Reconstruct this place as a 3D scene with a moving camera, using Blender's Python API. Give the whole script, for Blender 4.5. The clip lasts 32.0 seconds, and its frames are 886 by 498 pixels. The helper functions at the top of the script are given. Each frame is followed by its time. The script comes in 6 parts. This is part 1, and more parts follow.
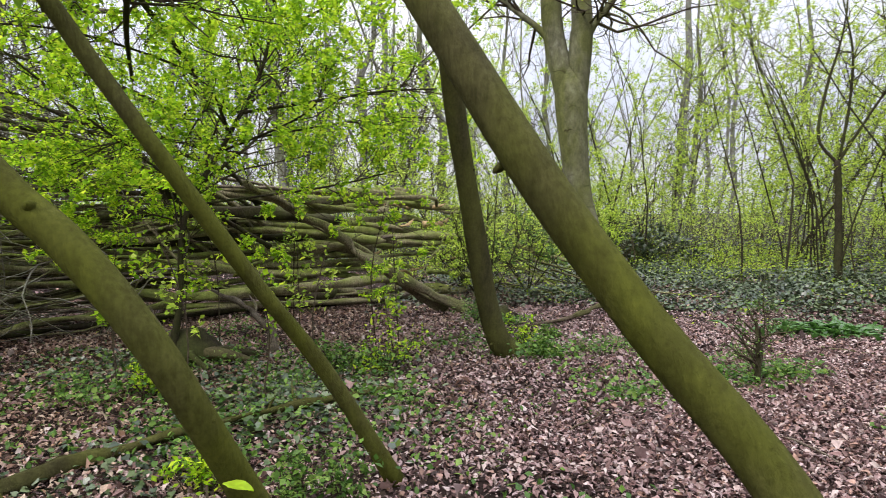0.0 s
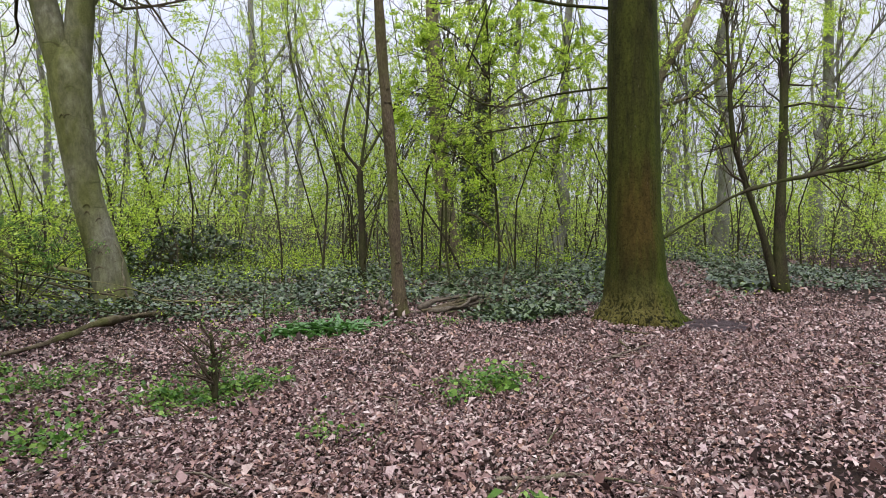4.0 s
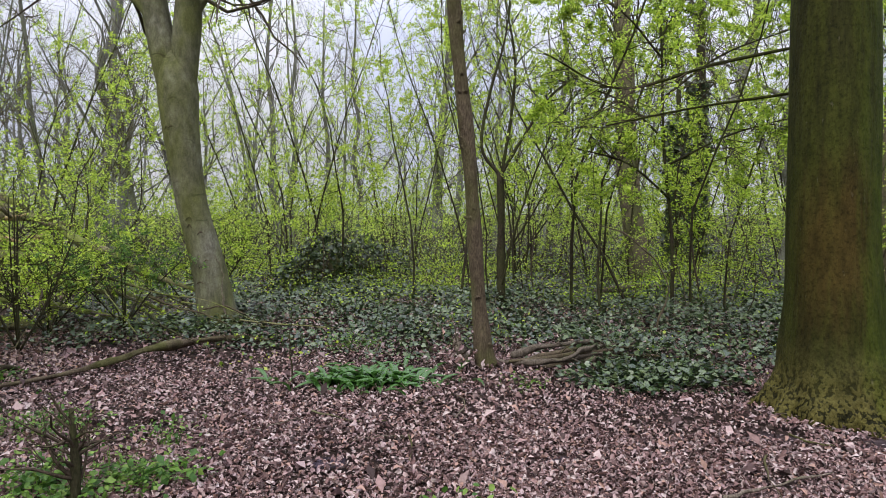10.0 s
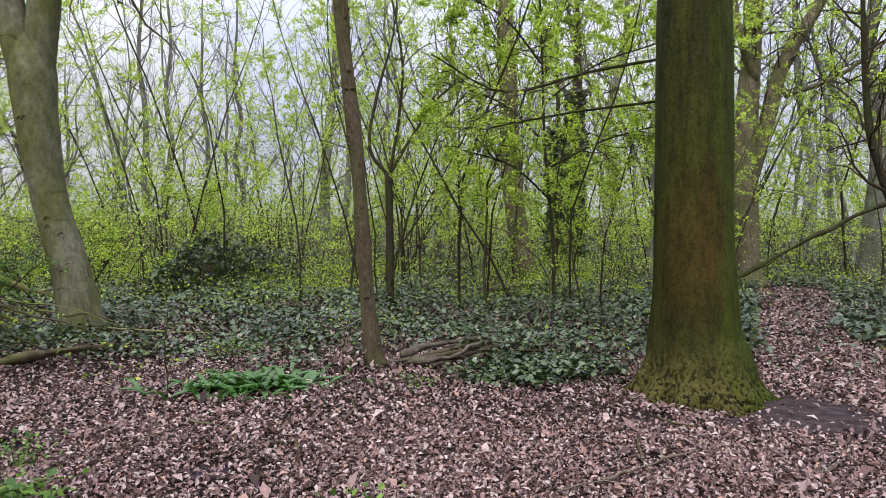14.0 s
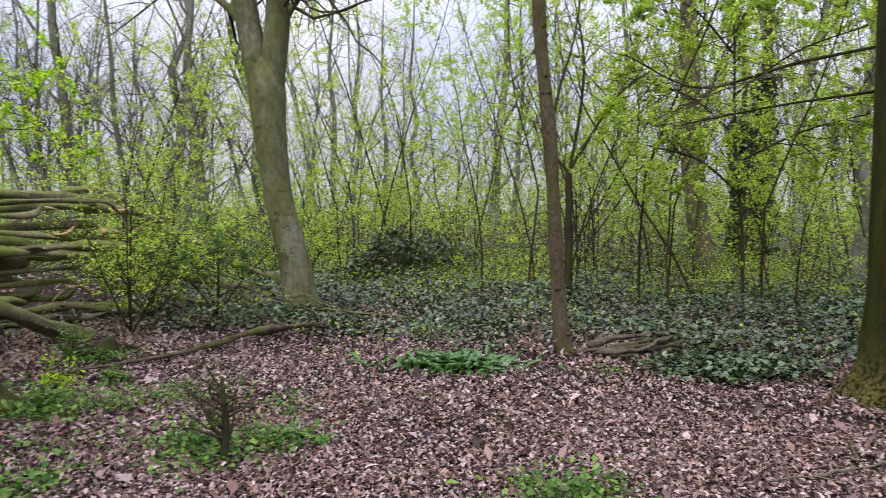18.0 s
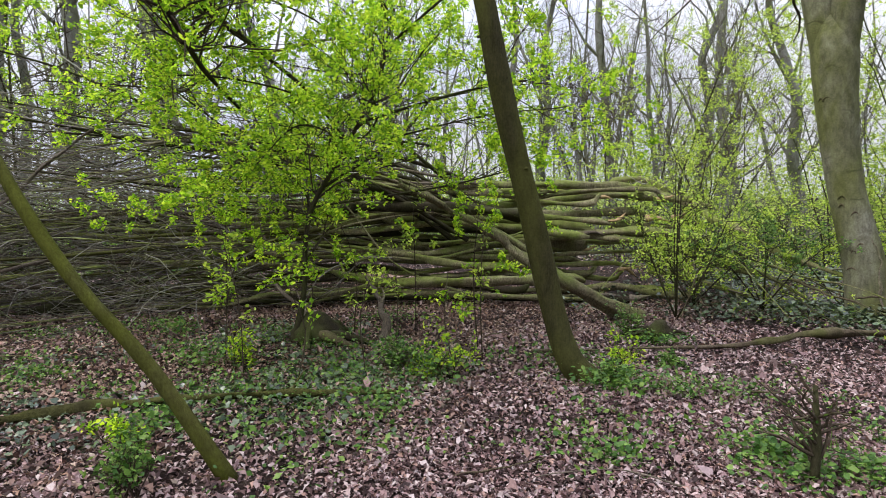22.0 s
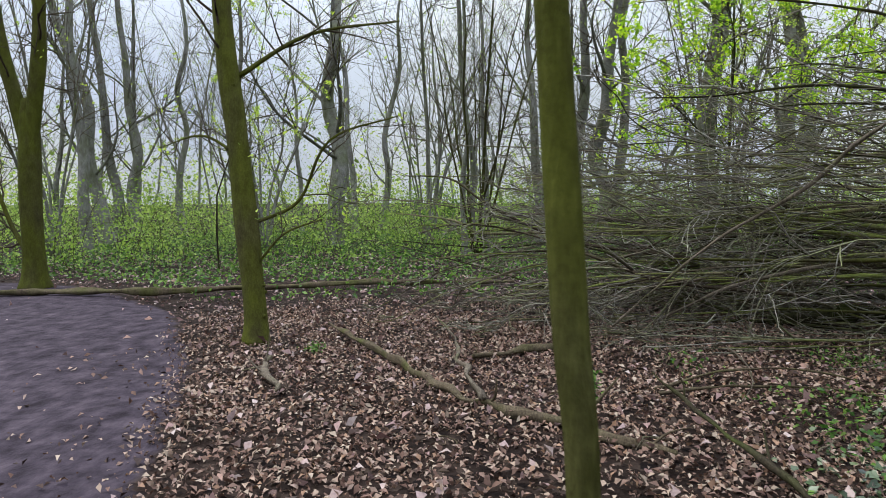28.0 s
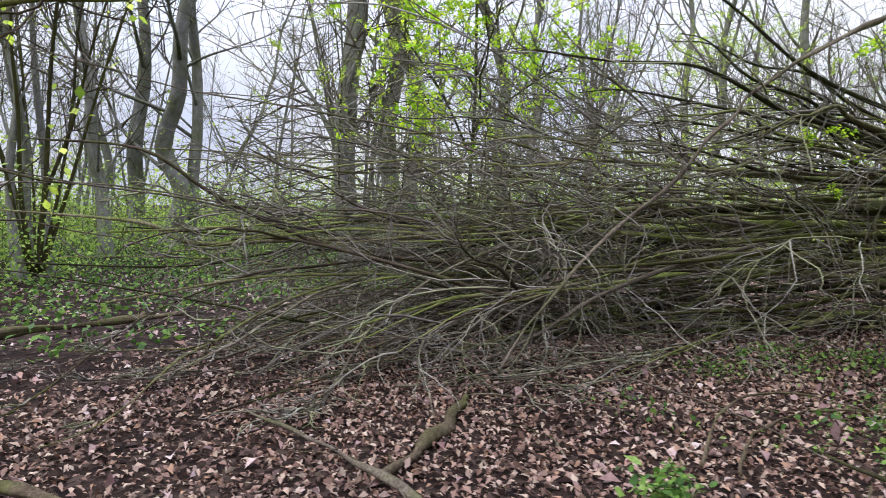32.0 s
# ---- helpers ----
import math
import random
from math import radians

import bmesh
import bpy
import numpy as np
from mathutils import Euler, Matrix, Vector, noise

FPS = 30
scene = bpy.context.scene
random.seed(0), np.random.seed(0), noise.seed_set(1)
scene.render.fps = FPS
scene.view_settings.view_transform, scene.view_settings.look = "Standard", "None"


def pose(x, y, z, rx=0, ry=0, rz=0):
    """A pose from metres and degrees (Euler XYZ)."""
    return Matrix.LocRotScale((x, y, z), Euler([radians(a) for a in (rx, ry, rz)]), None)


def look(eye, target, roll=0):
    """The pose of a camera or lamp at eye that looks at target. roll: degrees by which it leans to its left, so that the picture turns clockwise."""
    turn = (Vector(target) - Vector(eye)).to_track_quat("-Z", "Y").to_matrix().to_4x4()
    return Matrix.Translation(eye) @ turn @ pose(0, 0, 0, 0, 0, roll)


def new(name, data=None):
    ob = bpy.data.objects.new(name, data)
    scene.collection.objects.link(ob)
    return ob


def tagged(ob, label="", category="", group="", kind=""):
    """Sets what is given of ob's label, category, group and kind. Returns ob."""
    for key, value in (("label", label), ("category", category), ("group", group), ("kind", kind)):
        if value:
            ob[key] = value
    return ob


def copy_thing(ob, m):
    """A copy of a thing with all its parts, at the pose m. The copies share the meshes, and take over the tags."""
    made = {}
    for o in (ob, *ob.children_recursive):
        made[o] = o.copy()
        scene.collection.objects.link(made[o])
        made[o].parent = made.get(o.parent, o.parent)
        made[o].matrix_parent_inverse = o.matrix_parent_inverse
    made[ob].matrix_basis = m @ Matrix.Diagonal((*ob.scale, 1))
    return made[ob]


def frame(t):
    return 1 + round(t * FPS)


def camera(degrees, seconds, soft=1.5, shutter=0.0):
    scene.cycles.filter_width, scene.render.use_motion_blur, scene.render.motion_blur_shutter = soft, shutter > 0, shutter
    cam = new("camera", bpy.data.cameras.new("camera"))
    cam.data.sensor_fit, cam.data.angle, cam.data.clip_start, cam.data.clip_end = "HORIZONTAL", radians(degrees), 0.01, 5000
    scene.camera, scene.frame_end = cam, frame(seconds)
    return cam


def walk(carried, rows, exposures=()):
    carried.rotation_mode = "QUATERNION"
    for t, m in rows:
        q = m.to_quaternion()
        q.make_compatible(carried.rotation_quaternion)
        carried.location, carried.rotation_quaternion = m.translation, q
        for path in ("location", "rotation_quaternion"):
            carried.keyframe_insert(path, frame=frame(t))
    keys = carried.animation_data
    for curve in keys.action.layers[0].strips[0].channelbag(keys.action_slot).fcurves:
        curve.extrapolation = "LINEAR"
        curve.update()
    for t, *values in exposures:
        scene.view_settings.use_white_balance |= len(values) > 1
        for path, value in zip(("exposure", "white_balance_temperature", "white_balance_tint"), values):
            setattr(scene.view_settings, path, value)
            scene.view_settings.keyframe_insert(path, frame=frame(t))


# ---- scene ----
cam = camera(70.5, 32.0, soft=0.6, shutter=0.2)
# seconds, eye x y z, yaw to the left of +y, pitch, roll
PATH = [
    (0, -2.828, -1.596, 1.385, 16.07, -3.13, -0.71),
    (0.5, -2.777, -1.599, 1.385, 10.11, -3.18, -0.49),
    (1, -2.722, -1.622, 1.388, 3.56, -3.11, -0.44),
    (1.5, -2.665, -1.608, 1.370, -2.82, -3.20, -0.55),
    (2, -2.574, -1.489, 1.366, -8.99, -3.30, -0.22),
    (2.5, -2.481, -1.321, 1.364, -14.67, -3.31, -0.19),
    (3, -2.303, -1.220, 1.380, -18.66, -3.24, -0.24),
    (3.5, -2.068, -1.116, 1.386, -19.52, -3.32, -0.44),
    (5.5, -0.712, -0.398, 1.432, -18.92, -3.76, -0.10),
    (6, -0.564, -0.167, 1.442, -18.14, -3.32, -0.10),
    (6.5, -0.434, 0.051, 1.449, -11.79, -3.59, -0.21),
    (7, -0.292, 0.273, 1.462, -3.38, -3.69, -0.30),
    (7.5, -0.115, 0.374, 1.500, 1.02, -3.22, -0.31),
    (8, 0.066, 0.426, 1.502, 5.43, -3.42, -0.38),
    (8.5, 0.173, 0.504, 1.523, 6.56, -3.51, -0.10),
    (9, 0.244, 0.532, 1.554, 6.00, -3.22, -0.05),
    (9.5, 0.293, 0.551, 1.578, 3.79, -3.32, -0.07),
    (10, 0.276, 0.554, 1.579, 2.28, -3.26, -0.04),
    (10.5, 0.227, 0.567, 1.572, 1.23, -3.32, 0.12),
    (11, 0.203, 0.572, 1.566, 0.96, -3.31, -0.03),
    (11.5, 0.228, 0.559, 1.547, 0.12, -3.18, 0.02),
    (12, 0.276, 0.555, 1.546, -0.85, -3.31, -0.08),
    (12.5, 0.304, 0.552, 1.545, -3.67, -3.00, -0.11),
    (13, 0.300, 0.559, 1.543, -5.70, -3.09, 0.23),
    (13.5, 0.285, 0.570, 1.545, -7.15, -3.00, 0.17),
    (14, 0.282, 0.577, 1.544, -7.85, -3.02, 0.10),
    (14.5, 0.301, 0.573, 1.542, -8.99, -3.18, -0.02),
    (16.5, 0.319, 0.504, 1.544, -12.79, -2.78, -0.08),
    (17, 0.240, 0.401, 1.536, -7.30, -3.03, 0.46),
    (17.5, 0.107, 0.294, 1.540, -0.96, -3.22, 0.30),
    (18, -0.059, 0.173, 1.568, 6.66, -3.62, 0.14),
    (18.5, -0.175, 0.118, 1.561, 15.56, -3.90, 0.02),
    (19, -0.243, 0.070, 1.550, 24.27, -4.09, 0.03),
    (19.5, -0.261, 0.036, 1.538, 32.58, -4.10, -0.08),
    (20, -0.276, -0.016, 1.547, 37.57, -4.30, -0.18),
    (20.5, -0.312, -0.047, 1.552, 42.51, -4.39, -0.52),
    (21, -0.415, 0.066, 1.593, 47.14, -5.05, -0.95),
    (21.5, -0.485, 0.192, 1.566, 48.31, -4.53, -0.66),
    (22, -0.526, 0.217, 1.539, 51.32, -4.34, -0.91),
    (22.5, -0.572, 0.191, 1.546, 54.26, -4.37, -0.98),
    (23, -0.662, 0.068, 1.545, 55.66, -4.56, -0.56),
    (23.5, -0.817, -0.163, 1.525, 59.34, -4.56, -0.51),
    (24, -1.083, -0.419, 1.493, 65.87, -4.33, -0.43),
    (24.5, -1.432, -0.647, 1.478, 72.04, -5.23, -0.34),
    (25, -1.719, -0.909, 1.429, 81.69, -4.54, -0.16),
    (25.5, -2.000, -1.161, 1.390, 86.99, -4.55, -0.49),
    (26, -2.318, -1.394, 1.374, 90.15, -4.75, -1.03),
    (26.5, -2.623, -1.633, 1.385, 91.21, -4.61, -1.10),
    (28.5, -3.549, -2.379, 1.560, 94.92, -4.38, -0.25),
    (29, -3.967, -2.625, 1.527, 93.62, -4.13, -0.55),
    (29.5, -4.372, -2.807, 1.494, 81.76, -3.95, -0.48),
    (30, -4.775, -3.045, 1.448, 65.34, -3.54, -0.26),
    (30.5, -5.149, -3.285, 1.453, 52.45, -3.54, 0.37),
    (31, -5.611, -3.531, 1.438, 48.42, -3.59, 0.47),
    (31.5, -6.105, -3.820, 1.436, 49.00, -3.72, 0.38),
    (32, -6.651, -4.085, 1.422, 50.71, -3.97, 0.47),
]


def aim(x, y, z, yaw, pitch, roll):
    a, p = radians(yaw), radians(pitch)
    way = Vector((-math.sin(a) * math.cos(p), math.cos(a) * math.cos(p), math.sin(p)))
    return look((x, y, z), Vector((x, y, z)) + way, roll)


walk(cam, [(r[0], aim(*r[1:])) for r in PATH],
     exposures=[(0.0, 0.27, 6800, 4), (1.0, 0.31, 6700, 4), (2.0, 0.12, 6700, 4), (3.0, 0.02, 6700, 3), (6.0, 0.04, 6600, 3), (7.0, 0.25, 6600, 5), (9.0, -0.1, 6500, 6), (14.0, 0.01, 6500, 6), (17.0, 0.12, 6500, 6), (19.0, -0.14, 6500, 6), (20.0, -0.2, 6500, 4), (22.0, 0.15, 6500, 5), (23.0, 0.18, 6500, 5), (24.0, 0.24, 6500, 3), (25.0, 0.06, 6600, -2), (26.0, -0.02, 6500, -2), (29.0, -0.13, 6400, -3), (30.0, 0.12, 6300, 5), (31.0, 0.2, 6300, 5), (32.0, 0.22, 6300, 6)])

# ---------------------------------------------------------------- light: overcast spring day
SUN_EL, SUN_AZ = 48.0, 200.0
world = bpy.data.worlds.new("world")
scene.world = world
world.use_nodes = True
wn = world.node_tree
wn.nodes.clear()
sky = wn.nodes.new("ShaderNodeTexSky")
sky.sky_type, sky.sun_disc = "NISHITA", False
sky.sun_elevation, sky.sun_rotation = radians(SUN_EL), radians(SUN_AZ)
sky.air_density, sky.dust_density, sky.ozone_density = 1.0, 4.0, 2.0
bg_sky = wn.nodes.new("ShaderNodeBackground")
bg_sky.inputs[1].default_value = 0.10
wn.links.new(sky.outputs[0], bg_sky.inputs[0])
bg_cloud = wn.nodes.new("ShaderNodeBackground")          # the cloud cover
cl_co = wn.nodes.new("ShaderNodeTexCoord")
cl_no = wn.nodes.new("ShaderNodeTexNoise")
cl_no.inputs["Scale"].default_value = 3.0
cl_no.inputs["Detail"].default_value = 5.0
cl_ra = wn.nodes.new("ShaderNodeValToRGB")
cl_ra.color_ramp.elements[0].position, cl_ra.color_ramp.elements[0].color = 0.3, (0.70, 0.73, 0.985, 1)
cl_ra.color_ramp.elements[1].position, cl_ra.color_ramp.elements[1].color = 0.65, (0.92, 0.90, 0.99, 1)
wn.links.new(cl_co.outputs["Generated"], cl_no.inputs["Vector"])
wn.links.new(cl_no.outputs[0], cl_ra.inputs[0])
wn.links.new(cl_ra.outputs[0], bg_cloud.inputs[0])
cl_xyz = wn.nodes.new("ShaderNodeSeparateXYZ")           # an overcast sky is far brighter overhead than at the horizon
wn.links.new(cl_co.outputs["Generated"], cl_xyz.inputs[0])
cl_up = wn.nodes.new("ShaderNodeMapRange")
cl_up.inputs[1].default_value, cl_up.inputs[2].default_value = 0.0, 1.0
cl_up.inputs[3].default_value, cl_up.inputs[4].default_value = 0.86, 6.0
cl_pow = wn.nodes.new("ShaderNodeMath")
cl_pow.operation, cl_pow.use_clamp = "POWER", True
cl_pow.inputs[1].default_value = 1.8
wn.links.new(cl_xyz.outputs[2], cl_pow.inputs[0])
wn.links.new(cl_pow.outputs[0], cl_up.inputs[0])
wn.links.new(cl_up.outputs[0], bg_cloud.inputs[1])
w_mix = wn.nodes.new("ShaderNodeMixShader")
w_mix.inputs[0].default_value = 0.8
w_out = wn.nodes.new("ShaderNodeOutputWorld")
wn.links.new(bg_sky.outputs[0], w_mix.inputs[1])
wn.links.new(bg_cloud.outputs[0], w_mix.inputs[2])
wn.links.new(w_mix.outputs[0], w_out.inputs[0])

sun = new("sun", bpy.data.lights.new("sun", "SUN"))
sun.data.energy, sun.data.angle, sun.data.color = 2.3, radians(18), (1.0, 0.96, 0.9)
sun.rotation_euler = Euler((radians(90 - SUN_EL), 0, radians(180 - SUN_AZ)))


# ---------------------------------------------------------------- materials
def material(name, rough=0.8):
    m = bpy.data.materials.new(name)
    m.use_nodes = True
    t = m.node_tree
    b = t.nodes["Principled BSDF"]
    b.inputs["Roughness"].default_value = rough
    b.inputs["Specular IOR Level"].default_value = 0.06
    return m, t, b


def ramp(t, fac, stops, blend="LINEAR"):
    r = t.nodes.new("ShaderNodeValToRGB")
    r.color_ramp.interpolation = blend
    e = r.color_ramp.elements
    while len(e) < len(stops):
        e.new(0.5)
    for el, (p, c) in zip(e, stops):
        el.position, el.color = p, (*c, 1)
    t.links.new(fac, r.inputs[0])
    return r.outputs[0]


def noise_of(t, vec, scale, detail=4.0, stretch=None, rough=0.6):
    if stretch:
        mp = t.nodes.new("ShaderNodeMapping")
        mp.inputs["Scale"].default_value = stretch
        t.links.new(vec, mp.inputs[0])
        vec = mp.outputs[0]
    n = t.nodes.new("ShaderNodeTexNoise")
    n.inputs["Scale"].default_value, n.inputs["Detail"].default_value, n.inputs["Roughness"].default_value = scale, detail, rough
    t.links.new(vec, n.inputs["Vector"])
    return n.outputs[0]


def mix(t, fac, a, b, mode="MIX"):
    m = t.nodes.new("ShaderNodeMix")
    m.data_type, m.blend_type = "RGBA", mode
    for sock, v in ((m.inputs[0], fac), (m.inputs[6], a), (m.inputs[7], b)):
        if isinstance(v, (int, float)):
            sock.default_value = v
        elif isinstance(v, tuple):
            sock.default_value = (*v, 1)
        else:
            t.links.new(v, sock)
    return m.outputs[2]


def bump(t, b, height, strength=0.5, dist=0.01):
    n = t.nodes.new("ShaderNodeBump")
    n.inputs["Strength"].default_value, n.inputs["Distance"].default_value = strength, dist
    t.links.new(height, n.inputs["Height"])
    t.links.new(n.outputs[0], b.inputs["Normal"])


def bark(name, dark, light, moss, moss_at=0.5, moss_soft=0.12, bands=0.0, relief=0.6, fine=(14, 14, 3), pick=None, moss_lit_top=0.0, vary=0.0, tone=0.1):
    """Bark with upright grain, algae in patches and, for beech, scar bands."""
    m, t, b = material(name, 0.85)
    co = t.nodes.new("ShaderNodeTexCoord").outputs["Object"]
    info = t.nodes.new("ShaderNodeObjectInfo")
    grain = noise_of(t, co, 6.0, 6.0, fine, 0.7)
    blot = noise_of(t, co, 2.3, 3.0, (1, 1, 0.5))
    col = ramp(t, grain, [(0.3, dark), (0.7, light)])
    grow = blot
    # upper faces turn mossy, which also paints lit tops and dim undersides
    if moss_lit_top or vary:
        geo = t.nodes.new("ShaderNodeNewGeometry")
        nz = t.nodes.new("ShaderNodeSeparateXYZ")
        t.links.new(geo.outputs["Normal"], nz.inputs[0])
        for sock, k, c in ((nz.outputs[2], moss_lit_top, 0.0), (info.outputs["Random"], vary, -vary / 2)):
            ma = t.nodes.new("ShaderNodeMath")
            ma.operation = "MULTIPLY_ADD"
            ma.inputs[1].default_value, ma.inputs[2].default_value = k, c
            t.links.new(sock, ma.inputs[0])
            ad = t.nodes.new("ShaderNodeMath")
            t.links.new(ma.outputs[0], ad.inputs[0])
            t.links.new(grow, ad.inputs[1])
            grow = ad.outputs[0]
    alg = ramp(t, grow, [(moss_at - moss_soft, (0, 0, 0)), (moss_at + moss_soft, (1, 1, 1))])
    mossy = mix(t, grain, tuple(c * 0.65 for c in moss), tuple(c * 1.3 for c in moss))
    col = mix(t, alg, col, mossy)
    if pick:
        geo = t.nodes.new("ShaderNodeNewGeometry")
        shade = ramp(t, geo.outputs["Random Per Island"], [(i / (len(pick) - 1), c) for i, c in enumerate(pick)])
        col = mix(t, 0.75, col, shade)
    hgt = mix(t, 0.35, grain, blot)
    if bands:
        wv = t.nodes.new("ShaderNodeTexWave")
        wv.wave_type, wv.bands_direction = "BANDS", "Z"
        wv.inputs["Scale"].default_value, wv.inputs["Distortion"].default_value = bands, 9.0
        wv.inputs["Detail"].default_value, wv.inputs["Detail Scale"].default_value = 3.0, 1.2
        t.links.new(co, wv.inputs["Vector"])
        line = ramp(t, wv.outputs["Fac"], [(0.0, (0.35, 0.35, 0.33)), (0.05, (1, 1, 1))])
        where = ramp(t, noise_of(t, co, 3.1, 2.0), [(0.56, (0, 0, 0)), (0.66, (0.55, 0.55, 0.55))])
        col = mix(t, where, col, mix(t, 1.0, col, line, "MULTIPLY"))
    mott = ramp(t, noise_of(t, co, 9.0, 4.0, (1, 1, 0.55), 0.7), [(0.34, (0.62, 0.6, 0.58)), (0.62, (1.15, 1.15, 1.15))])
    col = mix(t, 0.8, col, mott, "MULTIPLY")
    speck = ramp(t, noise_of(t, co, 60.0, 2.0), [(0.35, (0.7, 0.7, 0.7)), (0.6, (1.1, 1.1, 1.1))])
    col = mix(t, 0.5, col, speck, "MULTIPLY")
    hue = t.nodes.new("ShaderNodeHueSaturation")
    mr = t.nodes.new("ShaderNodeMapRange")
    mr.inputs[3].default_value, mr.inputs[4].default_value = 1 - tone, 1 + tone
    t.links.new(info.outputs["Random"], mr.inputs[0])
    t.links.new(mr.outputs[0], hue.inputs["Value"])
    t.links.new(col, hue.inputs["Color"])
    t.links.new(hue.outputs[0], b.inputs["Base Color"])
    bump(t, b, hgt, relief, 0.02)
    return m


def leafy(name, colours, through_light=0.4, rough=0.5, gloss=0.3, spots=True, crisp=False):
    """Leaf: a colour picked leaf by leaf, light shining through."""
    m, t, b = material(name, rough)
    geo = t.nodes.new("ShaderNodeNewGeometry")
    n = len(colours)
    col = ramp(t, geo.outputs["Random Per Island"], [(i / (n if crisp else max(1, n - 1)), c) for i, c in enumerate(colours)], "CONSTANT" if crisp else "LINEAR")
    if spots:
        co = t.nodes.new("ShaderNodeTexCoord").outputs["Object"]
        sp = ramp(t, noise_of(t, co, 45.0, 2.0), [(0.3, (0.72, 0.72, 0.72)), (0.65, (1.12, 1.12, 1.12))])
        col = mix(t, 0.8, col, sp, "MULTIPLY")
    b.inputs["Specular IOR Level"].default_value = gloss
    t.links.new(col, b.inputs["Base Color"])
    if through_light:
        tr = t.nodes.new("ShaderNodeBsdfTranslucent")
        t.links.new(col, tr.inputs[0])
        ms = t.nodes.new("ShaderNodeMixShader")
        ms.inputs[0].default_value = through_light
        t.links.new(b.outputs[0], ms.inputs[1])
        t.links.new(tr.outputs[0], ms.inputs[2])
        t.links.new(ms.outputs[0], t.nodes["Material Output"].inputs[0])
    return m


MOSSY = bark("bark_mossy", (0.024, 0.020, 0.011), (0.090, 0.077, 0.042), (0.072, 0.078, 0.013), 0.38, 0.17, 0, 0.9)
DARKMOSS = bark("bark_dark_mossy", (0.016, 0.014, 0.009), (0.058, 0.048, 0.028), (0.057, 0.058, 0.016), 0.40, 0.17, 0, 0.8)


def streaky_bark():
    m, t, b = material("bark_big_beech", 0.8)
    co = t.nodes.new("ShaderNodeTexCoord").outputs["Object"]
    streak = noise_of(t, co, 3.0, 5.0, (2.6, 2.6, 0.22), 0.65)
    patch = noise_of(t, co, 1.1, 3.0, (1, 1, 0.6))
    grain = noise_of(t, co, 30.0, 5.0, (1, 1, 0.5), 0.7)
    olive = mix(t, grain, (0.007, 0.008, 0.003), (0.030, 0.029, 0.009))
    rust = mix(t, grain, (0.018, 0.012, 0.004), (0.066, 0.043, 0.011))
    green = mix(t, grain, (0.014, 0.018, 0.003), (0.060, 0.066, 0.012))
    col = mix(t, ramp(t, streak, [(0.38, (0, 0, 0)), (0.62, (0.8, 0.8, 0.8))]), olive, green)
    # a rusty bloom of algae at breast height, ragged at its edge
    off = t.nodes.new("ShaderNodeMapping")
    off.inputs["Location"].default_value, off.inputs["Scale"].default_value = (0.30, 0.46, -1.02), (1.7, 1.7, 0.72)
    t.links.new(co, off.inputs[0])
    far = t.nodes.new("ShaderNodeVectorMath")
    far.operation = "LENGTH"
    t.links.new(off.outputs[0], far.inputs[0])
    ragged = mix(t, 0.45, far.outputs["Value"], streak)
    col = mix(t, ramp(t, ragged, [(0.34, (0.75, 0.75, 0.75)), (0.58, (0, 0, 0))]), col, rust)
    col = mix(t, ramp(t, patch, [(0.58, (0, 0, 0)), (0.7, (0.35, 0.35, 0.35))]), col, rust)
    # thick moss on the flare
    xyz = t.nodes.new("ShaderNodeSeparateXYZ")
    t.links.new(co, xyz.inputs[0])
    foot = mix(t, 0.3, xyz.outputs[2], patch)
    col = mix(t, ramp(t, foot, [(0.32, (0.9, 0.9, 0.9)), (0.62, (0, 0, 0))]), col, mix(t, grain, (0.022, 0.022, 0.007), (0.088, 0.080, 0.026)))
    side = mix(t, 0.35, xyz.outputs[0], streak)
    col = mix(t, ramp(t, side, [(0.16, (0, 0, 0)), (0.34, (0.85, 0.85, 0.85))]), col, mix(t, grain, (0.013, 0.021, 0.002), (0.046, 0.064, 0.008)))
    spots = ramp(t, noise_of(t, co, 14.0, 3.0, (1.6, 1.6, 0.6)), [(0.68, (0, 0, 0)), (0.74, (0.35, 0.35, 0.35))])
    col = mix(t, spots, col, (0.12, 0.11, 0.08))
    mott = ramp(t, noise_of(t, co, 7.0, 5.0, (1.2, 1.2, 0.5), 0.75), [(0.36, (0.6, 0.6, 0.57)), (0.6, (1.15, 1.13, 1.06))])
    col = mix(t, 0.9, col, mott, "MULTIPLY")
    dots = ramp(t, noise_of(t, co, 38.0, 2.0), [(0.3, (0.45, 0.45, 0.42)), (0.5, (1.1, 1.1, 1.1))])
    col = mix(t, 0.7, col, dots, "MULTIPLY")
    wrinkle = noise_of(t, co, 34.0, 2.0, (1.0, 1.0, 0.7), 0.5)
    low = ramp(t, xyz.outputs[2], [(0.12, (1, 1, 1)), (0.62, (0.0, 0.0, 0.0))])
    # crease shade painted in: hollows of the wrinkles darkened, ridges paler
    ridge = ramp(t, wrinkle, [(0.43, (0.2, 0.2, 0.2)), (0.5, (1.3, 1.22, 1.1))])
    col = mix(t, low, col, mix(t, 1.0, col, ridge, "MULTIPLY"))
    t.links.new(col, b.inputs["Base Color"])
    rise = mix(t, low, mix(t, 0.35, streak, grain), wrinkle)
    bump(t, b, rise, 0.9, 0.03)
    b.inputs["Roughness"].default_value = 0.7
    return m


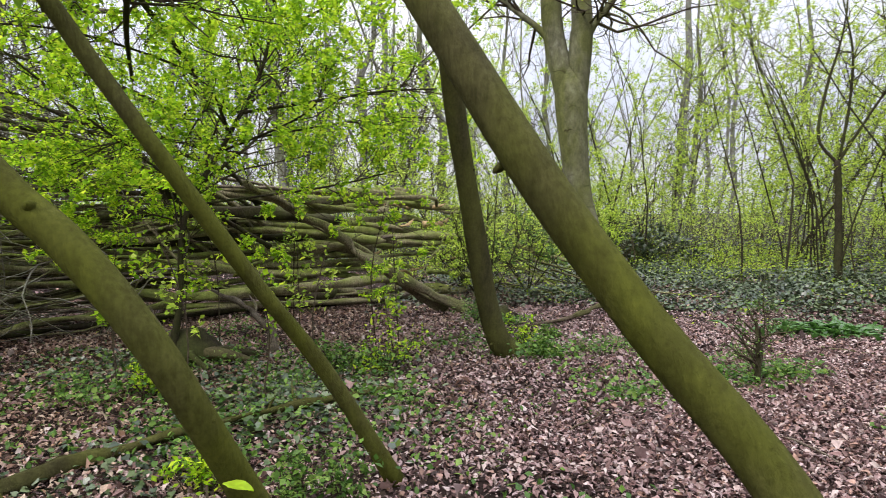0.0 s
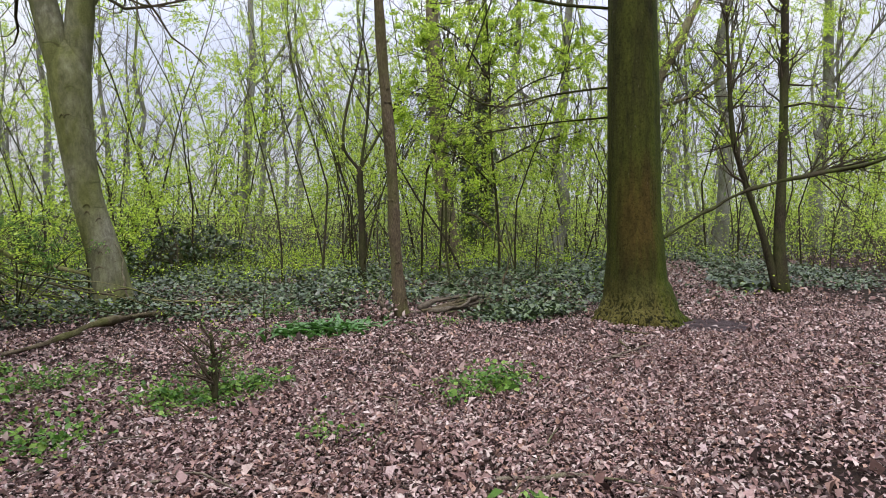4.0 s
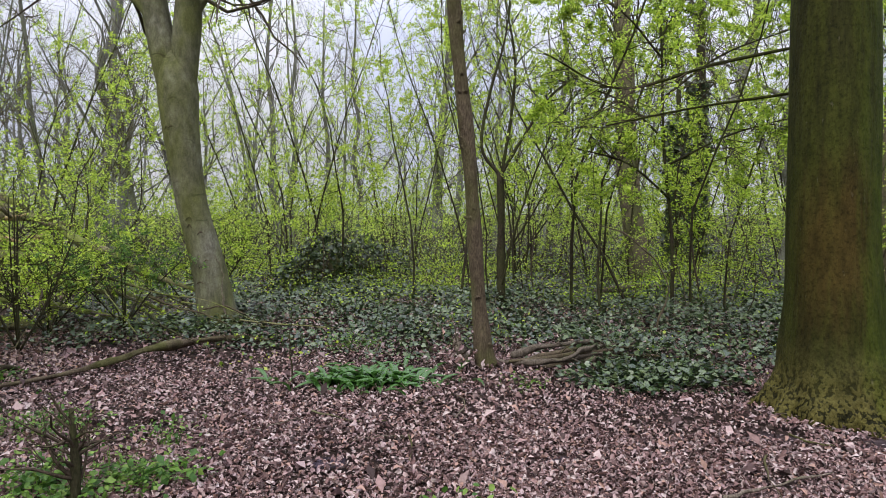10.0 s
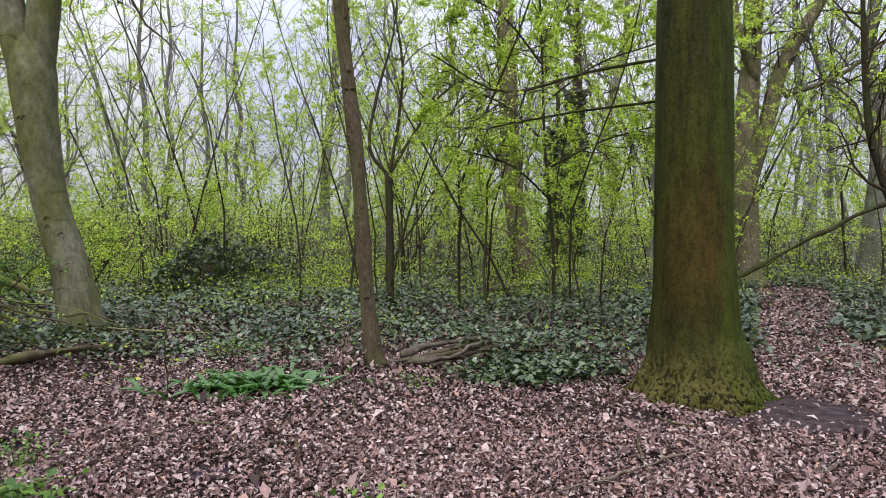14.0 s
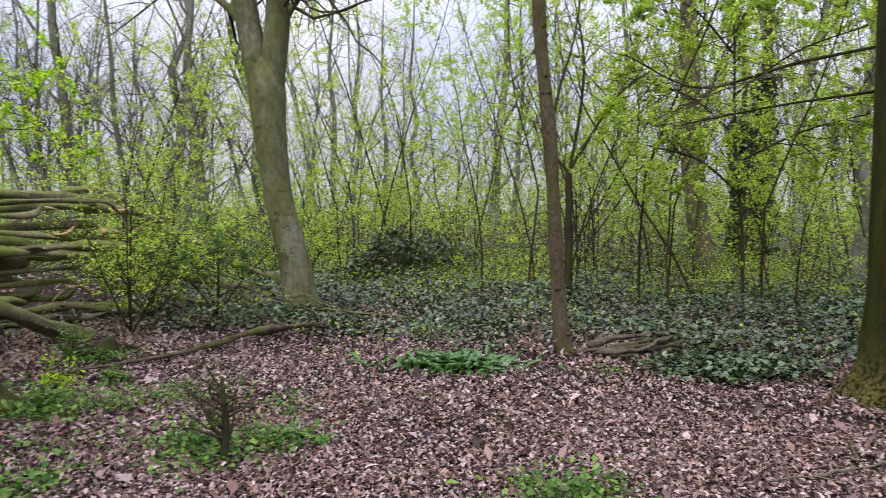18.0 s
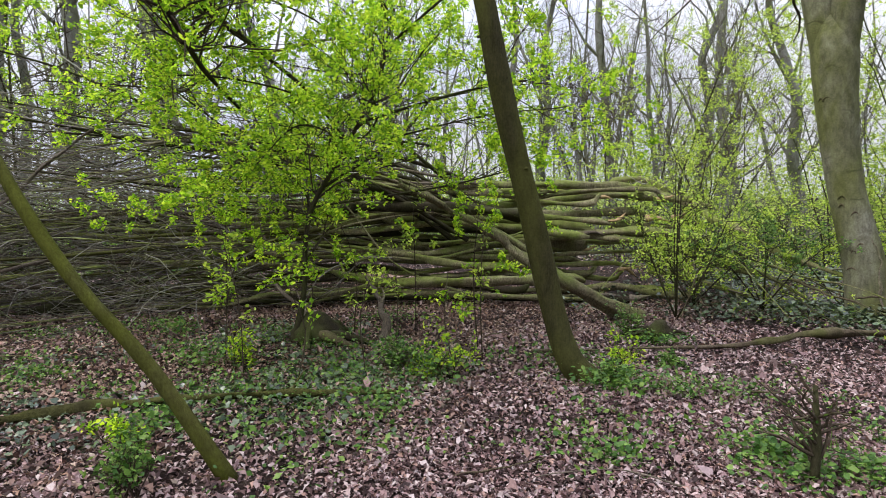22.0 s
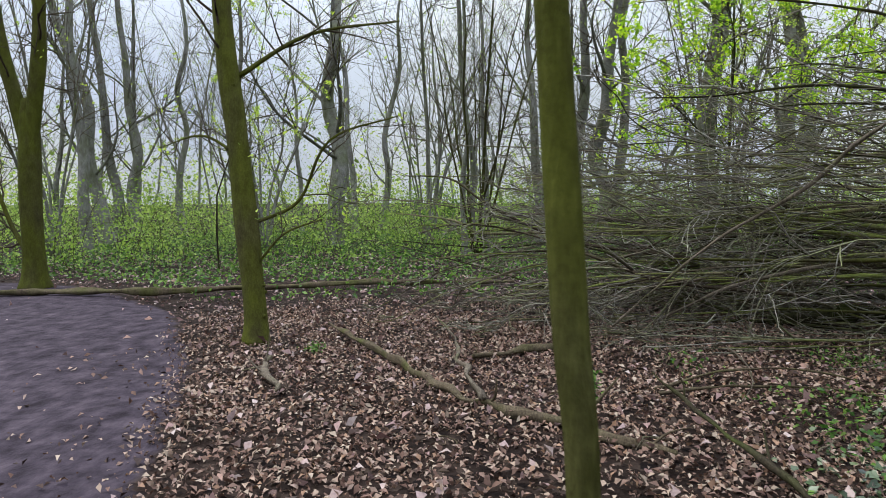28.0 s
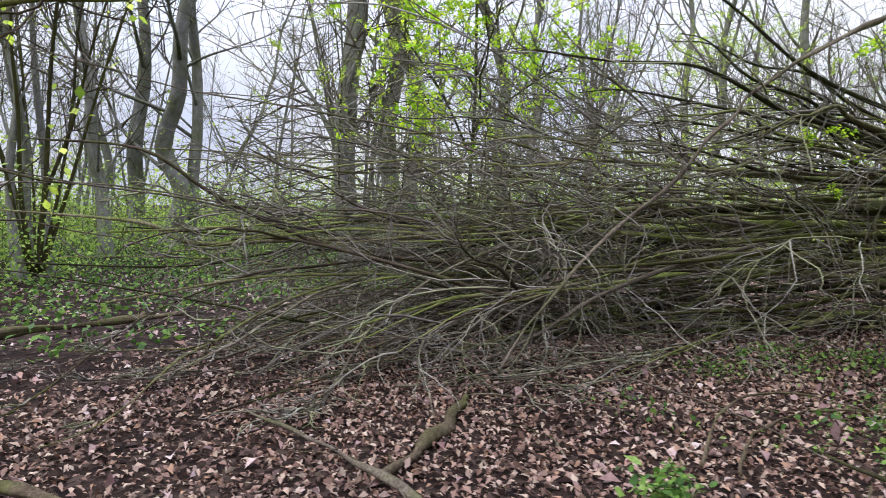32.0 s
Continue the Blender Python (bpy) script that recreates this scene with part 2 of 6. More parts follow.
MOSSY_BIG = streaky_bark()
BEECH = bark("bark_beech", (0.075, 0.071, 0.052), (0.215, 0.208, 0.160), (0.10, 0.105, 0.040), 0.46, 0.16, 1.2, 0.22, (3, 3, 1.5))
PALE = bark("bark_pale", (0.075, 0.062, 0.042), (0.19, 0.158, 0.11), (0.10, 0.105, 0.045), 0.54, 0.12, 0.8, 0.3, (5, 5, 1.5))
BROWN = bark("bark_brown", (0.034, 0.025, 0.017), (0.145, 0.115, 0.078), (0.075, 0.075, 0.028), 0.55, 0.12, 0, 0.8)
DARK = bark("bark_dark", (0.014, 0.011, 0.008), (0.055, 0.045, 0.03), (0.045, 0.052, 0.016), 0.52, 0.14, 0, 0.6)
# bark of distant trees, paled in its colour to stand in for haze
HAZYBARK = bark("bark_far_hazy", (0.10, 0.097, 0.09), (0.255, 0.25, 0.23), (0.115, 0.125, 0.075), 0.52, 0.12, 0, 0.3)
TWIG = bark("bark_twig", (0.022, 0.017, 0.012), (0.088, 0.068, 0.047), (0.06, 0.065, 0.02), 0.6, 0.1, 0, 0.2)
BRUSH = bark("bark_brush", (0.047, 0.039, 0.035), (0.257, 0.218, 0.189), (0.152, 0.169, 0.065), 0.6, 0.1, 0, 0.3, (3, 3, 3), [(0.035, 0.029, 0.026), (0.234, 0.211, 0.189), (0.070, 0.058, 0.049), (0.152, 0.164, 0.081), (0.374, 0.351, 0.328), (0.052, 0.044, 0.044), (0.199, 0.200, 0.124), (0.117, 0.085, 0.081)], moss_lit_top=0.12)
LOGMOSS = bark("bark_log", (0.040, 0.031, 0.020), (0.37, 0.325, 0.20), (0.135, 0.155, 0.042), 0.51, 0.13, 0, 1.0, moss_lit_top=0.12, vary=0.2, tone=0.3)
DEADWOOD = bark("bark_dead", (0.048, 0.038, 0.030), (0.215, 0.178, 0.140), (0.085, 0.085, 0.040), 0.64, 0.1, 0, 0.9, moss_lit_top=0.06, vary=0.2, tone=0.25)
TORN = bark("torn_wood", (0.20, 0.13, 0.06), (0.48, 0.36, 0.2), (0.2, 0.16, 0.06), 0.7, 0.08, 0, 0.6)

# the darkest greens here paint in leaves that hang in shade
SPRING = leafy("leaf_spring", [(0.141, 0.225, 0.023), (0.391, 0.528, 0.057), (0.543, 0.674, 0.091), (0.239, 0.360, 0.040), (0.478, 0.606, 0.068), (0.631, 0.742, 0.160), (0.326, 0.472, 0.052)], 0.64, crisp=True)
BRIGHT = leafy("leaf_bright", [(0.155, 0.298, 0.014), (0.378, 0.595, 0.028), (0.583, 0.760, 0.040), (0.189, 0.364, 0.016), (0.464, 0.677, 0.033), (0.688, 0.810, 0.070), (0.275, 0.480, 0.023)], 0.68, crisp=True)
# distant leaves, lightened in their colour as haze would do
HAZYLEAF = leafy("leaf_far_hazy", [(0.134, 0.203, 0.037), (0.404, 0.505, 0.108), (0.270, 0.371, 0.077), (0.494, 0.583, 0.151)], 0.66, crisp=True)
MEADOW = leafy("leaf_meadow", [(0.108, 0.180, 0.026), (0.263, 0.378, 0.065), (0.171, 0.270, 0.043), (0.310, 0.423, 0.085), (0.216, 0.333, 0.051)], 0.5, crisp=True)
LOWLEAF = leafy("leaf_low", [(0.04, 0.10, 0.015), (0.13, 0.235, 0.035), (0.085, 0.17, 0.028), (0.19, 0.29, 0.06), (0.06, 0.13, 0.02)], 0.4, crisp=True)
# the palest greens imitate glints on the glossy ivy leaves
IVY = leafy("leaf_ivy", [(0.007, 0.017, 0.004), (0.052, 0.082, 0.026), (0.012, 0.030, 0.007), (0.085, 0.114, 0.045), (0.009, 0.021, 0.005), (0.038, 0.065, 0.019), (0.023, 0.045, 0.010), (0.065, 0.093, 0.032)], 0.06, 0.36, 0.6, True, True)
GARLIC = leafy("leaf_garlic", [(0.032, 0.089, 0.014), (0.061, 0.140, 0.023), (0.043, 0.115, 0.019), (0.087, 0.172, 0.037)], 0.3, 0.34, 0.6)
LITTER = leafy("leaf_litter", [(0.038, 0.023, 0.021), (0.365, 0.265, 0.249), (0.158, 0.092, 0.085), (0.410, 0.332, 0.315), (0.071, 0.043, 0.041), (0.272, 0.174, 0.163), (0.204, 0.130, 0.128), (0.391, 0.297, 0.277), (0.181, 0.111, 0.102), (0.302, 0.187, 0.150), (0.110, 0.065, 0.059), (0.315, 0.231, 0.229), (0.237, 0.156, 0.150)], 0.1, 0.6, 0.15, True, True)
LITTER_WARM = leafy("leaf_litter_warm", [(0.033, 0.019, 0.015), (0.320, 0.225, 0.175), (0.138, 0.079, 0.060), (0.360, 0.282, 0.222), (0.063, 0.037, 0.029), (0.238, 0.148, 0.115), (0.179, 0.111, 0.090), (0.343, 0.252, 0.195), (0.159, 0.094, 0.072), (0.265, 0.159, 0.106), (0.096, 0.054, 0.042), (0.276, 0.197, 0.162), (0.207, 0.132, 0.106)], 0.1, 0.6, 0.15, True, True)


def ground_material():
    m, t, b = material("forest_floor", 0.9)
    co = t.nodes.new("ShaderNodeTexCoord").outputs["Object"]
    at = t.nodes.new("ShaderNodeAttribute")
    at.attribute_name = "soil"
    vo = t.nodes.new("ShaderNodeTexVoronoi")
    vo.inputs["Scale"].default_value = 15.0
    wob = noise_of(t, co, 9.0, 3.0)
    addv = t.nodes.new("ShaderNodeVectorMath")
    sc = t.nodes.new("ShaderNodeVectorMath")
    sc.operation = "SCALE"
    sc.inputs[3].default_value = 0.12
    t.links.new(wob, sc.inputs[0])
    t.links.new(co, addv.inputs[0])
    t.links.new(sc.outputs[0], addv.inputs[1])
    t.links.new(addv.outputs[0], vo.inputs["Vector"])
    sep = t.nodes.new("ShaderNodeSeparateColor")
    t.links.new(vo.outputs["Color"], sep.inputs[0])
    # near-black floor: the shade in gaps between loose leaves is put into this colour
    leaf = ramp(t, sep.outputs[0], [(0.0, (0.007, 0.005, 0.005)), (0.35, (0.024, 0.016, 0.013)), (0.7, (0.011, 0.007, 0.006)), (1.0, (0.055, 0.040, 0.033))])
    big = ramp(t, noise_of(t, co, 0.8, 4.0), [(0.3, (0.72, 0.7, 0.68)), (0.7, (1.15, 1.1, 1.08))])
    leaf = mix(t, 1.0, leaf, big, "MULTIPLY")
    earth = ramp(t, noise_of(t, co, 5.0, 6.0), [(0.3, (0.016, 0.012, 0.016)), (0.5, (0.04, 0.031, 0.041)), (0.7, (0.075, 0.058, 0.072))])
    wet_at = t.nodes.new("ShaderNodeAttribute")
    wet_at.attribute_name = "damp"
    earth = mix(t, wet_at.outputs["Fac"], earth, ramp(t, noise_of(t, co, 11.0, 6.0), [(0.3, (0.016, 0.011, 0.012)), (0.7, (0.06, 0.044, 0.046))]))
    edge = noise_of(t, co, 4.0, 4.0)
    mm = t.nodes.new("ShaderNodeMath")
    mm.operation = "MULTIPLY_ADD"
    mm.inputs[1].default_value = 0.9
    t.links.new(edge, mm.inputs[0])
    sb = t.nodes.new("ShaderNodeMath")
    sb.operation = "SUBTRACT"
    sb.inputs[1].default_value = 0.45
    t.links.new(at.outputs["Fac"], sb.inputs[0])
    t.links.new(sb.outputs[0], mm.inputs[2])
    fac = ramp(t, mm.outputs[0], [(0.35, (0, 0, 0)), (0.6, (1, 1, 1))])
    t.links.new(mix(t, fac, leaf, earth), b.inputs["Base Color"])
    hh = mix(t, 0.5, vo.outputs["Distance"], noise_of(t, co, 22.0, 5.0))
    bump(t, b, hh, 0.8, 0.03)
    return m


FLOOR = ground_material()

# ---------------------------------------------------------------- mesh helpers
rng = np.random.default_rng(7)


def mesh_from(name, verts, faces, mat, smooth=True):
    """One mesh from arrays: verts (n, 3), faces (m, 3) or (m, 4)."""
    verts, faces = np.asarray(verts, np.float32), np.asarray(faces, np.int32)
    me = bpy.data.meshes.new(name)
    k = faces.shape[1]
    me.vertices.add(len(verts))
    me.vertices.foreach_set("co", verts.ravel())
    me.loops.add(faces.size)
    me.loops.foreach_set("vertex_index", faces.ravel())
    me.polygons.add(len(faces))
    me.polygons.foreach_set("loop_start", np.arange(0, faces.size, k, dtype=np.int32))
    if smooth:
        me.polygons.foreach_set("use_smooth", np.ones(len(faces), bool))
    me.materials.append(mat)
    me.update(calc_edges=True)
    return me


def thing(name, at, label, category, group="", kind=""):
    ob = new(name)
    ob.empty_display_size = 0.2
    ob.location = at
    return tagged(ob, label, category, group, kind)


def part(name, me, parent, label=""):
    ob = new(name, me)
    ob.parent = parent
    if label:
        tagged(ob, label)
    return ob


def spline(pts, n):
    """Smooth points through the given rows (any width), n per stretch."""
    p = np.asarray(pts, float)
    q = np.vstack([2 * p[0] - p[1], p, 2 * p[-1] - p[-2]])
    out = []
    for i in range(1, len(q) - 2):
        for u in np.linspace(0, 1, n, endpoint=False):
            out.append(0.5 * ((2 * q[i]) + (q[i + 1] - q[i - 1]) * u + (2 * q[i - 1] - 5 * q[i] + 4 * q[i + 1] - q[i + 2]) * u * u
                              + (3 * q[i] - q[i - 1] - 3 * q[i + 1] + q[i + 2]) * u ** 3))
    out.append(p[-1])
    return np.array(out)


def tube(pts, sides=12, rough=0.06, lobes=0, seed=0, n=5, cap=True):
    """A round, uneven stem through rows of x, y, z, r. Returns verts, faces (quads)."""
    p = spline(pts, n) if n > 1 else np.asarray(pts, float)
    d = np.gradient(p[:, :3], axis=0)
    d /= np.linalg.norm(d, axis=1)[:, None] + 1e-9
    ref = np.array([1.0, 0, 0]) if abs(d[0, 0]) < 0.8 else np.array([0, 1.0, 0])
    u = ref - d * (d @ ref)[:, None]
    u /= np.linalg.norm(u, axis=1)[:, None] + 1e-9
    v = np.cross(d, u)
    a = np.linspace(0, 2 * np.pi, sides, endpoint=False)
    g = np.random.default_rng(seed + 11)
    ph = g.uniform(0, 6.28, 6)
    run = np.concatenate([[0], np.cumsum(np.linalg.norm(np.diff(p[:, :3], axis=0), axis=1))])
    z = (run / (0.08 + 1.2 * np.median(np.abs(p[:, 3]))))[:, None]
    rad = np.abs(p[:, 3:4]) * (1 + rough * (np.sin(3 * a + ph[0] + z * 0.35) * 0.5 + np.sin(2 * a + ph[1] - z * 0.22) * 0.6 + np.sin(5 * a + ph[2] + z * 0.8) * 0.3
                                    + 0.8 * np.sin(z * 0.9 + ph[3] + 0 * a)))
    if rough >= 0.2:
        rad = rad * (1 + rough * (0.22 * g.normal(0, 1, (len(p), 1)) + 0.2 * g.normal(0, 1, rad.shape)))
    if lobes:
        flare = np.clip(p[:, 3:4] / np.median(p[:, 3]) - 1.05, 0, 1)
        rad *= 1 + 0.14 * flare * np.sin(lobes * a + ph[4]) + 0.06 * flare * np.sin((lobes * 2 + 1) * a + ph[5])
    ring = p[:, None, :3] + rad[..., None] * (np.cos(a)[:, None] * u[:, None] + np.sin(a)[:, None] * v[:, None])
    verts = ring.reshape(-1, 3)
    i = np.arange(len(p) - 1)[:, None] * sides
    k = np.arange(sides)[None]
    f = np.stack([i + k, i + (k + 1) % sides, i + sides + (k + 1) % sides, i + sides + k], -1).reshape(-1, 4)
    if cap:
        n0 = len(verts)
        verts = np.vstack([verts, p[-1, :3] + d[-1] * p[-1, 3] * 0.3])
        top = (len(p) - 1) * sides
        kk = np.arange(0, sides, 2)
        f = np.vstack([f, np.stack([top + kk, top + (kk + 1) % sides, top + (kk + 2) % sides, np.full(len(kk), n0)], -1)])
        verts = np.vstack([verts, p[0, :3] - d[0] * p[0, 3] * 0.15])
        f = np.vstack([f, np.stack([kk, np.full(len(kk), n0 + 1), (kk + 2) % sides, (kk + 1) % sides], -1)])
    return verts, f


def sticks(chains, radii, sides=3):
    """Many thin twigs at once: chains (n, m, 3), radii (n, m). Returns verts, faces."""
    c, r = np.asarray(chains, float), np.asarray(radii, float)
    n, m = r.shape
    d = np.gradient(c, axis=1)
    d /= np.linalg.norm(d, axis=2, keepdims=True) + 1e-9
    ref = np.where(np.abs(d[..., 2:3]) < 0.9, np.array([0, 0, 1.0]), np.array([1.0, 0, 0]))
    u = np.cross(d, ref)
    u /= np.linalg.norm(u, axis=2, keepdims=True) + 1e-9
    v = np.cross(d, u)
    a = np.linspace(0, 2 * np.pi, sides, endpoint=False)
    ring = c[:, :, None] + r[:, :, None, None] * (np.cos(a)[:, None] * u[:, :, None] + np.sin(a)[:, None] * v[:, :, None])
    base = (np.arange(n)[:, None, None] * m + np.arange(m - 1)[None, :, None]) * sides
    k = np.arange(sides)[None, None]
    f = np.stack([base + k, base + (k + 1) % sides, base + sides + (k + 1) % sides, base + sides + k], -1).reshape(-1, 4)
    return ring.reshape(-1, 3), f


def join(pieces):
    vs, fs, n = [], [], 0
    for v, f in pieces:
        vs.append(v)
        fs.append(f + n)
        n += len(v)
    return np.vstack(vs), np.vstack(fs)


def unit(v):
    return v / (np.linalg.norm(v, axis=-1, keepdims=True) + 1e-9)


def sprout(origin, way, length, steps=5, wobble=0.25, lift=0.0, g=None):
    """Wandering chains from n origins. Returns (n, steps + 1, 3)."""
    g = g or rng
    n = len(origin)
    d = unit(np.asarray(way, float))
    p = np.asarray(origin, float)
    out = [p]
    for _ in range(steps):
        d = unit(d + g.normal(0, wobble, (n, 3)) + np.array([0, 0, lift]))
        p = p + d * (np.asarray(length) / steps)[:, None]
        out.append(p)
    return np.stack(out, 1)


def offshoots(chains, radii, count, g=None, spread=0.9, lift=0.15, low=0.2):
    """Where side twigs leave the given chains: origins, ways and the stem's radius there."""
    g = g or rng
    n, m, _ = chains.shape
    who = g.integers(0, n, count)
    s = g.uniform(low, 0.98, count) * (m - 1)
    i = np.minimum(s.astype(int), m - 2)
    f = (s - i)[:, None]
    o = chains[who, i] * (1 - f) + chains[who, i + 1] * f
    d = unit(chains[who, i + 1] - chains[who, i])
    w = unit(d * 0.7 + unit(g.normal(0, 1, (count, 3))) * spread + np.array([0, 0, lift]))
    return o, w, radii[who, i]


LEAF_SHAPES = {}
LEAF_SHAPES["leaf"] = (np.array([[0, 0, 0], [0.32, 0.45, 0.07], [0, 1, -0.06], [-0.32, 0.45, 0.07]]), np.array([[0, 1, 2, 3]]))
LEAF_SHAPES["round"] = (np.array([[0, 0, 0], [0.42, 0.25, 0.08], [0.38, 0.7, 0.06], [0, 1, -0.08], [-0.38, 0.7, 0.06], [-0.42, 0.25, 0.08]]),
                         np.array([[0, 1, 2, 3], [0, 3, 4, 5]]))
LEAF_SHAPES["blade"] = (np.array([[0, 0, 0], [0.12, 0.3, 0.16], [0.13, 0.62, 0.2], [0, 1, 0.05], [-0.13, 0.62, 0.2], [-0.12, 0.3, 0.16]]),
                         np.array([[0, 1, 2, 3], [0, 3, 4, 5]]))
LEAF_SHAPES["ivy"] = (np.array([[0, 0.08, 0], [0.34, -0.06, 0.05], [0.50, 0.34, 0.07], [0.36, 0.56, 0.03], [0, 1, -0.10], [-0.36, 0.56, 0.03], [-0.50, 0.34, 0.07], [-0.34, -0.06, 0.05]]),
                       np.array([[0, 1, 2, 3], [0, 3, 4, 5], [0, 5, 6, 7]]))
LEAF_SHAPES["curl"] = (np.array([[0, 0, 0.0], [0.30, 0.26, 0.42], [0.20, 0.80, 0.26], [0.04, 1.1, 0.05], [-0.27, 0.70, 0.36], [-0.22, 0.20, 0.16]]),
                        np.array([[0, 1, 2, 3], [0, 3, 4, 5]]))
LEAF_SHAPES["flat"] = (np.array([[0, 0, 0.0], [0.30, 0.40, 0.34], [0.05, 1.1, 0.04], [-0.27, 0.58, 0.28]]), np.array([[0, 1, 2, 3]]))


def foliage(points, size, shape="leaf", tilt=0.9, g=None, up=(0, 0, 1)):
    """Leaves at points, each its own small island. Returns verts, faces."""
    g = g or rng
    tv, tf = LEAF_SHAPES[shape]
    n = len(points)
    nz = unit(np.array(up) + g.normal(0, tilt, (n, 3)))
    t = unit(np.cross(nz, g.normal(0, 1, (n, 3))))
    b = np.cross(nz, t)
    s = np.broadcast_to(np.asarray(size, float), (n,))[:, None]
    w = g.uniform(0.75, 1.25, (n, 1)) * s
    l = g.uniform(0.8, 1.2, (n, 1)) * s
    v = (points[:, None] + tv[None, :, 0:1] * (t * w)[:, None] + tv[None, :, 1:2] * (b * l)[:, None] + tv[None, :, 2:3] * (nz * s)[:, None])
    f = tf[None] + (np.arange(n) * len(tv))[:, None, None]
    return v.reshape(-1, 3), f.reshape(-1, tf.shape[1])


def gz(x, y):
    """Height of the ground."""
    x, y = np.asarray(x, float), np.asarray(y, float)
    h = 0.025 * np.sin(1.1 * x + 0.4) * np.sin(0.9 * y + 1.3) + 0.015 * np.sin(2.7 * x - 1.9 * y) + 0.008 * np.sin(6.1 * x + 4.3 * y)
    return h - 0.01


def line_gap(x, y, pts):
    """Distance of points from a broken line."""
    p = np.stack([np.asarray(x, float), np.asarray(y, float)], -1)
    best = np.full(p.shape[:-1], 1e9)
    for a, b in zip(pts[:-1], pts[1:]):
        a, b = np.array(a, float), np.array(b, float)
        u = np.clip(((p - a) @ (b - a)) / ((b - a) @ (b - a)), 0, 1)
        best = np.minimum(best, np.linalg.norm(p - (a + u[..., None] * (b - a)), axis=-1))
    return best


TRACK = [(60.0, 14.0), (30.0, 3.0), (14.0, -1.8), (7.0, -3.3), (1.89, -3.60), (-2.80, -4.11), (-5.47, -4.81), (-8.44, -5.94), (-11.2, -7.62), (-13.2, -10.0), (-14.3, -13.5), (-14.8, -24.0), (-14.0, -60.0)]
TRACK_E = [(3.52, 4.33), (4.31, 5.13), (6.53, 8.78), (9.39, 12.65)]


def damp(x, y):
    """1 near the big beech's foot, where the earth stays dark and wet."""
    return np.clip(1.6 - 0.5 * np.hypot(np.asarray(x, float) - 2.7, np.asarray(y, float) - 4.9), 0, 1)


def soil(x, y):
    """1 where feet have bared the earth, 0 under leaves."""
    main = 1.25 - line_gap(x, y, TRACK)
    by_tree = 0.85 - np.hypot(np.asarray(x) - 3.7, np.asarray(y) - 4.95)
    scrape = np.full(np.shape(x), -1.0)
    for cx, cy, r in ((3.1, 4.85, 0.35), (3.0, 3.9, 0.22), (2.2, 4.3, 0.28), (2.5, 5.05, 0.32), (0.9, 4.6, 0.3), (-0.6, 4.4, 0.25), (-0.35, 5.35, 0.2), (1.6, 3.6, 0.22), (-1.0, 5.2, 0.2), (0.2, 4.3, 0.16)):
        scrape = np.maximum(scrape, (r - np.hypot(np.asarray(x) - cx, (np.asarray(y) - cy) * 1.5)) * 1.6)
    return np.clip(np.maximum(np.maximum(main, by_tree * 0.9), scrape) / 0.5, 0, 1)


def axis_steps(lo, hi, step):
    near = np.arange(lo, hi + 1e-6, step)
    out = [3, 6, 10, 16, 25, 40, 70, 120, 200, 320, 520]
    return np.concatenate([lo - np.array(out[::-1], float), near, hi + np.array(out, float)])


# ---------------------------------------------------------------- ground
gx, gy = axis_steps(-20, 12, 0.2), axis_steps(-11, 16, 0.2)
GX, GY = np.meshgrid(gx, gy, indexing="ij")
gverts = np.stack([GX, GY, gz(GX, GY)], -1).reshape(-1, 3)
ni, nj = GX.shape
ii, jj = np.meshgrid(np.arange(ni - 1), np.arange(nj - 1), indexing="ij")
gfaces = np.stack([ii * nj + jj, (ii + 1) * nj + jj, (ii + 1) * nj + jj + 1, ii * nj + jj + 1], -1).reshape(-1, 4)
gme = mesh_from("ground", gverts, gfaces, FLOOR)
att = gme.attributes.new("soil", "FLOAT", "POINT")
att.data.foreach_set("value", soil(GX, GY).ravel().astype(np.float32))
wet = gme.attributes.new("damp", "FLOAT", "POINT")
wet.data.foreach_set("value", damp(GX, GY).ravel().astype(np.float32))
tagged(new("ground", gme), "woodland floor of brown leaf litter with a trodden earth path", "ground", kind="structure")


# ---------------------------------------------------------------- trees
def rel(pts, at):
    p = np.array(pts, float)
    p[:, :3] -= np.array(at, float)
    return p


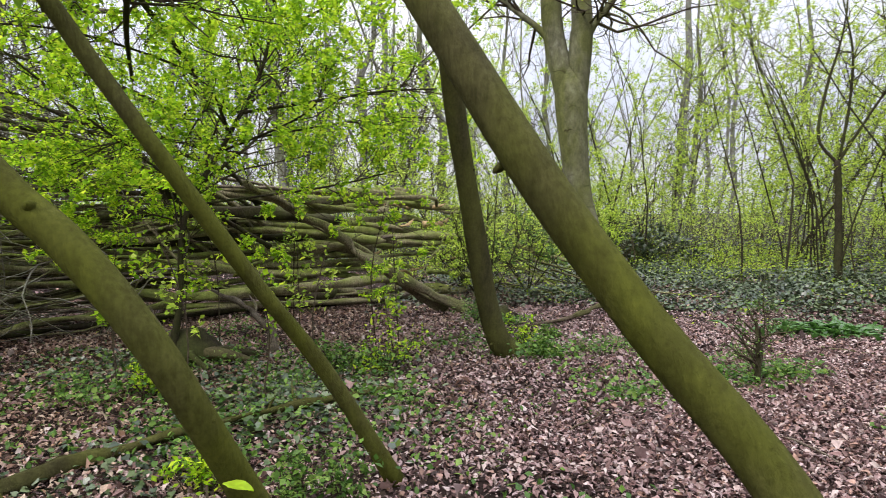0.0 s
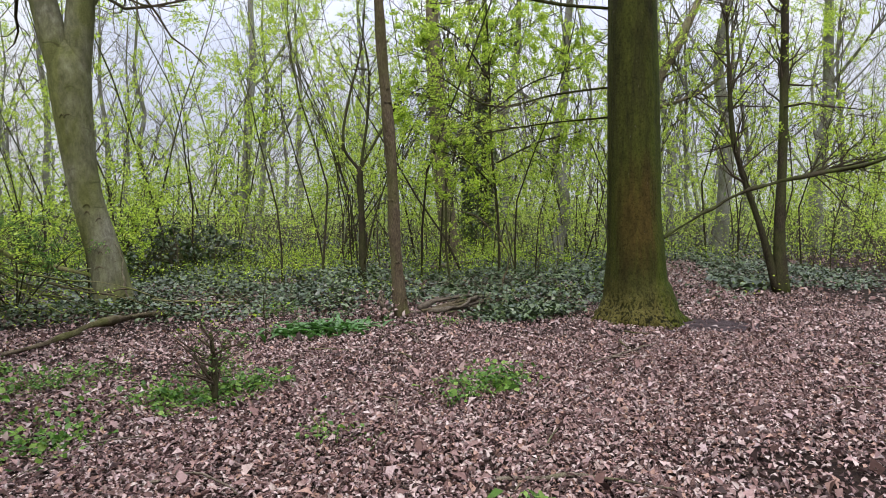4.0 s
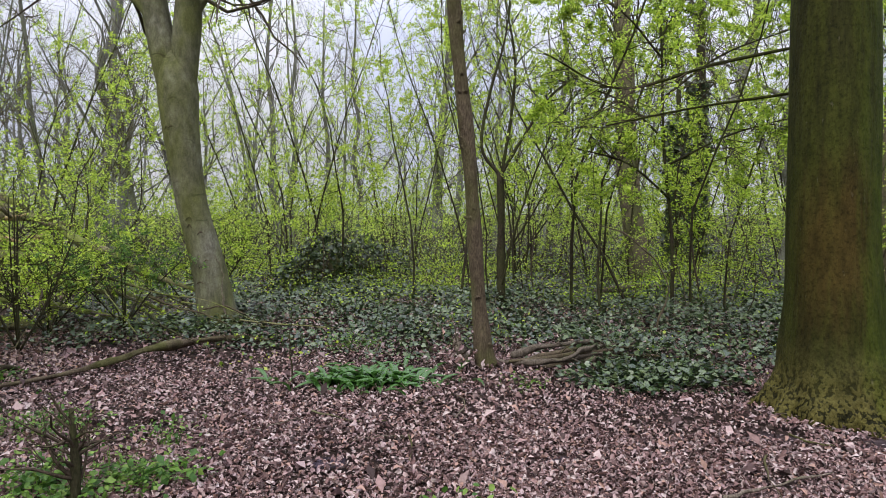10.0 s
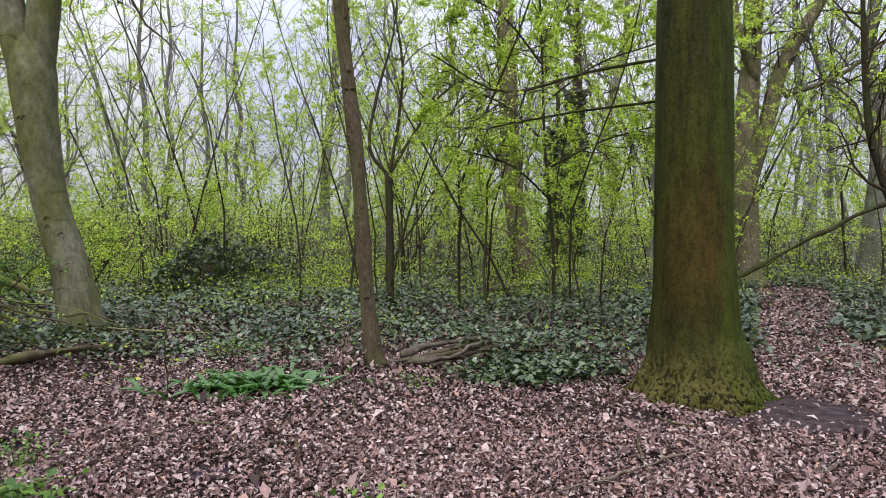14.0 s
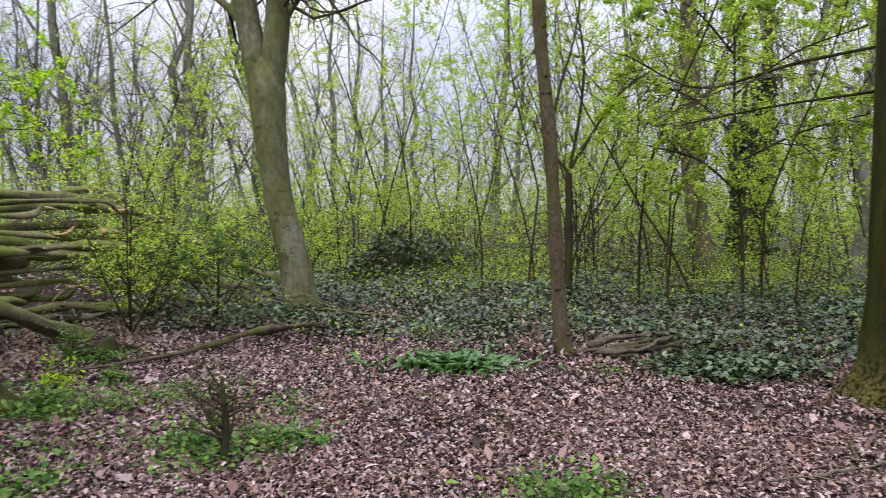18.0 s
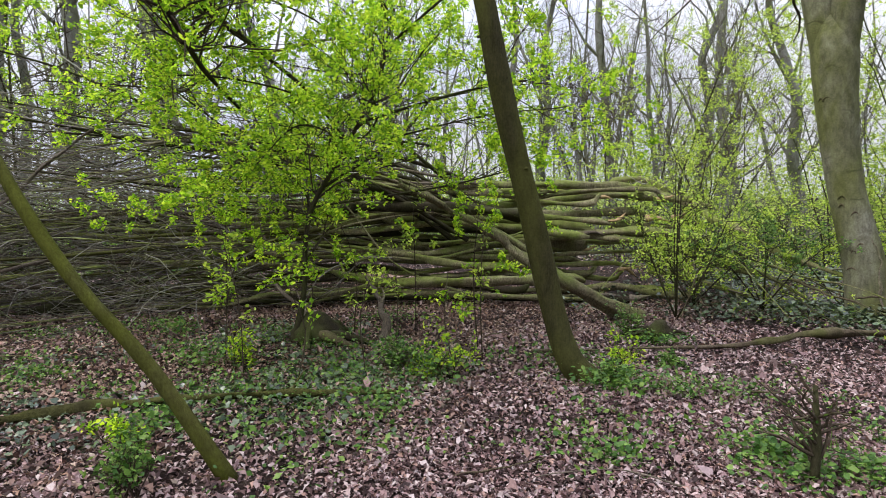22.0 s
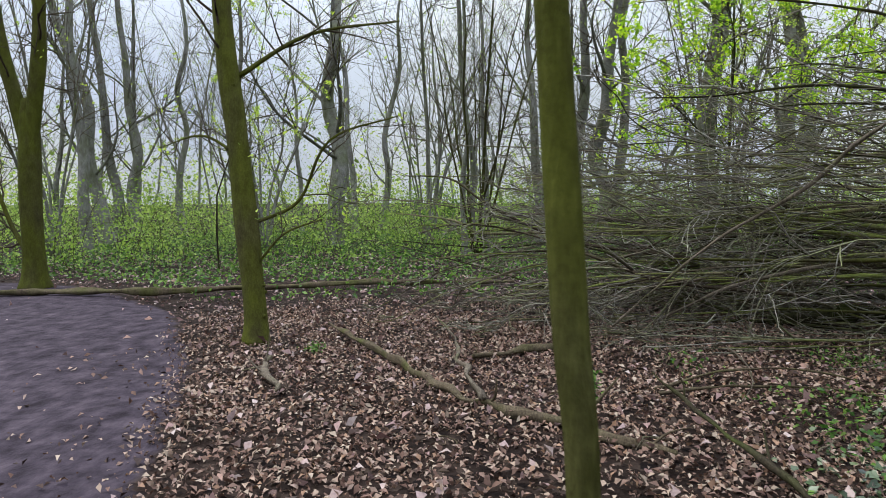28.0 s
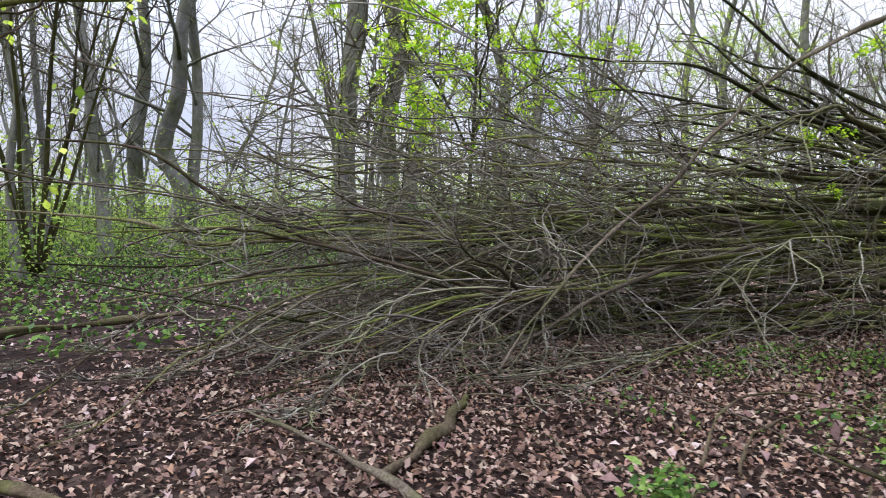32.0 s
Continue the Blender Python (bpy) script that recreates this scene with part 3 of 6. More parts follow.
def crown_of(root, seeds, seed_r, count, length, mat, g, leaves=0, leaf_size=0.05, leaf_mat=None, shape="leaf", lift=0.12, second=3.0, third=0.0, wobble=0.22, name="twig_spray", fine=True, low=0.2):
    """Twigs, side twigs and leaves along the seed chains (n, m, 3), in the root's own space."""
    o, w, r = offshoots(seeds, seed_r, count, g, lift=lift, low=low)
    L1 = g.uniform(0.5, 1.0, count) * length
    s1, s2 = (5, 4) if fine else (3, 2)
    c1 = sprout(o, w, L1, s1, wobble, lift * 0.4, g)
    r0 = np.minimum(r * 0.5, 0.008 + 0.010 * L1)
    r1 = r0[:, None] * np.linspace(1, 0.3, s1 + 1)
    bits = [sticks(c1, r1, 4 if fine else 3)]
    tips = [c1]
    n2 = int(count * second)
    if n2:
        o, w, r = offshoots(c1, r1, n2, g, lift=lift)
        c2 = sprout(o, w, g.uniform(0.3, 1.0, n2) * length * 0.5, s2, wobble * 1.2, lift * 0.4, g)
        r2 = np.maximum(r * 0.55, 0.002)[:, None] * np.linspace(1, 0.4, s2 + 1)
        bits.append(sticks(c2, r2, 3))
        tips.append(c2)
        n3 = int(n2 * third)
        if n3:
            o, w, r = offshoots(c2, r2, n3, g, lift=lift)
            c3 = sprout(o, w, g.uniform(0.3, 1.0, n3) * length * 0.25, 3, wobble * 1.3, 0, g)
            bits.append(sticks(c3, np.maximum(r * 0.6, 0.0015)[:, None] * np.linspace(1, 0.5, 4), 3))
            tips.append(c3)
    v, f = join(bits)
    tagged(part(name, mesh_from(name, v, f, mat), root), kind="stuff")
    if leaves:
        src = tips[-1]
        i = g.integers(0, len(src), leaves)
        k = g.uniform(0.25, 1.0, leaves) * (src.shape[1] - 1)
        a = np.minimum(k.astype(int), src.shape[1] - 2)
        u = (k - a)[:, None]
        p = src[i, a] * (1 - u) + src[i, a + 1] * u + g.normal(0, leaf_size * 0.5, (leaves, 3))
        v, f = foliage(p, g.uniform(0.6, 1.3, leaves) * leaf_size, shape, 0.8, g)
        tagged(part("crown", mesh_from("crown", v, f, leaf_mat, False), root), kind="stuff")


def tree(name, label, trunk, mat, limbs=(), seed=1, sides=18, lobes=0, rough=0.05, twigs=0, twig_len=1.6, leaves=0, leaf_size=0.05, leaf_mat=None,
         twig_from=0.55, second=3.0, third=1.0, category="tree", group="", twig_mat=None, lift=0.12, own=None, n=6, fine=True):
    """A tree from rows of x, y, z, r: trunk, limbs, twigs and leaves."""
    g = np.random.default_rng(seed)
    at = (trunk[0][0], trunk[0][1], float(gz(trunk[0][0], trunk[0][1])) - 0.02)
    root = thing(name, at, label, category, group)
    t = rel(trunk, at)
    t[0, 2] = min(t[0, 2], 0.0)
    v, f = tube(t, sides, rough, lobes, seed, n)
    part("trunk", mesh_from("trunk", v, f, mat), root)
    chains = []
    ts = spline(t, 8)
    lo = int(len(ts) * twig_from)
    if not limbs or own:
        chains.append(ts[lo:])
    for k, lm in enumerate(limbs):
        l = rel(lm, at)
        v, f = tube(l, max(6, sides // 2), rough, 0, seed + k + 1, n)
        part("limb", mesh_from("limb", v, f, mat), root)
        ls = spline(l, 8)
        chains.append(ls[int(len(ls) * 0.22):])
    if twigs:
        m = 8
        cs = np.array([c[np.linspace(0, len(c) - 1, m).astype(int)] for c in chains])
        crown_of(root, cs[:, :, :3], cs[:, :, 3], twigs, twig_len, twig_mat or TWIG, g, leaves, leaf_size, leaf_mat, "leaf", lift, second, third, fine=fine)
    return root


def limbs_for(trunk, count, g, low=0.35, reach=3.0, rise=0.8):
    """Limbs that leave a trunk of its own accord."""
    ts = spline(trunk, 8)
    out = []
    for _ in range(count):
        i = int(len(ts) * g.uniform(low, 0.95))
        p = ts[min(i, len(ts) - 1)]
        a = g.uniform(0, 6.28)
        d = np.array([math.cos(a), math.sin(a), rise * g.uniform(0.6, 1.5)])
        d /= np.linalg.norm(d)
        L = reach * g.uniform(0.6, 1.2) * (1.1 - 0.5 * i / len(ts))
        r = p[3] * g.uniform(0.2, 0.4)
        q = [[*p[:3], r]]
        pos = p[:3].copy()
        for s in range(4):
            d = d + g.normal(0, 0.2, 3) + np.array([0, 0, 0.1])
            d /= np.linalg.norm(d)
            pos = pos + d * L / 4
            q.append([*pos, r * (1 - 0.2 * (s + 1))])
        out.append(q)
    return out


g0 = np.random.default_rng(3)


def knots(root, trunk, count, size, mat, seed, high=3.2):
    """Small branch scars that stand out of a trunk, as pieces of it."""
    g = np.random.default_rng(seed)
    stem = next(c for c in root.children if c.name.startswith("trunk"))
    rows = spline(rel(trunk, tuple(trunk[0][:2]) + (0.0,)), 10)
    rows = rows[(rows[:, 2] > 0.15) & (rows[:, 2] < high)]
    for k in range(count):
        i = g.integers(1, len(rows) - 1)
        row, d = rows[i], unit(rows[i + 1, :3] - rows[i - 1, :3])
        w = unit(np.cross(d, g.normal(0, 1, 3)))
        s = size * g.uniform(0.6, 1.3)
        p = row[:3]
        v, f = tube([(*(p + w * row[3] * 0.6), s * 1.5), (*(p + w * (row[3] + s * 0.15)), s), (*(p + w * (row[3] + s * 0.9)), s * 0.3)], 8, 0.2, 0, seed + k, 3)
        part("knot", mesh_from("knot", v, f, mat), stem)


# the four leaning stems beside the walk
LEANING = "slender leaning tree trunk green with algae"
STEM_ROWS = [(-2.02, -0.5, 0, 0.070), (-2.32, -0.47, 0.5, 0.054), (-2.56, -0.42, 0.9, 0.049), (-2.78, -0.39, 1.17, 0.047), (-3.0, -0.35, 1.47, 0.044), (-3.24, -0.3, 1.85, 0.042),
     (-3.59, -0.22, 2.4, 0.038), (-4.09, -0.1, 3.4, 0.034), (-4.39, 0.1, 5.0, 0.028), (-4.49, 0.2, 7.5, 0.012)]
knots(tree("leaning_tree", LEANING, STEM_ROWS, MOSSY, seed=1, twigs=26, twig_len=1.3, leaves=900, leaf_size=0.05, leaf_mat=BRIGHT, group="leaning trees", twig_from=0.6), STEM_ROWS, 9, 0.010, MOSSY, 600)
STEM_ROWS = [(-3.95, 1.41, 0, 0.050), (-4.18, 1.08, 0.64, 0.039), (-4.36, 0.79, 1.09, 0.038), (-4.57, 0.57, 1.54, 0.037), (-4.85, 0.38, 2.06, 0.035),
     (-5.09, 0.18, 2.6, 0.033), (-5.22, 0.07, 3.2, 0.029), (-5.27, 0.0, 4.6, 0.022), (-5.27, 0.02, 6.5, 0.010)]
knots(tree("leaning_tree", LEANING, STEM_ROWS, MOSSY, seed=2, sides=12, twigs=18, twig_len=1.1, leaves=500, leaf_size=0.05, leaf_mat=BRIGHT, group="leaning trees", twig_from=0.6), STEM_ROWS, 9, 0.010, MOSSY, 620)
STEM_ROWS = [(-3.86, 0.29, 0, 0.073), (-3.89, 0.06, 0.44, 0.055), (-3.90, -0.16, 0.78, 0.046), (-3.98, -0.29, 1.07, 0.044), (-4.17, -0.33, 1.31, 0.048), (-4.34, -0.37, 1.47, 0.049), (-4.65, -0.39, 1.78, 0.047),
     (-4.97, -0.46, 2.35, 0.043), (-5.25, -0.51, 3.4, 0.039), (-5.35, -0.48, 5.0, 0.029), (-5.35, -0.48, 7.0, 0.013)]
knots(tree("leaning_tree", "leaning tree trunk with a crook, green with algae", STEM_ROWS, MOSSY, seed=3, twigs=22, twig_len=1.2, leaves=900, leaf_size=0.055, leaf_mat=BRIGHT, group="leaning trees", twig_from=0.6), STEM_ROWS, 9, 0.010, MOSSY, 640)
STEM_ROWS = [(-3.70, -0.88, 0, 0.070), (-3.73, -0.84, 0.5, 0.054), (-3.81, -0.87, 0.88, 0.052), (-3.93, -0.95, 1.16, 0.051), (-4.07, -1.03, 1.68, 0.049),
     (-4.12, -1.08, 2.15, 0.048), (-4.30, -1.16, 3.2, 0.043), (-4.35, -1.17, 6.5, 0.017)]
knots(tree("leaning_tree", LEANING, STEM_ROWS, MOSSY, seed=4, twigs=22, twig_len=1.2, leaves=700, leaf_size=0.05, leaf_mat=BRIGHT, group="leaning trees", twig_from=0.55), STEM_ROWS, 9, 0.010, MOSSY, 660)
tree("young_tree", "thin upright young tree with mossy bark", [(-4.17, -2.04, 0, 0.038), (-4.17, -2.03, 0.5, 0.029), (-4.16, -2.03, 1.1, 0.027), (-4.21, -2.05, 1.4, 0.028), (-4.28, -2.09, 2.2, 0.027), (-4.41, -2.14, 4, 0.022), (-4.38, -2.14, 6, 0.010)],
     MOSSY, seed=5, sides=12, twigs=9, twig_len=0.8, leaves=300, leaf_size=0.05, leaf_mat=BRIGHT, twig_from=0.72)
# dark stem that curves out of the ground
STEM_ROWS = [(-3.86, 4.47, 0, 0.134), (-4.00, 4.36, 0.18, 0.114), (-4.10, 4.28, 0.59, 0.103), (-4.18, 4.14, 1.3, 0.099), (-4.27, 3.93, 2.19, 0.096), (-4.33, 3.75, 3.05, 0.094),
     (-4.55, 3.48, 5.0, 0.075), (-4.65, 3.27, 8.0, 0.028)]
knots(tree("curved_tree", "dark tree trunk curving up from the litter", STEM_ROWS, DARKMOSS, seed=6, twigs=20, twig_len=1.5, leaves=300, leaf_size=0.05, leaf_mat=SPRING, twig_from=0.65), STEM_ROWS, 9, 0.016, DARKMOSS, 680)
# twin-stemmed beech
BEECH_ROWS = [(-3.20, 9.12, 0, 0.294), (-3.24, 9.15, 0.25, 0.258), (-3.33, 9.15, 0.79, 0.233), (-3.54, 9.10, 1.73, 0.215), (-3.63, 9.03, 2.67, 0.232), (-3.66, 9.01, 3.3, 0.26)]
twin_beech = tree("beech_tree", "smooth grey beech trunk forking into two stems", BEECH_ROWS + [(-3.69, 9.0, 3.62, 0.2), (-3.70, 9.0, 3.85, 0.05)], BEECH,
     limbs=[[(-3.62, 9.02, 2.8, 0.17), (-3.79, 9.0, 3.6, 0.19), (-3.95, 9.0, 4.4, 0.18), (-4.0, 8.98, 5.1, 0.165), (-4.15, 9.0, 6.5, 0.13), (-4.4, 9.0, 9.5, 0.05)],
            [(-3.62, 9.02, 2.8, 0.17), (-3.55, 9.0, 3.6, 0.185), (-3.48, 9.02, 4.4, 0.17), (-3.50, 9.04, 5.1, 0.155), (-3.4, 9.05, 6.5, 0.12), (-3.3, 9.0, 9.5, 0.05)],
            [(-3.95, 9.0, 4.15, 0.075), (-4.2, 8.97, 4.45, 0.055), (-4.9, 8.9, 5.05, 0.035), (-5.6, 8.8, 5.9, 0.02)],
            [(-3.45, 9.02, 4.1, 0.07), (-3.3, 9.02, 4.4, 0.05), (-2.85, 9.0, 5.05, 0.035), (-2.4, 8.9, 6.0, 0.02)]],
     seed=7, sides=24, lobes=4, rough=0.035, twigs=70, twig_len=2.0, leaves=500, leaf_size=0.05, leaf_mat=SPRING)
gb = np.random.default_rng(77)


def trunk_of(root):
    return next(c for c in root.children if c.name.startswith("trunk"))


BE = spline(BEECH_ROWS, 10)
for k in range(13):
    row = BE[int(gb.uniform(0.3, 0.95) * len(BE))]
    a0 = -1.571 + gb.normal(0, 0.75)
    half = gb.uniform(0.12, 0.36)
    p = []
    for u in (-1, -0.6, -0.2, 0.2, 0.6, 1):
        a = a0 + half * u
        p.append((row[0] + math.cos(a) * row[3] * 1.0 - BE[0][0], row[1] + math.sin(a) * row[3] * 1.0 - BE[0][1], row[2] - 0.05 * u * u + 0.03, 0.003 + 0.007 * (1 - u * u)))
    v, f = tube(p, 6, 0.1, 0, k, 3)
    part("scar", mesh_from("scar", v, f, BROWN), trunk_of(twin_beech), "dark crescent branch scar")
# slim trunk with knots
SLIM_ROWS = [(0.48, 6.90, 0, 0.108), (0.43, 6.88, 0.25, 0.092), (0.36, 6.81, 1.1, 0.077), (0.30, 6.70, 1.95, 0.069), (0.21, 6.62, 2.8, 0.064), (0.14, 6.56, 3.6, 0.060)]
slim = tree("slim_tree", "slim brown tree trunk with small knots", SLIM_ROWS + [(0.03, 6.44, 5.5, 0.046), (-0.05, 6.39, 8, 0.02)], BROWN,
     seed=8, sides=18, rough=0.11, twigs=24, twig_len=1.3, leaves=150, leaf_size=0.04, leaf_mat=SPRING, twig_from=0.65)
SL = spline(rel(SLIM_ROWS, (0.48, 6.90, 0.0)), 10)
for k in range(16):
    row = SL[int(gb.uniform(0.1, 0.98) * len(SL))]
    a = -1.571 + gb.normal(0, 1.1)
    c, s = math.cos(a), math.sin(a)
    v, f = tube([(row[0] + c * row[3] * 0.6, row[1] + s * row[3] * 0.6, row[2], 0.026), (row[0] + c * (row[3] + 0.004), row[1] + s * (row[3] + 0.004), row[2] + 0.008, 0.017), (row[0] + c * (row[3] + 0.02), row[1] + s * (row[3] + 0.02), row[2] + 0.016, 0.006)], 8, 0.2, 0, k, 3)
    part("knot", mesh_from("knot", v, f, BROWN), trunk_of(slim))
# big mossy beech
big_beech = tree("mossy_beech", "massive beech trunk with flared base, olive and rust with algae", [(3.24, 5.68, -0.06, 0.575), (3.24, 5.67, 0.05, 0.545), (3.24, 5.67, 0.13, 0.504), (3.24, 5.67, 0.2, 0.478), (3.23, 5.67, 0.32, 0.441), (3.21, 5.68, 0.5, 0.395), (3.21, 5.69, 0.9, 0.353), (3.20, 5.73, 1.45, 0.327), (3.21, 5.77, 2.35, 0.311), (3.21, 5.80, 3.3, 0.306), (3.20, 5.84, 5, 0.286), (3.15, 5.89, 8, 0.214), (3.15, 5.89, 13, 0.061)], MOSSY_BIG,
     limbs=[[(3.11, 6.10, 3.0, 0.013), (2.55, 6.52, 2.95, 0.016), (1.75, 6.84, 2.8, 0.011), (1.05, 7.05, 3.2, 0.008)],
            [(3.06, 6.05, 2.6, 0.014), (2.35, 6.52, 2.55, 0.010), (1.65, 6.94, 2.45, 0.008)],
            [(3.11, 6.10, 4.0, 0.018), (2.35, 6.42, 4.1, 0.022), (1.35, 6.84, 4.4, 0.02)],
            [(3.46, 6.10, 4.2, 0.06), (4.06, 6.50, 4.6, 0.045), (4.96, 6.89, 5.2, 0.02)],
            [(3.16, 5.70, 4.6, 0.06), (3.26, 4.58, 5.2, 0.04), (3.46, 3.37, 5.8, 0.015)]],
     seed=9, sides=48, lobes=6, rough=0.03, twigs=90, twig_len=1.2, leaves=1800, leaf_size=0.04, leaf_mat=SPRING, second=4)
for k, (a, reach, w) in enumerate(((3.5, 0.92, 0.13), (4.1, 0.80, 0.10), (4.65, 0.9, 0.14), (5.2, 0.84, 0.11), (5.75, 1.0, 0.14), (0.2, 0.85, 0.12), (1.1, 0.8, 0.12), (2.0, 0.85, 0.12), (2.9, 0.9, 0.12))):
    c, s = math.cos(a), math.sin(a)
    v, f = tube([(c * 0.31, s * 0.31, 0.5, w * 0.35), (c * 0.39, s * 0.39, 0.26, w * 0.55), (c * 0.49, s * 0.49, 0.07, w * 0.65), (c * reach * 0.72 - s * 0.05, s * reach * 0.72 + c * 0.05, -0.03, w * 0.5), (c * reach * 0.9, s * reach * 0.9, -0.07, w * 0.2)], 12, 0.12, 0, 50 + k, 5)
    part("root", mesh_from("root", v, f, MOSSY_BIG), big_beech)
# pale beech farther in, one behind the mossy beech with a bent limb, a pair of thin stems
tree("pale_beech", "pale beech trunk standing in ivy", [(4.40, 15.23, 0, 0.34), (4.24, 15.23, 0.5, 0.26), (3.98, 15.33, 2.46, 0.235), (3.88, 15.43, 4.9, 0.22), (3.85, 15.53, 6.1, 0.2), (3.78, 15.64, 11, 0.08)], PALE,
     seed=10, sides=20, lobes=4, twigs=40, twig_len=2.2, leaves=300, leaf_size=0.06, leaf_mat=SPRING)
tree("grey_beech", "grey beech with one limb bending away", [(8.95, 13.45, 0, 0.403), (8.89, 13.50, 0.5, 0.302), (8.83, 13.55, 2.51, 0.269), (8.96, 13.66, 4.28, 0.224), (9.09, 13.76, 6.19, 0.202), (9.20, 13.79, 12.28, 0.067)], PALE,
     limbs=[[(8.90, 13.54, 2.38, 0.19), (9.38, 13.58, 3.72, 0.168), (9.73, 13.62, 4.92, 0.157), (10.50, 13.61, 6.19, 0.134), (11.43, 13.55, 7.97, 0.067)],
            [(9.52, 13.25, 4.16, 0.056), (10.44, 12.73, 4.54, 0.045), (11.48, 12.36, 5.43, 0.022)],
            [(9.02, 13.52, 4.54, 0.101), (8.48, 13.38, 5.68, 0.078), (8.12, 13.25, 7.71, 0.034)]],
     seed=11, sides=20, lobes=4, twigs=70, twig_len=1.8, leaves=500, leaf_size=0.05, leaf_mat=SPRING, own=True)
tree("forked_sapling", "two thin mossy stems from one foot", [(6.94, 6.85, 0, 0.13), (6.91, 6.89, 0.9, 0.09), (6.97, 6.93, 1.9, 0.075), (7.04, 6.99, 2.85, 0.07), (7.11, 7.07, 4.5, 0.06), (7.13, 7.13, 7, 0.02)], DARK,
     limbs=[[(6.87, 6.87, 0.05, 0.08), (6.64, 7.01, 1.06, 0.055), (6.35, 7.16, 2.04, 0.045), (6.22, 7.26, 2.85, 0.04), (6.12, 7.34, 5, 0.015)],
            [(6.97, 6.93, 1.85, 0.03), (7.43, 6.53, 2.0, 0.022), (8.13, 6.13, 2.2, 0.012)]],
     seed=12, sides=12, twigs=90, twig_len=1.4, leaves=5200, leaf_size=0.05, leaf_mat=SPRING, own=True, second=4)
# forked shrub in the ivy
tree("forked_shrub", "thin dark stem forking into three bare branches", [(0.82, 10.92, 0, 0.075), (0.83, 11.00, 1.32, 0.062), (0.81, 11.06, 2.25, 0.06)], DARK,
     limbs=[[(0.81, 11.06, 2.2, 0.032), (0.50, 11.05, 2.68, 0.028), (0.64, 11.12, 3.58, 0.025), (0.91, 11.21, 4.6, 0.014), (1.02, 11.23, 6, 0.007)],
            [(0.81, 11.06, 2.2, 0.032), (1.15, 11.13, 2.77, 0.025), (1.70, 11.24, 3.58, 0.018), (2.35, 11.34, 4.0, 0.007)],
            [(0.83, 11.06, 2.2, 0.028), (1.01, 11.15, 3.31, 0.025), (1.05, 11.21, 4.2, 0.021), (0.87, 11.23, 5.2, 0.010)],
            [(0.84, 10.90, 0.4, 0.021), (1.07, 10.79, 1.4, 0.017), (1.63, 10.69, 2.9, 0.010), (2.24, 10.58, 3.8, 0.006)]],
     seed=13, sides=10, twigs=60, twig_len=1.2, leaves=700, leaf_size=0.04, leaf_mat=SPRING, category="shrub", twig_mat=DARK)
tree("hornbeam", "young hornbeam with flat sprays of fresh leaves", [(3.45, 10.36, 0, 0.032), (3.40, 10.30, 1.2, 0.026), (3.24, 10.25, 2.6, 0.022), (3.14, 10.14, 4.2, 0.017), (3.04, 10.14, 6.0, 0.012)], DARK,
     limbs=[[(3.34, 10.25, 1.8, 0.02), (2.63, 9.92, 2.3, 0.015), (1.82, 9.61, 2.5, 0.008)], [(3.29, 10.25, 2.3, 0.02), (4.04, 9.91, 2.7, 0.015), (4.74, 9.47, 2.9, 0.008)],
            [(3.24, 10.25, 2.7, 0.02), (2.54, 10.25, 3.3, 0.015), (1.62, 10.25, 3.6, 0.008)], [(3.19, 10.19, 3.3, 0.02), (3.84, 9.70, 3.8, 0.014), (4.53, 9.15, 4.0, 0.008)],
            [(3.14, 10.14, 3.9, 0.018), (2.43, 9.82, 4.5, 0.013), (1.52, 9.61, 4.8, 0.007)], [(3.14, 10.14, 4.2, 0.018), (3.65, 10.58, 4.9, 0.013), (4.38, 11.03, 5.3, 0.007)]],
     seed=15, sides=10, twigs=150, twig_len=1.0, leaves=32000, leaf_size=0.046, leaf_mat=SPRING, own=True, second=3, third=1.2, lift=0.0)
# trees along the path
STEM_ROWS = [(-9.83, -4.74, 0, 0.160), (-9.86, -4.75, 0.3, 0.129), (-9.92, -4.83, 1.07, 0.124), (-10.02, -4.96, 2.26, 0.116), (-10.07, -5.08, 3.2, 0.107), (-10.12, -5.16, 4.5, 0.095), (-10.17, -5.21, 8, 0.034)]
knots(tree("path_tree", "mossy tree with side shoots at the path's edge", STEM_ROWS, MOSSY,
     limbs=[[(-9.95, -4.79, 1.3, 0.022), (-10.07, -4.30, 1.55, 0.018), (-9.96, -3.91, 2.2, 0.014), (-10.36, -3.22, 2.5, 0.008)],
            [(-9.87, -4.69, 0.9, 0.016), (-9.87, -4.40, 1.2, 0.012), (-9.96, -4.01, 1.35, 0.007)],
            [(-10.02, -4.89, 2.0, 0.02), (-10.28, -5.47, 2.3, 0.014), (-10.59, -6.16, 2.2, 0.007)],
            [(-10.08, -4.99, 2.9, 0.03), (-10.27, -4.20, 3.4, 0.02), (-10.56, -3.22, 3.6, 0.01)]],
     seed=14, sides=18, lobes=3, twigs=44, twig_len=1.2, leaves=260, leaf_size=0.05, leaf_mat=SPRING, own=True), STEM_ROWS, 9, 0.025, MOSSY, 700)

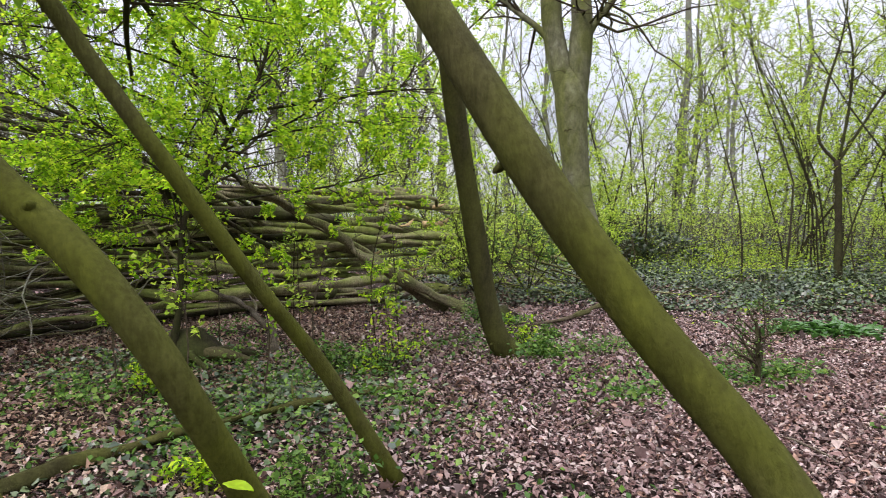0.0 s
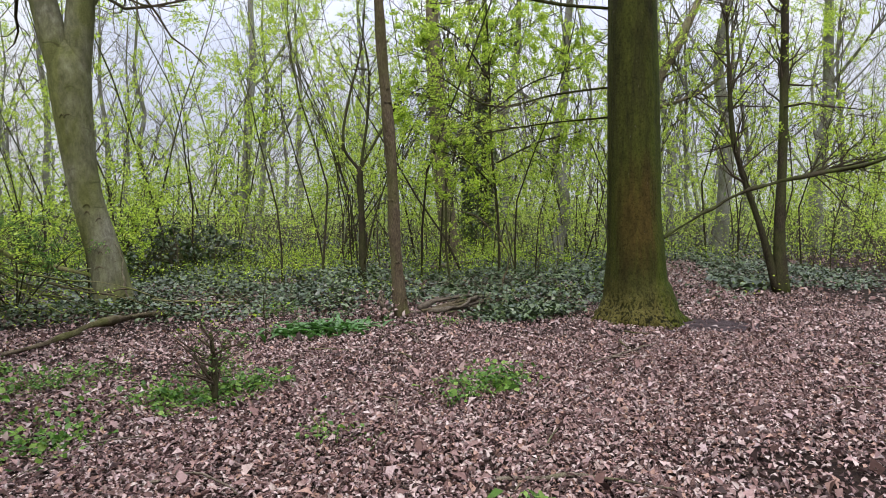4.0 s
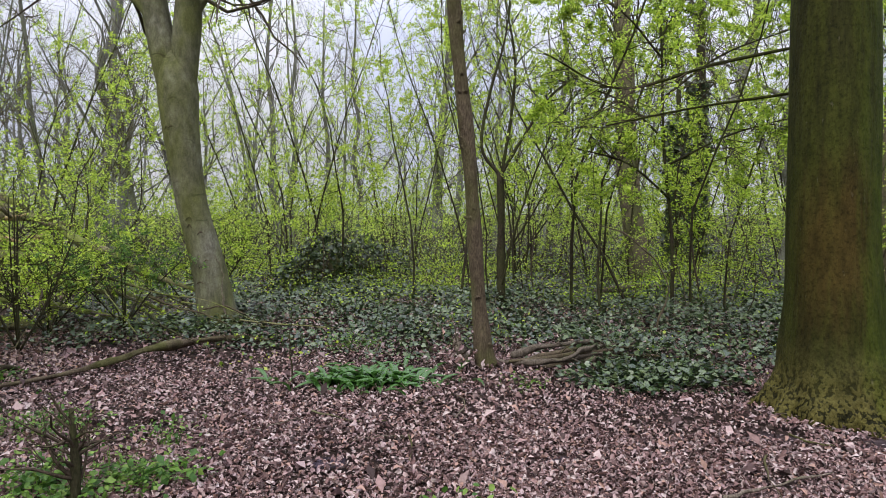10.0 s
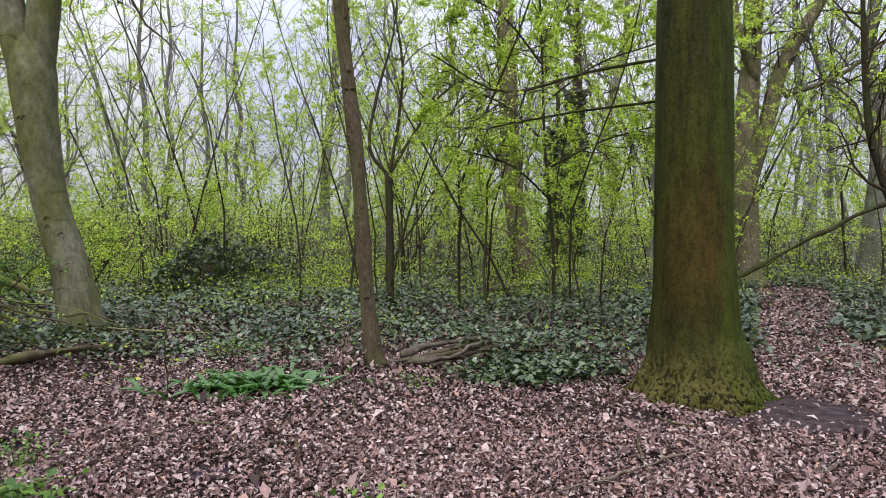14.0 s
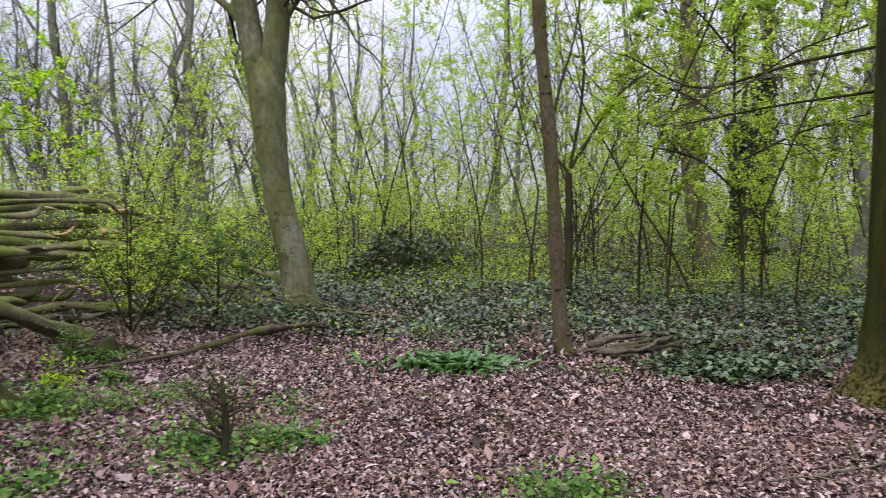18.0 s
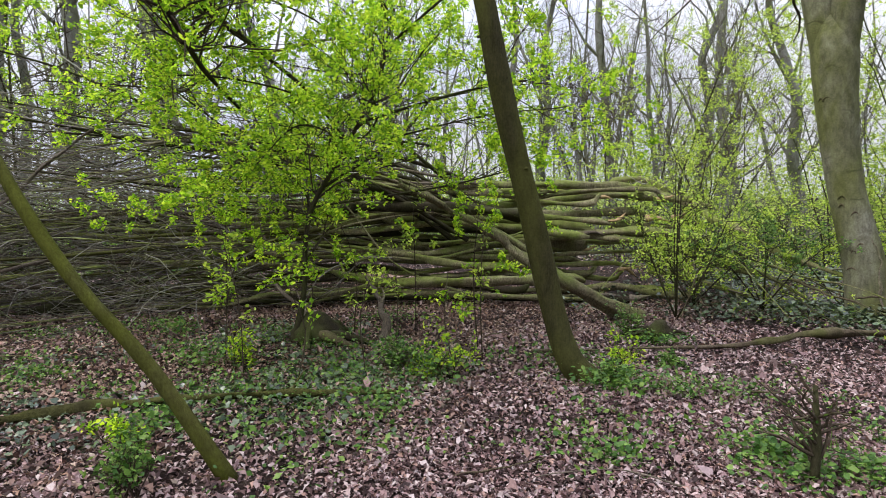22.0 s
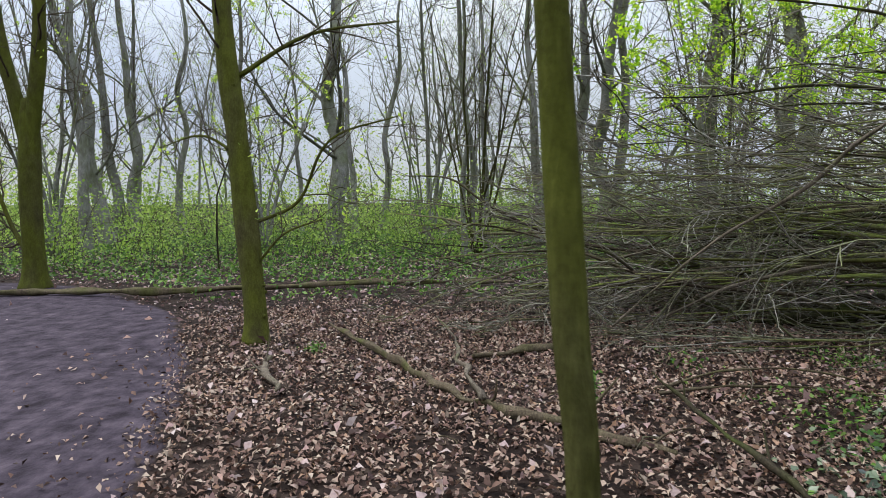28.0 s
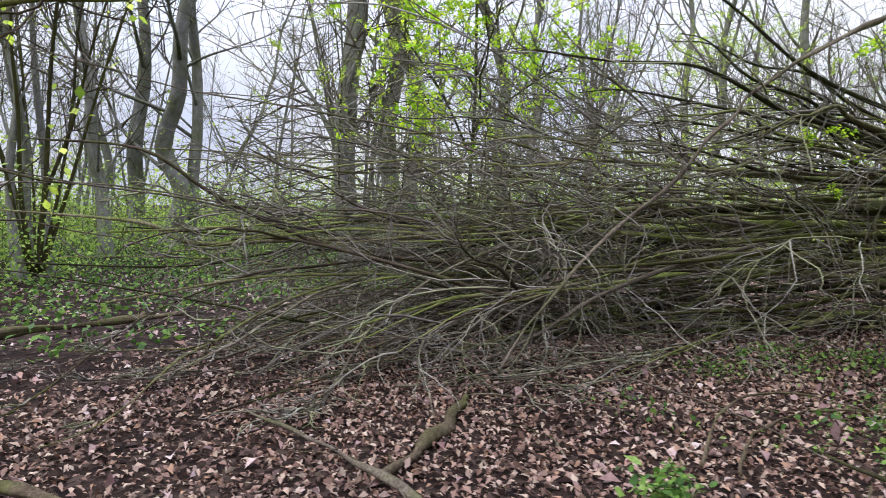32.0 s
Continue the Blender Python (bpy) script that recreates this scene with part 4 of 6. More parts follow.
tree("mossy_tree", "forked tree green with moss behind the path log", [(-13.9, -10.4, 0, 0.27), (-13.9, -10.4, 0.4, 0.2), (-13.92, -10.42, 1.6, 0.185), (-13.95, -10.4, 2.9, 0.18), (-13.97, -10.42, 3.4, 0.1)], MOSSY,
     limbs=[[(-13.93, -10.4, 2.5, 0.13), (-13.95, -10.65, 3.5, 0.125), (-14.0, -10.95, 4.8, 0.11), (-14.1, -11.2, 8.0, 0.04)],
            [(-13.93, -10.4, 2.5, 0.13), (-13.9, -10.2, 3.5, 0.125), (-13.9, -10.05, 4.8, 0.11), (-13.8, -9.9, 8.0, 0.04)],
            [(-13.9, -10.3, 0.3, 0.05), (-14.0, -10.9, 1.2, 0.04), (-14.1, -11.3, 2.2, 0.02)]],
     seed=16, sides=16, lobes=4, twigs=36, twig_len=1.8, leaves=300, leaf_size=0.06, leaf_mat=SPRING)


def ivy_clad(x, y, height, r, seed):
    g = np.random.default_rng(seed)
    root = tree("ivy_clad_tree", "tree trunk wrapped in dark climbing ivy", [(x, y, 0, r * 1.4), (x, y, 0.5, r), (x + 0.1, y, height * 0.5, r * 0.8), (x, y, height, r * 0.2)], DARK, seed=seed, sides=12, twigs=20, twig_len=1.5, twig_from=0.5)
    n = 2600
    a, z = g.uniform(0, 6.28, n), g.uniform(0.1, height * 0.6, n)
    d = r + 0.05 + 0.13 * np.abs(g.normal(0, 1, n)) * (0.5 + 0.5 * np.sin(2.3 * z))
    v, f = foliage(np.stack([np.cos(a) * d, np.sin(a) * d, z], -1), g.uniform(0.08, 0.15, n), "ivy", 0.9, g)
    tagged(part("ivy_cover", mesh_from("ivy_cover", v, f, IVY, False), root, "dark glossy ivy leaves"), kind="stuff")


ivy_clad(6.94, 19.28, 9.0, 0.2, 17)
ivy_clad(6.1, 18.6, 7.0, 0.11, 18)

# ---------------------------------------------------------------- farther trees, copied from a few grown ones
def far_template(seed, height, r, lean, forks):
    g = np.random.default_rng(seed)
    tr = [(0, 0, -0.1, r * 1.35), (lean * 0.02, 0, 0.4, r * 1.05)] + [(lean * u + g.normal(0, 0.16), g.normal(0, 0.16), height * u, r * (1.0 - 0.85 * u)) for u in (0.12, 0.22, 0.34, 0.46, 0.6, 0.78, 1.0)]
    root = tree("woodland_tree", "tall grey woodland tree just coming into leaf", tr, HAZYBARK, limbs_for(tr, forks, g, 0.28, height * 0.3, 1.1), seed, 12, 3, 0.04,
                twigs=95, twig_len=height * 0.17, leaves=480, leaf_size=0.07, leaf_mat=HAZYLEAF, group="woodland trees", second=3.6, third=0.0, own=True, n=3, fine=False)
    root.location = (0, 0, 0)
    return root


FAR = [far_template(31, 13, 0.22, 0.8, 10), far_template(32, 15, 0.22, -0.6, 12), far_template(33, 12, 0.22, 1.6, 11), far_template(34, 14, 0.22, -1.4, 9)]
AHEAD = [(-11.6, 21.8, 0.49), (-5.6, 21.4, 0.22), (9.9, 24.2, 0.6), (15.4, 19.8, 0.4), (-7.9, 27, 0.36), (-4.9, 30.3, 0.33), (-0.2, 26.6, 0.35), (7.7, 15.5, 0.42), (8.6, 22.8, 0.43), (12.5, 14.1, 0.49), (18, 15.4, 0.58), (17.8, 21.8, 0.28), (24.7, 19.5, 0.33), (-10.7, 20.8, 0.32), (-9.7, 23.8, 0.54), (-0.8, 23.6, 0.48), (1.4, 26.3, 0.3), (4.2, 27.1, 0.39)]
BEYOND_CROWN = [(-20.2, 24.5, 0.22), (-12.9, 19.6, 0.3), (-20.5, 22.1, 0.6), (-26.4, 17.3, 0.48), (-18.6, 3.1, 0.6), (-19.3, 5.4, 0.48), (-21.9, 15.7, 0.26), (-14.9, 26.1, 0.61), (-21.3, 6.4, 0.65), (-27.8, 1.9, 0.75), (-29.3, 1.2, 0.65), (-27.4, 18.4, 0.4), (-19.5, 9, 0.51), (-16.6, 21.9, 0.52), (-20.7, 20.2, 0.5), (-28, 2.7, 0.5)]
BY_PATH = [(-25.3, -16.3, 0.6), (-29.1, -17.3, 0.5), (-29.2, -18.2, 0.54), (-25, -7.7, 0.74), (-33.4, -7.5, 0.43), (-33, -14.7, 0.43), (-21.9, -14.8, 0.43), (-30, -15.8, 0.38), (-25.2, -0.5, 0.42), (-20.6, -2.7, 0.25), (-20.9, -2.3, 0.2), (-20.3, -2.9, 0.2)]
spots = AHEAD + BEYOND_CROWN + BY_PATH
for k in range(28):
    a, d = g0.uniform(radians(-62), radians(135)), g0.uniform(28, 62)
    spots.append((-math.sin(a) * d, 0.5 + math.cos(a) * d, g0.uniform(0.2, 0.42)))
# unseen trees behind the walk, added for shading
for k in range(9):
    a, d = g0.uniform(radians(140), radians(292)), g0.uniform(9, 35)
    spots.append((-math.sin(a) * d, math.cos(a) * d - 4, g0.uniform(0.3, 0.6)))
used = set()
for k, (x, y, w) in enumerate(spots):
    src = FAR[k % 4]
    s = w / 0.5
    m = Matrix.LocRotScale((x, y, float(gz(x, y))), Euler((0, 0, g0.uniform(0, 6.28))), (s, s, g0.uniform(0.85, 1.15) * max(0.75, min(1.2, s * 1.2))))
    if k < 4:
        src.matrix_basis = m
        used.add(k)
    else:
        made = copy_thing(src, Matrix())
        made.matrix_basis = m

# ---------------------------------------------------------------- many-stemmed trees, still bare
def coppice(at, stems, height, seed, lean, leaves=150):
    g = np.random.default_rng(seed)
    x, y = at
    ways = []
    for k in range(stems):
        a, out = g.uniform(0, 6.28), g.uniform(0.12, 0.42) * height * lean
        r = g.uniform(0.03, 0.06)
        h = height * g.uniform(0.7, 1.1)
        ways.append([(x + math.cos(a) * (0.1 + out * u ** 1.3) + g.normal(0, 0.08 * (u > 0)), y + math.sin(a) * (0.1 + out * u ** 1.3) + g.normal(0, 0.08 * (u > 0)), h * u - 0.02, r * (1 - 0.85 * u)) for u in (0, 0.2, 0.4, 0.6, 0.8, 1)])
    tree("coppiced_tree", "many-stemmed tree, dark and still bare", ways[0], DARKMOSS if seed == 500 else HAZYBARK, ways[1:], seed, 8, 0, 0.08, twigs=20 * stems, twig_len=height * 0.2, leaves=leaves, leaf_size=0.055, leaf_mat=HAZYLEAF,
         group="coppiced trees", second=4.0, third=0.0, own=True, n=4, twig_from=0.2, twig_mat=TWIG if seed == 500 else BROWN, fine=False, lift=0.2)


for k, (x, y, st, h, lean) in enumerate(((-20.6, -2.6, 9, 9.0, 1.0), (-13.2, 17.0, 8, 8.5, 0.6), (-18.0, 10.5, 8, 9.0, 0.9), (-23.0, -9.5, 7, 9.0, 1.0), (-18.5, 3.2, 7, 8.0, 0.9), (-26.0, -4.5, 8, 10.0, 1.0), (-9.6, 17.5, 6, 7.5, 0.7), (-20.0, -14.5, 7, 10.0, 0.9))):
    coppice((x, y), st, h, 500 + k, lean, 1500 if k == 0 else 150)

# ---------------------------------------------------------------- saplings of the understorey
def sapling_template(seed, height, stems, leaves, mat, size):
    g = np.random.default_rng(seed)
    root = thing("sapling", (0, 0, 0), "thin sapling with fresh yellow-green leaves", "sapling", "understorey saplings")
    ways = np.stack([g.normal(0, 0.2, stems), g.normal(0, 0.2, stems), np.ones(stems)], -1)
    c = sprout(g.normal(0, 0.45, (stems, 3)) * np.array([1, 1, 0]), ways, height * g.uniform(0.6, 1.1, stems), 8, 0.16, 0.05, g)
    r = 0.0125 * height / 4 * g.uniform(0.6, 1.2, (stems, 1)) * np.linspace(1, 0.25, 9)
    v, f = sticks(c, r, 6)
    part("stem", mesh_from("stem", v, f, TWIG if seed % 2 else DARK), root)
    crown_of(root, c, r, 15 * stems, height * 0.3, TWIG, g, leaves, size, mat, "leaf", 0.06, 2.1, 0, fine=False, low=0.28)
    return root


SAP = [sapling_template(41, 4.6, 3, 3600, SPRING, 0.045), sapling_template(42, 6.2, 2, 3900, SPRING, 0.045), sapling_template(43, 3.0, 3, 2800, SPRING, 0.043),
       sapling_template(44, 7.0, 2, 4000, SPRING, 0.047), sapling_template(45, 1.7, 3, 900, LOWLEAF, 0.06)]
sites = []
while len(sites) < 112:
    a, d = g0.uniform(radians(-58), radians(128)), g0.uniform(10.0, 24.5)
    x, y = 0.3 - math.sin(a) * d, 0.5 + math.cos(a) * d
    left = math.degrees(a) > 50
    if left and (x > -16.0 or g0.random() < 0.72):
        continue
    if -14 < x < -4.5 and y < 11.5:
        continue
    if line_gap(x, y, TRACK) < 1.8 or line_gap(x, y, TRACK_E) < 0.8:
        continue
    if 15 < math.degrees(a) < 50 and g0.random() < 0.45:
        continue
    if y < 9.0 and not left:
        continue
    sites.append((x, y, 4 if (left and g0.random() < 0.45) else int(g0.choice([0, 1, 2, 3, 3, 1])), d))
sites += [(-17.4, 3.0, 3, 17), (-15.6, 5.2, 1, 16), (-14.8, 8.4, 0, 15), (-9.2, 13.4, 0, 14), (-7.6, 12.6, 2, 13)]
for k, (x, y, kind_no, d) in enumerate(sites):
    s = g0.uniform(0.75, 1.2)
    m = Matrix.LocRotScale((x, y, float(gz(x, y)) - 0.02), Euler((0, 0, g0.uniform(0, 6.28))), (s, s, s))
    first = next((i for i in range(5) if ("s", i) not in used), None)
    if first is not None:
        SAP[first].matrix_basis = m
        used.add(("s", first))
    else:
        made = copy_thing(SAP[kind_no], Matrix())
        made.matrix_basis = m

# ---------------------------------------------------------------- undergrowth far off, one uncounted mass
def undergrowth(name, label, n_stems, zone, height, leaves, size, mat, seed):
    g = np.random.default_rng(seed)
    pts = []
    while len(pts) < n_stems:
        a, d = g.uniform(radians(zone[0]), radians(zone[1])), math.sqrt(g.uniform(zone[2] ** 2, zone[3] ** 2))
        x, y = 0.3 - math.sin(a) * d, 0.5 + math.cos(a) * d
        if line_gap(x, y, TRACK) < 2.0 or line_gap(x, y, TRACK_E) < 0.9 or (-15.5 < x < -4 and y < 11.5):
            continue
        pts.append((x, y, float(gz(x, y))))
    o = np.array(pts)
    n = n_stems
    c = sprout(o, np.stack([g.normal(0, 0.35, n), g.normal(0, 0.35, n), np.ones(n)], -1), height * g.uniform(0.4, 1.3, n), 4, 0.15, 0.02, g)
    v1, f1 = sticks(c, np.linspace(0.008, 0.003, 5)[None].repeat(n, 0), 3)
    ob = tagged(new(name, mesh_from(name, v1, f1, TWIG)), label, "undergrowth", kind="stuff")
    i = g.integers(0, n, leaves)
    k = g.uniform(0.5, 4, leaves)
    b = np.minimum(k.astype(int), 3)
    u = (k - b)[:, None]
    p = c[i, b] * (1 - u) + c[i, b + 1] * u + g.normal(0, height * 0.16, (leaves, 3)) * np.array([1, 1, 0.6])
    p[:, 2] = np.maximum(p[:, 2], 0.05)
    v, f = foliage(p, g.uniform(0.6, 1.3, leaves) * size, "leaf", 0.9, g)
    lv = tagged(new("leaves", mesh_from("leaves", v, f, mat, False)), kind="stuff")
    lv.parent = ob
    return ob


undergrowth("undergrowth", "low leafy undergrowth between the trees", 620, (-58, 45, 12.5, 24), 2.0, 46000, 0.042, SPRING, 51)
undergrowth("undergrowth", "distant green undergrowth between the trees", 1000, (-62, 62, 18, 44), 3.2, 62000, 0.105, HAZYLEAF, 52)
undergrowth("undergrowth", "bright low scrub beyond the fallen tree", 1300, (45, 134, 19.0, 42), 2.1, 95000, 0.085, MEADOW, 53)
undergrowth("far_wood", "far wood in new leaf closing the view", 1500, (-75, 140, 44, 85), 7.0, 46000, 0.32, HAZYLEAF, 54)


def bare_wood(n, seed):
    """Far bare poles with their branches and twigs, too many to count."""
    g = np.random.default_rng(seed)
    pts = []
    while len(pts) < n:
        a, d = g.uniform(radians(-64), radians(136)), math.sqrt(g.uniform(24.0 ** 2, 62.0 ** 2))
        x, y = 0.3 - math.sin(a) * d, 0.5 + math.cos(a) * d
        if line_gap(x, y, TRACK) > 2.0 and (a < radians(55) or (d > 30 and g.random() < 0.7)):
            pts.append((x, y, -0.05))
    h = g.uniform(8.0, 16.0, n)
    c1 = sprout(np.array(pts), np.stack([g.normal(0, 0.1, n), g.normal(0, 0.1, n), np.ones(n)], -1), h, 6, 0.13, 0.03, g)
    r1 = g.uniform(0.05, 0.12, (n, 1)) * np.linspace(1, 0.25, 7)
    o, w, r = offshoots(c1, r1, n * 11, g, 1.0, 0.45, 0.22)
    c2 = sprout(o, w, g.uniform(1.4, 4.2, n * 11), 3, 0.16, 0.08, g)
    r2 = np.maximum(r * 0.4, 0.016)[:, None] * np.linspace(1, 0.35, 4)
    o, w, r = offshoots(c2, r2, n * 44, g, 0.9, 0.2, 0.15)
    c3 = sprout(o, w, g.uniform(0.5, 1.9, n * 44), 2, 0.2, 0.05, g)
    r3 = np.maximum(r * 0.5, 0.009)[:, None] * np.linspace(1, 0.5, 3)
    v, f = join([sticks(c1, r1, 5), sticks(c2, r2, 3), sticks(c3, r3, 3)])
    return tagged(new("far_wood", mesh_from("far_wood", v, f, HAZYBARK)), "far bare trees with fine twigs against the sky", "wood", kind="stuff")


bare_wood(250, 55)


# ---------------------------------------------------------------- the fallen tree
def lying(name, label, pts, mat, sides=10, seed=0, category="log", group="", rough=0.3):
    """A branch on the ground: kinked, uneven, with a few broken side twigs."""
    at = (pts[0][0], pts[0][1], pts[0][2])
    g = np.random.default_rng(seed + 5000)
    p = spline(rel([(a, b, c, r * 0.82) for a, b, c, r in pts], at), 4)
    kink = g.normal(0, 1, (len(p), 3)) * (0.004 + 0.45 * p[:, 3:4]) * np.array([1, 1, 0.35])
    kink[0] = 0
    p[:, :3] += kink
    p[:, 3] *= g.uniform(0.82, 1.2, len(p))
    v, f = tube(p, sides, rough, 0, seed, 3)
    ob = new(name, mesh_from(name, v, f, mat))
    ob.location = at
    if max(r for *_, r in pts) > 0.022:
        for k in range(int(g.integers(2, 5))):
            i = int(g.integers(1, len(p) - 1))
            d = unit(p[i + 1, :3] - p[i - 1, :3])
            w = unit(d * 0.6 + g.normal(0, 0.6, 3) + np.array([0, 0, 0.35]))
            L, r = g.uniform(0.08, 0.4), p[i, 3] * g.uniform(0.25, 0.45)
            q = [(*p[i, :3], r), (*(p[i, :3] + w * L * 0.5 + g.normal(0, 0.015, 3)), r * 0.75), (*(p[i, :3] + w * L + g.normal(0, 0.03, 3)), r * 0.3)]
            v, f = tube(q, 6, 0.2, 0, k, 3)
            part("side_twig", mesh_from("side_twig", v, f, mat), ob)
    return tagged(ob, label, category, group)


gf = np.random.default_rng(21)
fallen = thing("fallen_tree", (-9.0, 5.5, 0), "large fallen tree, many mossy stems stacked flat, brushy bare crown", "fallen tree")
F0 = np.array([-9.0, 5.5, 0.0])
ALONG, ACROSS = np.array([-0.74, -0.67, 0]), np.array([0.67, -0.74, 0])
DOWN_END = np.array([-0.14, -1.0, 0.0])
seeds, seeds_r = [], []
# the stack of thick stems, torn at the butt
for k in range(36):
    tier = k % 12
    z = 0.12 + 0.142 * tier + gf.normal(0, 0.04)
    off = (k // 12 - 1) * 0.42 + gf.normal(0, 0.14) + 0.35 * (0.8 - z)
    start = np.array([-6.2, 8.5, 0]) + ACROSS * off + ALONG * gf.uniform(-1.0, 1.7)
    r = gf.uniform(0.060, 0.086) if k % 4 == 1 else gf.uniform(0.026, 0.062)
    L = gf.uniform(10.0, 13.0)
    swing, climb = gf.normal(0, 0.04), gf.normal(0.0, 0.022)
    sway, hump = gf.uniform(0, 6.28), gf.uniform(0, 6.28)
    p = [[*(start - ALONG * 0.02)[:2], z + gf.normal(0, 0.05), r * 0.55]]
    for s in np.linspace(0.02, 1, 12):
        turn = s * s * 0.55
        d = ALONG * (1 - turn) + DOWN_END * turn
        q = start + d * L * s + ACROSS * (L * swing * s + 0.2 * math.sin(sway + 10 * s) + gf.normal(0, 0.07))
        zz = z + climb * L * s + 0.09 * math.sin(hump + 9 * s) + gf.normal(0, 0.05) + 0.35 * s * (1 - s)
        p.append([*q[:2], max(0.07, zz), 0.006 + r * (1 - s) ** 1.15])
    v, f = tube(rel(p, F0), 10, 0.3, 0, k, 4)
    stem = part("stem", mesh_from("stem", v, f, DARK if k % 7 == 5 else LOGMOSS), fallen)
    if k % 2 == 0:                                  # pale torn splinters at the butt
        v, f = tube(rel([(*(start + ALONG * 0.05)[:2], z, r * 0.9), (*(start - ALONG * 0.10)[:2], z + 0.02, r * 0.7), (*(start - ALONG * gf.uniform(0.18, 0.34))[:2], z + gf.normal(0.03, 0.06), r * 0.12)], F0), 7, 0.35, 0, 60 + k, 3)
        part("torn_end", mesh_from("torn_end", v, f, TORN if k % 3 else DEADWOOD), stem, "pale torn wood")
    sp = spline(p, 4)
    sp = sp[np.linspace(0, len(sp) - 1, 12).astype(int)]
    seeds.append(rel(sp, F0)[:, :3])
    seeds_r.append(sp[:, 3])
seeds, seeds_r = np.array(seeds), np.array(seeds_r)


def broom(n, src, src_r, low, length, fan, share, rmin, steps=7, wobble=0.05, rise=0.0, droop=-0.012):
    """Side branches that run on nearly along their parents, as in a swept broom."""
    who = gf.integers(0, len(src), n)
    s = gf.uniform(low, 0.97, n) * (src.shape[1] - 1)
    i = np.minimum(s.astype(int), src.shape[1] - 2)
    u = (s - i)[:, None]
    o = src[who, i] * (1 - u) + src[who, i + 1] * u
    d = unit(src[who, i + 1] - src[who, i])
    d = unit(d + gf.normal(0, 1, (n, 3)) * np.array([fan, fan, fan * 0.75]) + np.array([0, -0.12, rise]))
    L = gf.uniform(0.55, 1.0, n) * length
    far = np.clip((o[:, 1] + F0[1] + 3.0) / 3.2, 0.12, 1)
    c = sprout(o, d, L * far, steps, wobble, droop, gf)
    c[:, :, 2] = np.maximum(c[:, :, 2], 0.03 + 0.12 * gf.random((n, 1)))
    r0 = np.clip(src_r[who, i] * share, rmin, 0.045)
    return c, r0[:, None] * np.linspace(1, 0.3, steps + 1)


def brushwood(c, r, sides, mat):
    v, f = sticks(c, r, sides)
    tagged(part("brushwood", mesh_from("brushwood", v, f, mat), fallen), kind="stuff")


c1, r1 = broom(130, seeds, seeds_r, 0.22, 5.0, 0.15, 0.55, 0.014, 9, 0.10, 0.035, -0.008)
for k in range(len(c1)):
    v, f = tube(np.column_stack([c1[k], r1[k]]), 6, 0.16, 0, 400 + k, 2)
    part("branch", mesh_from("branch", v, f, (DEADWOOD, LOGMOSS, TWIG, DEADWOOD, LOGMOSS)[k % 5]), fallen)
c2, r2 = broom(480, c1, r1, 0.35, 2.6, 0.40, 0.55, 0.010, 9, 0.18, 0.03)
brushwood(c2, r2, 4, BRUSH)
c3, r3 = broom(1600, c2, r2, 0.2, 1.3, 0.55, 0.6, 0.007, 6, 0.24, 0.02)
brushwood(c3, r3, 3, BRUSH)
tip = c2[c2[:, -1, 1] + F0[1] < 1.5]
tip_r = r2[c2[:, -1, 1] + F0[1] < 1.5]
c4, r4 = broom(2300, tip, tip_r, 0.1, 1.0, 0.66, 0.5, 0.0055, 6, 0.24, 0.03)
brushwood(c4, r4, 3, BRUSH)
cx, rx = broom(50, c1, r1, 0.4, 2.6, 0.6, 0.8, 0.010, 7, 0.14, 0.05)
for k in range(len(cx)):
    v, f = tube(np.column_stack([cx[k], rx[k]]), 6, 0.16, 0, 800 + k, 2)
    part("branch", mesh_from("branch", v, f, (DEADWOOD, TWIG, DARK)[k % 3]), fallen)
# a fan of dark boughs that lifts over the stack, and stragglers
bs, br = [], []
for k in range(34):
    if k < 20:
        a = np.array([-8.2, 6.9, 1.15]) + gf.normal(0, 0.25, 3)
        b = np.array([-9.15, 5.0, 2.1]) + gf.normal(0, 1, 3) * np.array([0.5, 0.9, 0.3])
        d = np.array([gf.normal(-0.12, 0.16), -1.0, gf.normal(0.10, 0.15)])
        L, r = gf.uniform(2.2, 5.2), gf.uniform(0.02, 0.036)
        p = [[*a, r * 1.3], [*((a + b) / 2 + np.array([0, 0, 0.12])), r * 1.15], [*b, r]]
        p += [[*(b + d * L * u + gf.normal(0, 0.06, 3) + np.array([0, 0, -0.35 * u * u])), r * (1 - 0.82 * u)] for u in (0.3, 0.6, 0.85, 1)]
    else:
        s = c1[gf.integers(0, len(c1)), gf.integers(4, 9)] + F0
        d = np.array([gf.normal(0.05, 0.3), gf.normal(-0.8, 0.3), gf.uniform(0.12, 0.5)])
        L, r = gf.uniform(1.4, 3.0), gf.uniform(0.010, 0.02)
        p = [[*(s + d * L * u + gf.normal(0, 0.04, 3) + np.array([0, 0, -0.2 * u * u])), r * (1 - 0.8 * u)] for u in (0, 0.25, 0.5, 0.75, 1)]
    q = rel(p, F0)
    v, f = tube(q, 6, 0.15, 0, k, 4)
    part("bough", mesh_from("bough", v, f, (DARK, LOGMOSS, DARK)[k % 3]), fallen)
    sq = spline(q, 3)
    bs.append(sq[np.linspace(len(sq) * 0.35, len(sq) - 1, 8).astype(int), :3])
    br.append(np.linspace(r, 0.005, 8))
bs, br = np.array(bs), np.array(br)
c5, r5 = broom(260, bs, br, 0.2, 1.6, 0.3, 0.6, 0.005, 5, 0.1, 0.04)
brushwood(c5, r5, 3, BRUSH)
c6, r6 = broom(480, c5, r5, 0.1, 0.8, 0.4, 0.6, 0.0035, 4, 0.14, 0.05)
brushwood(c6, r6, 3, BRUSH)
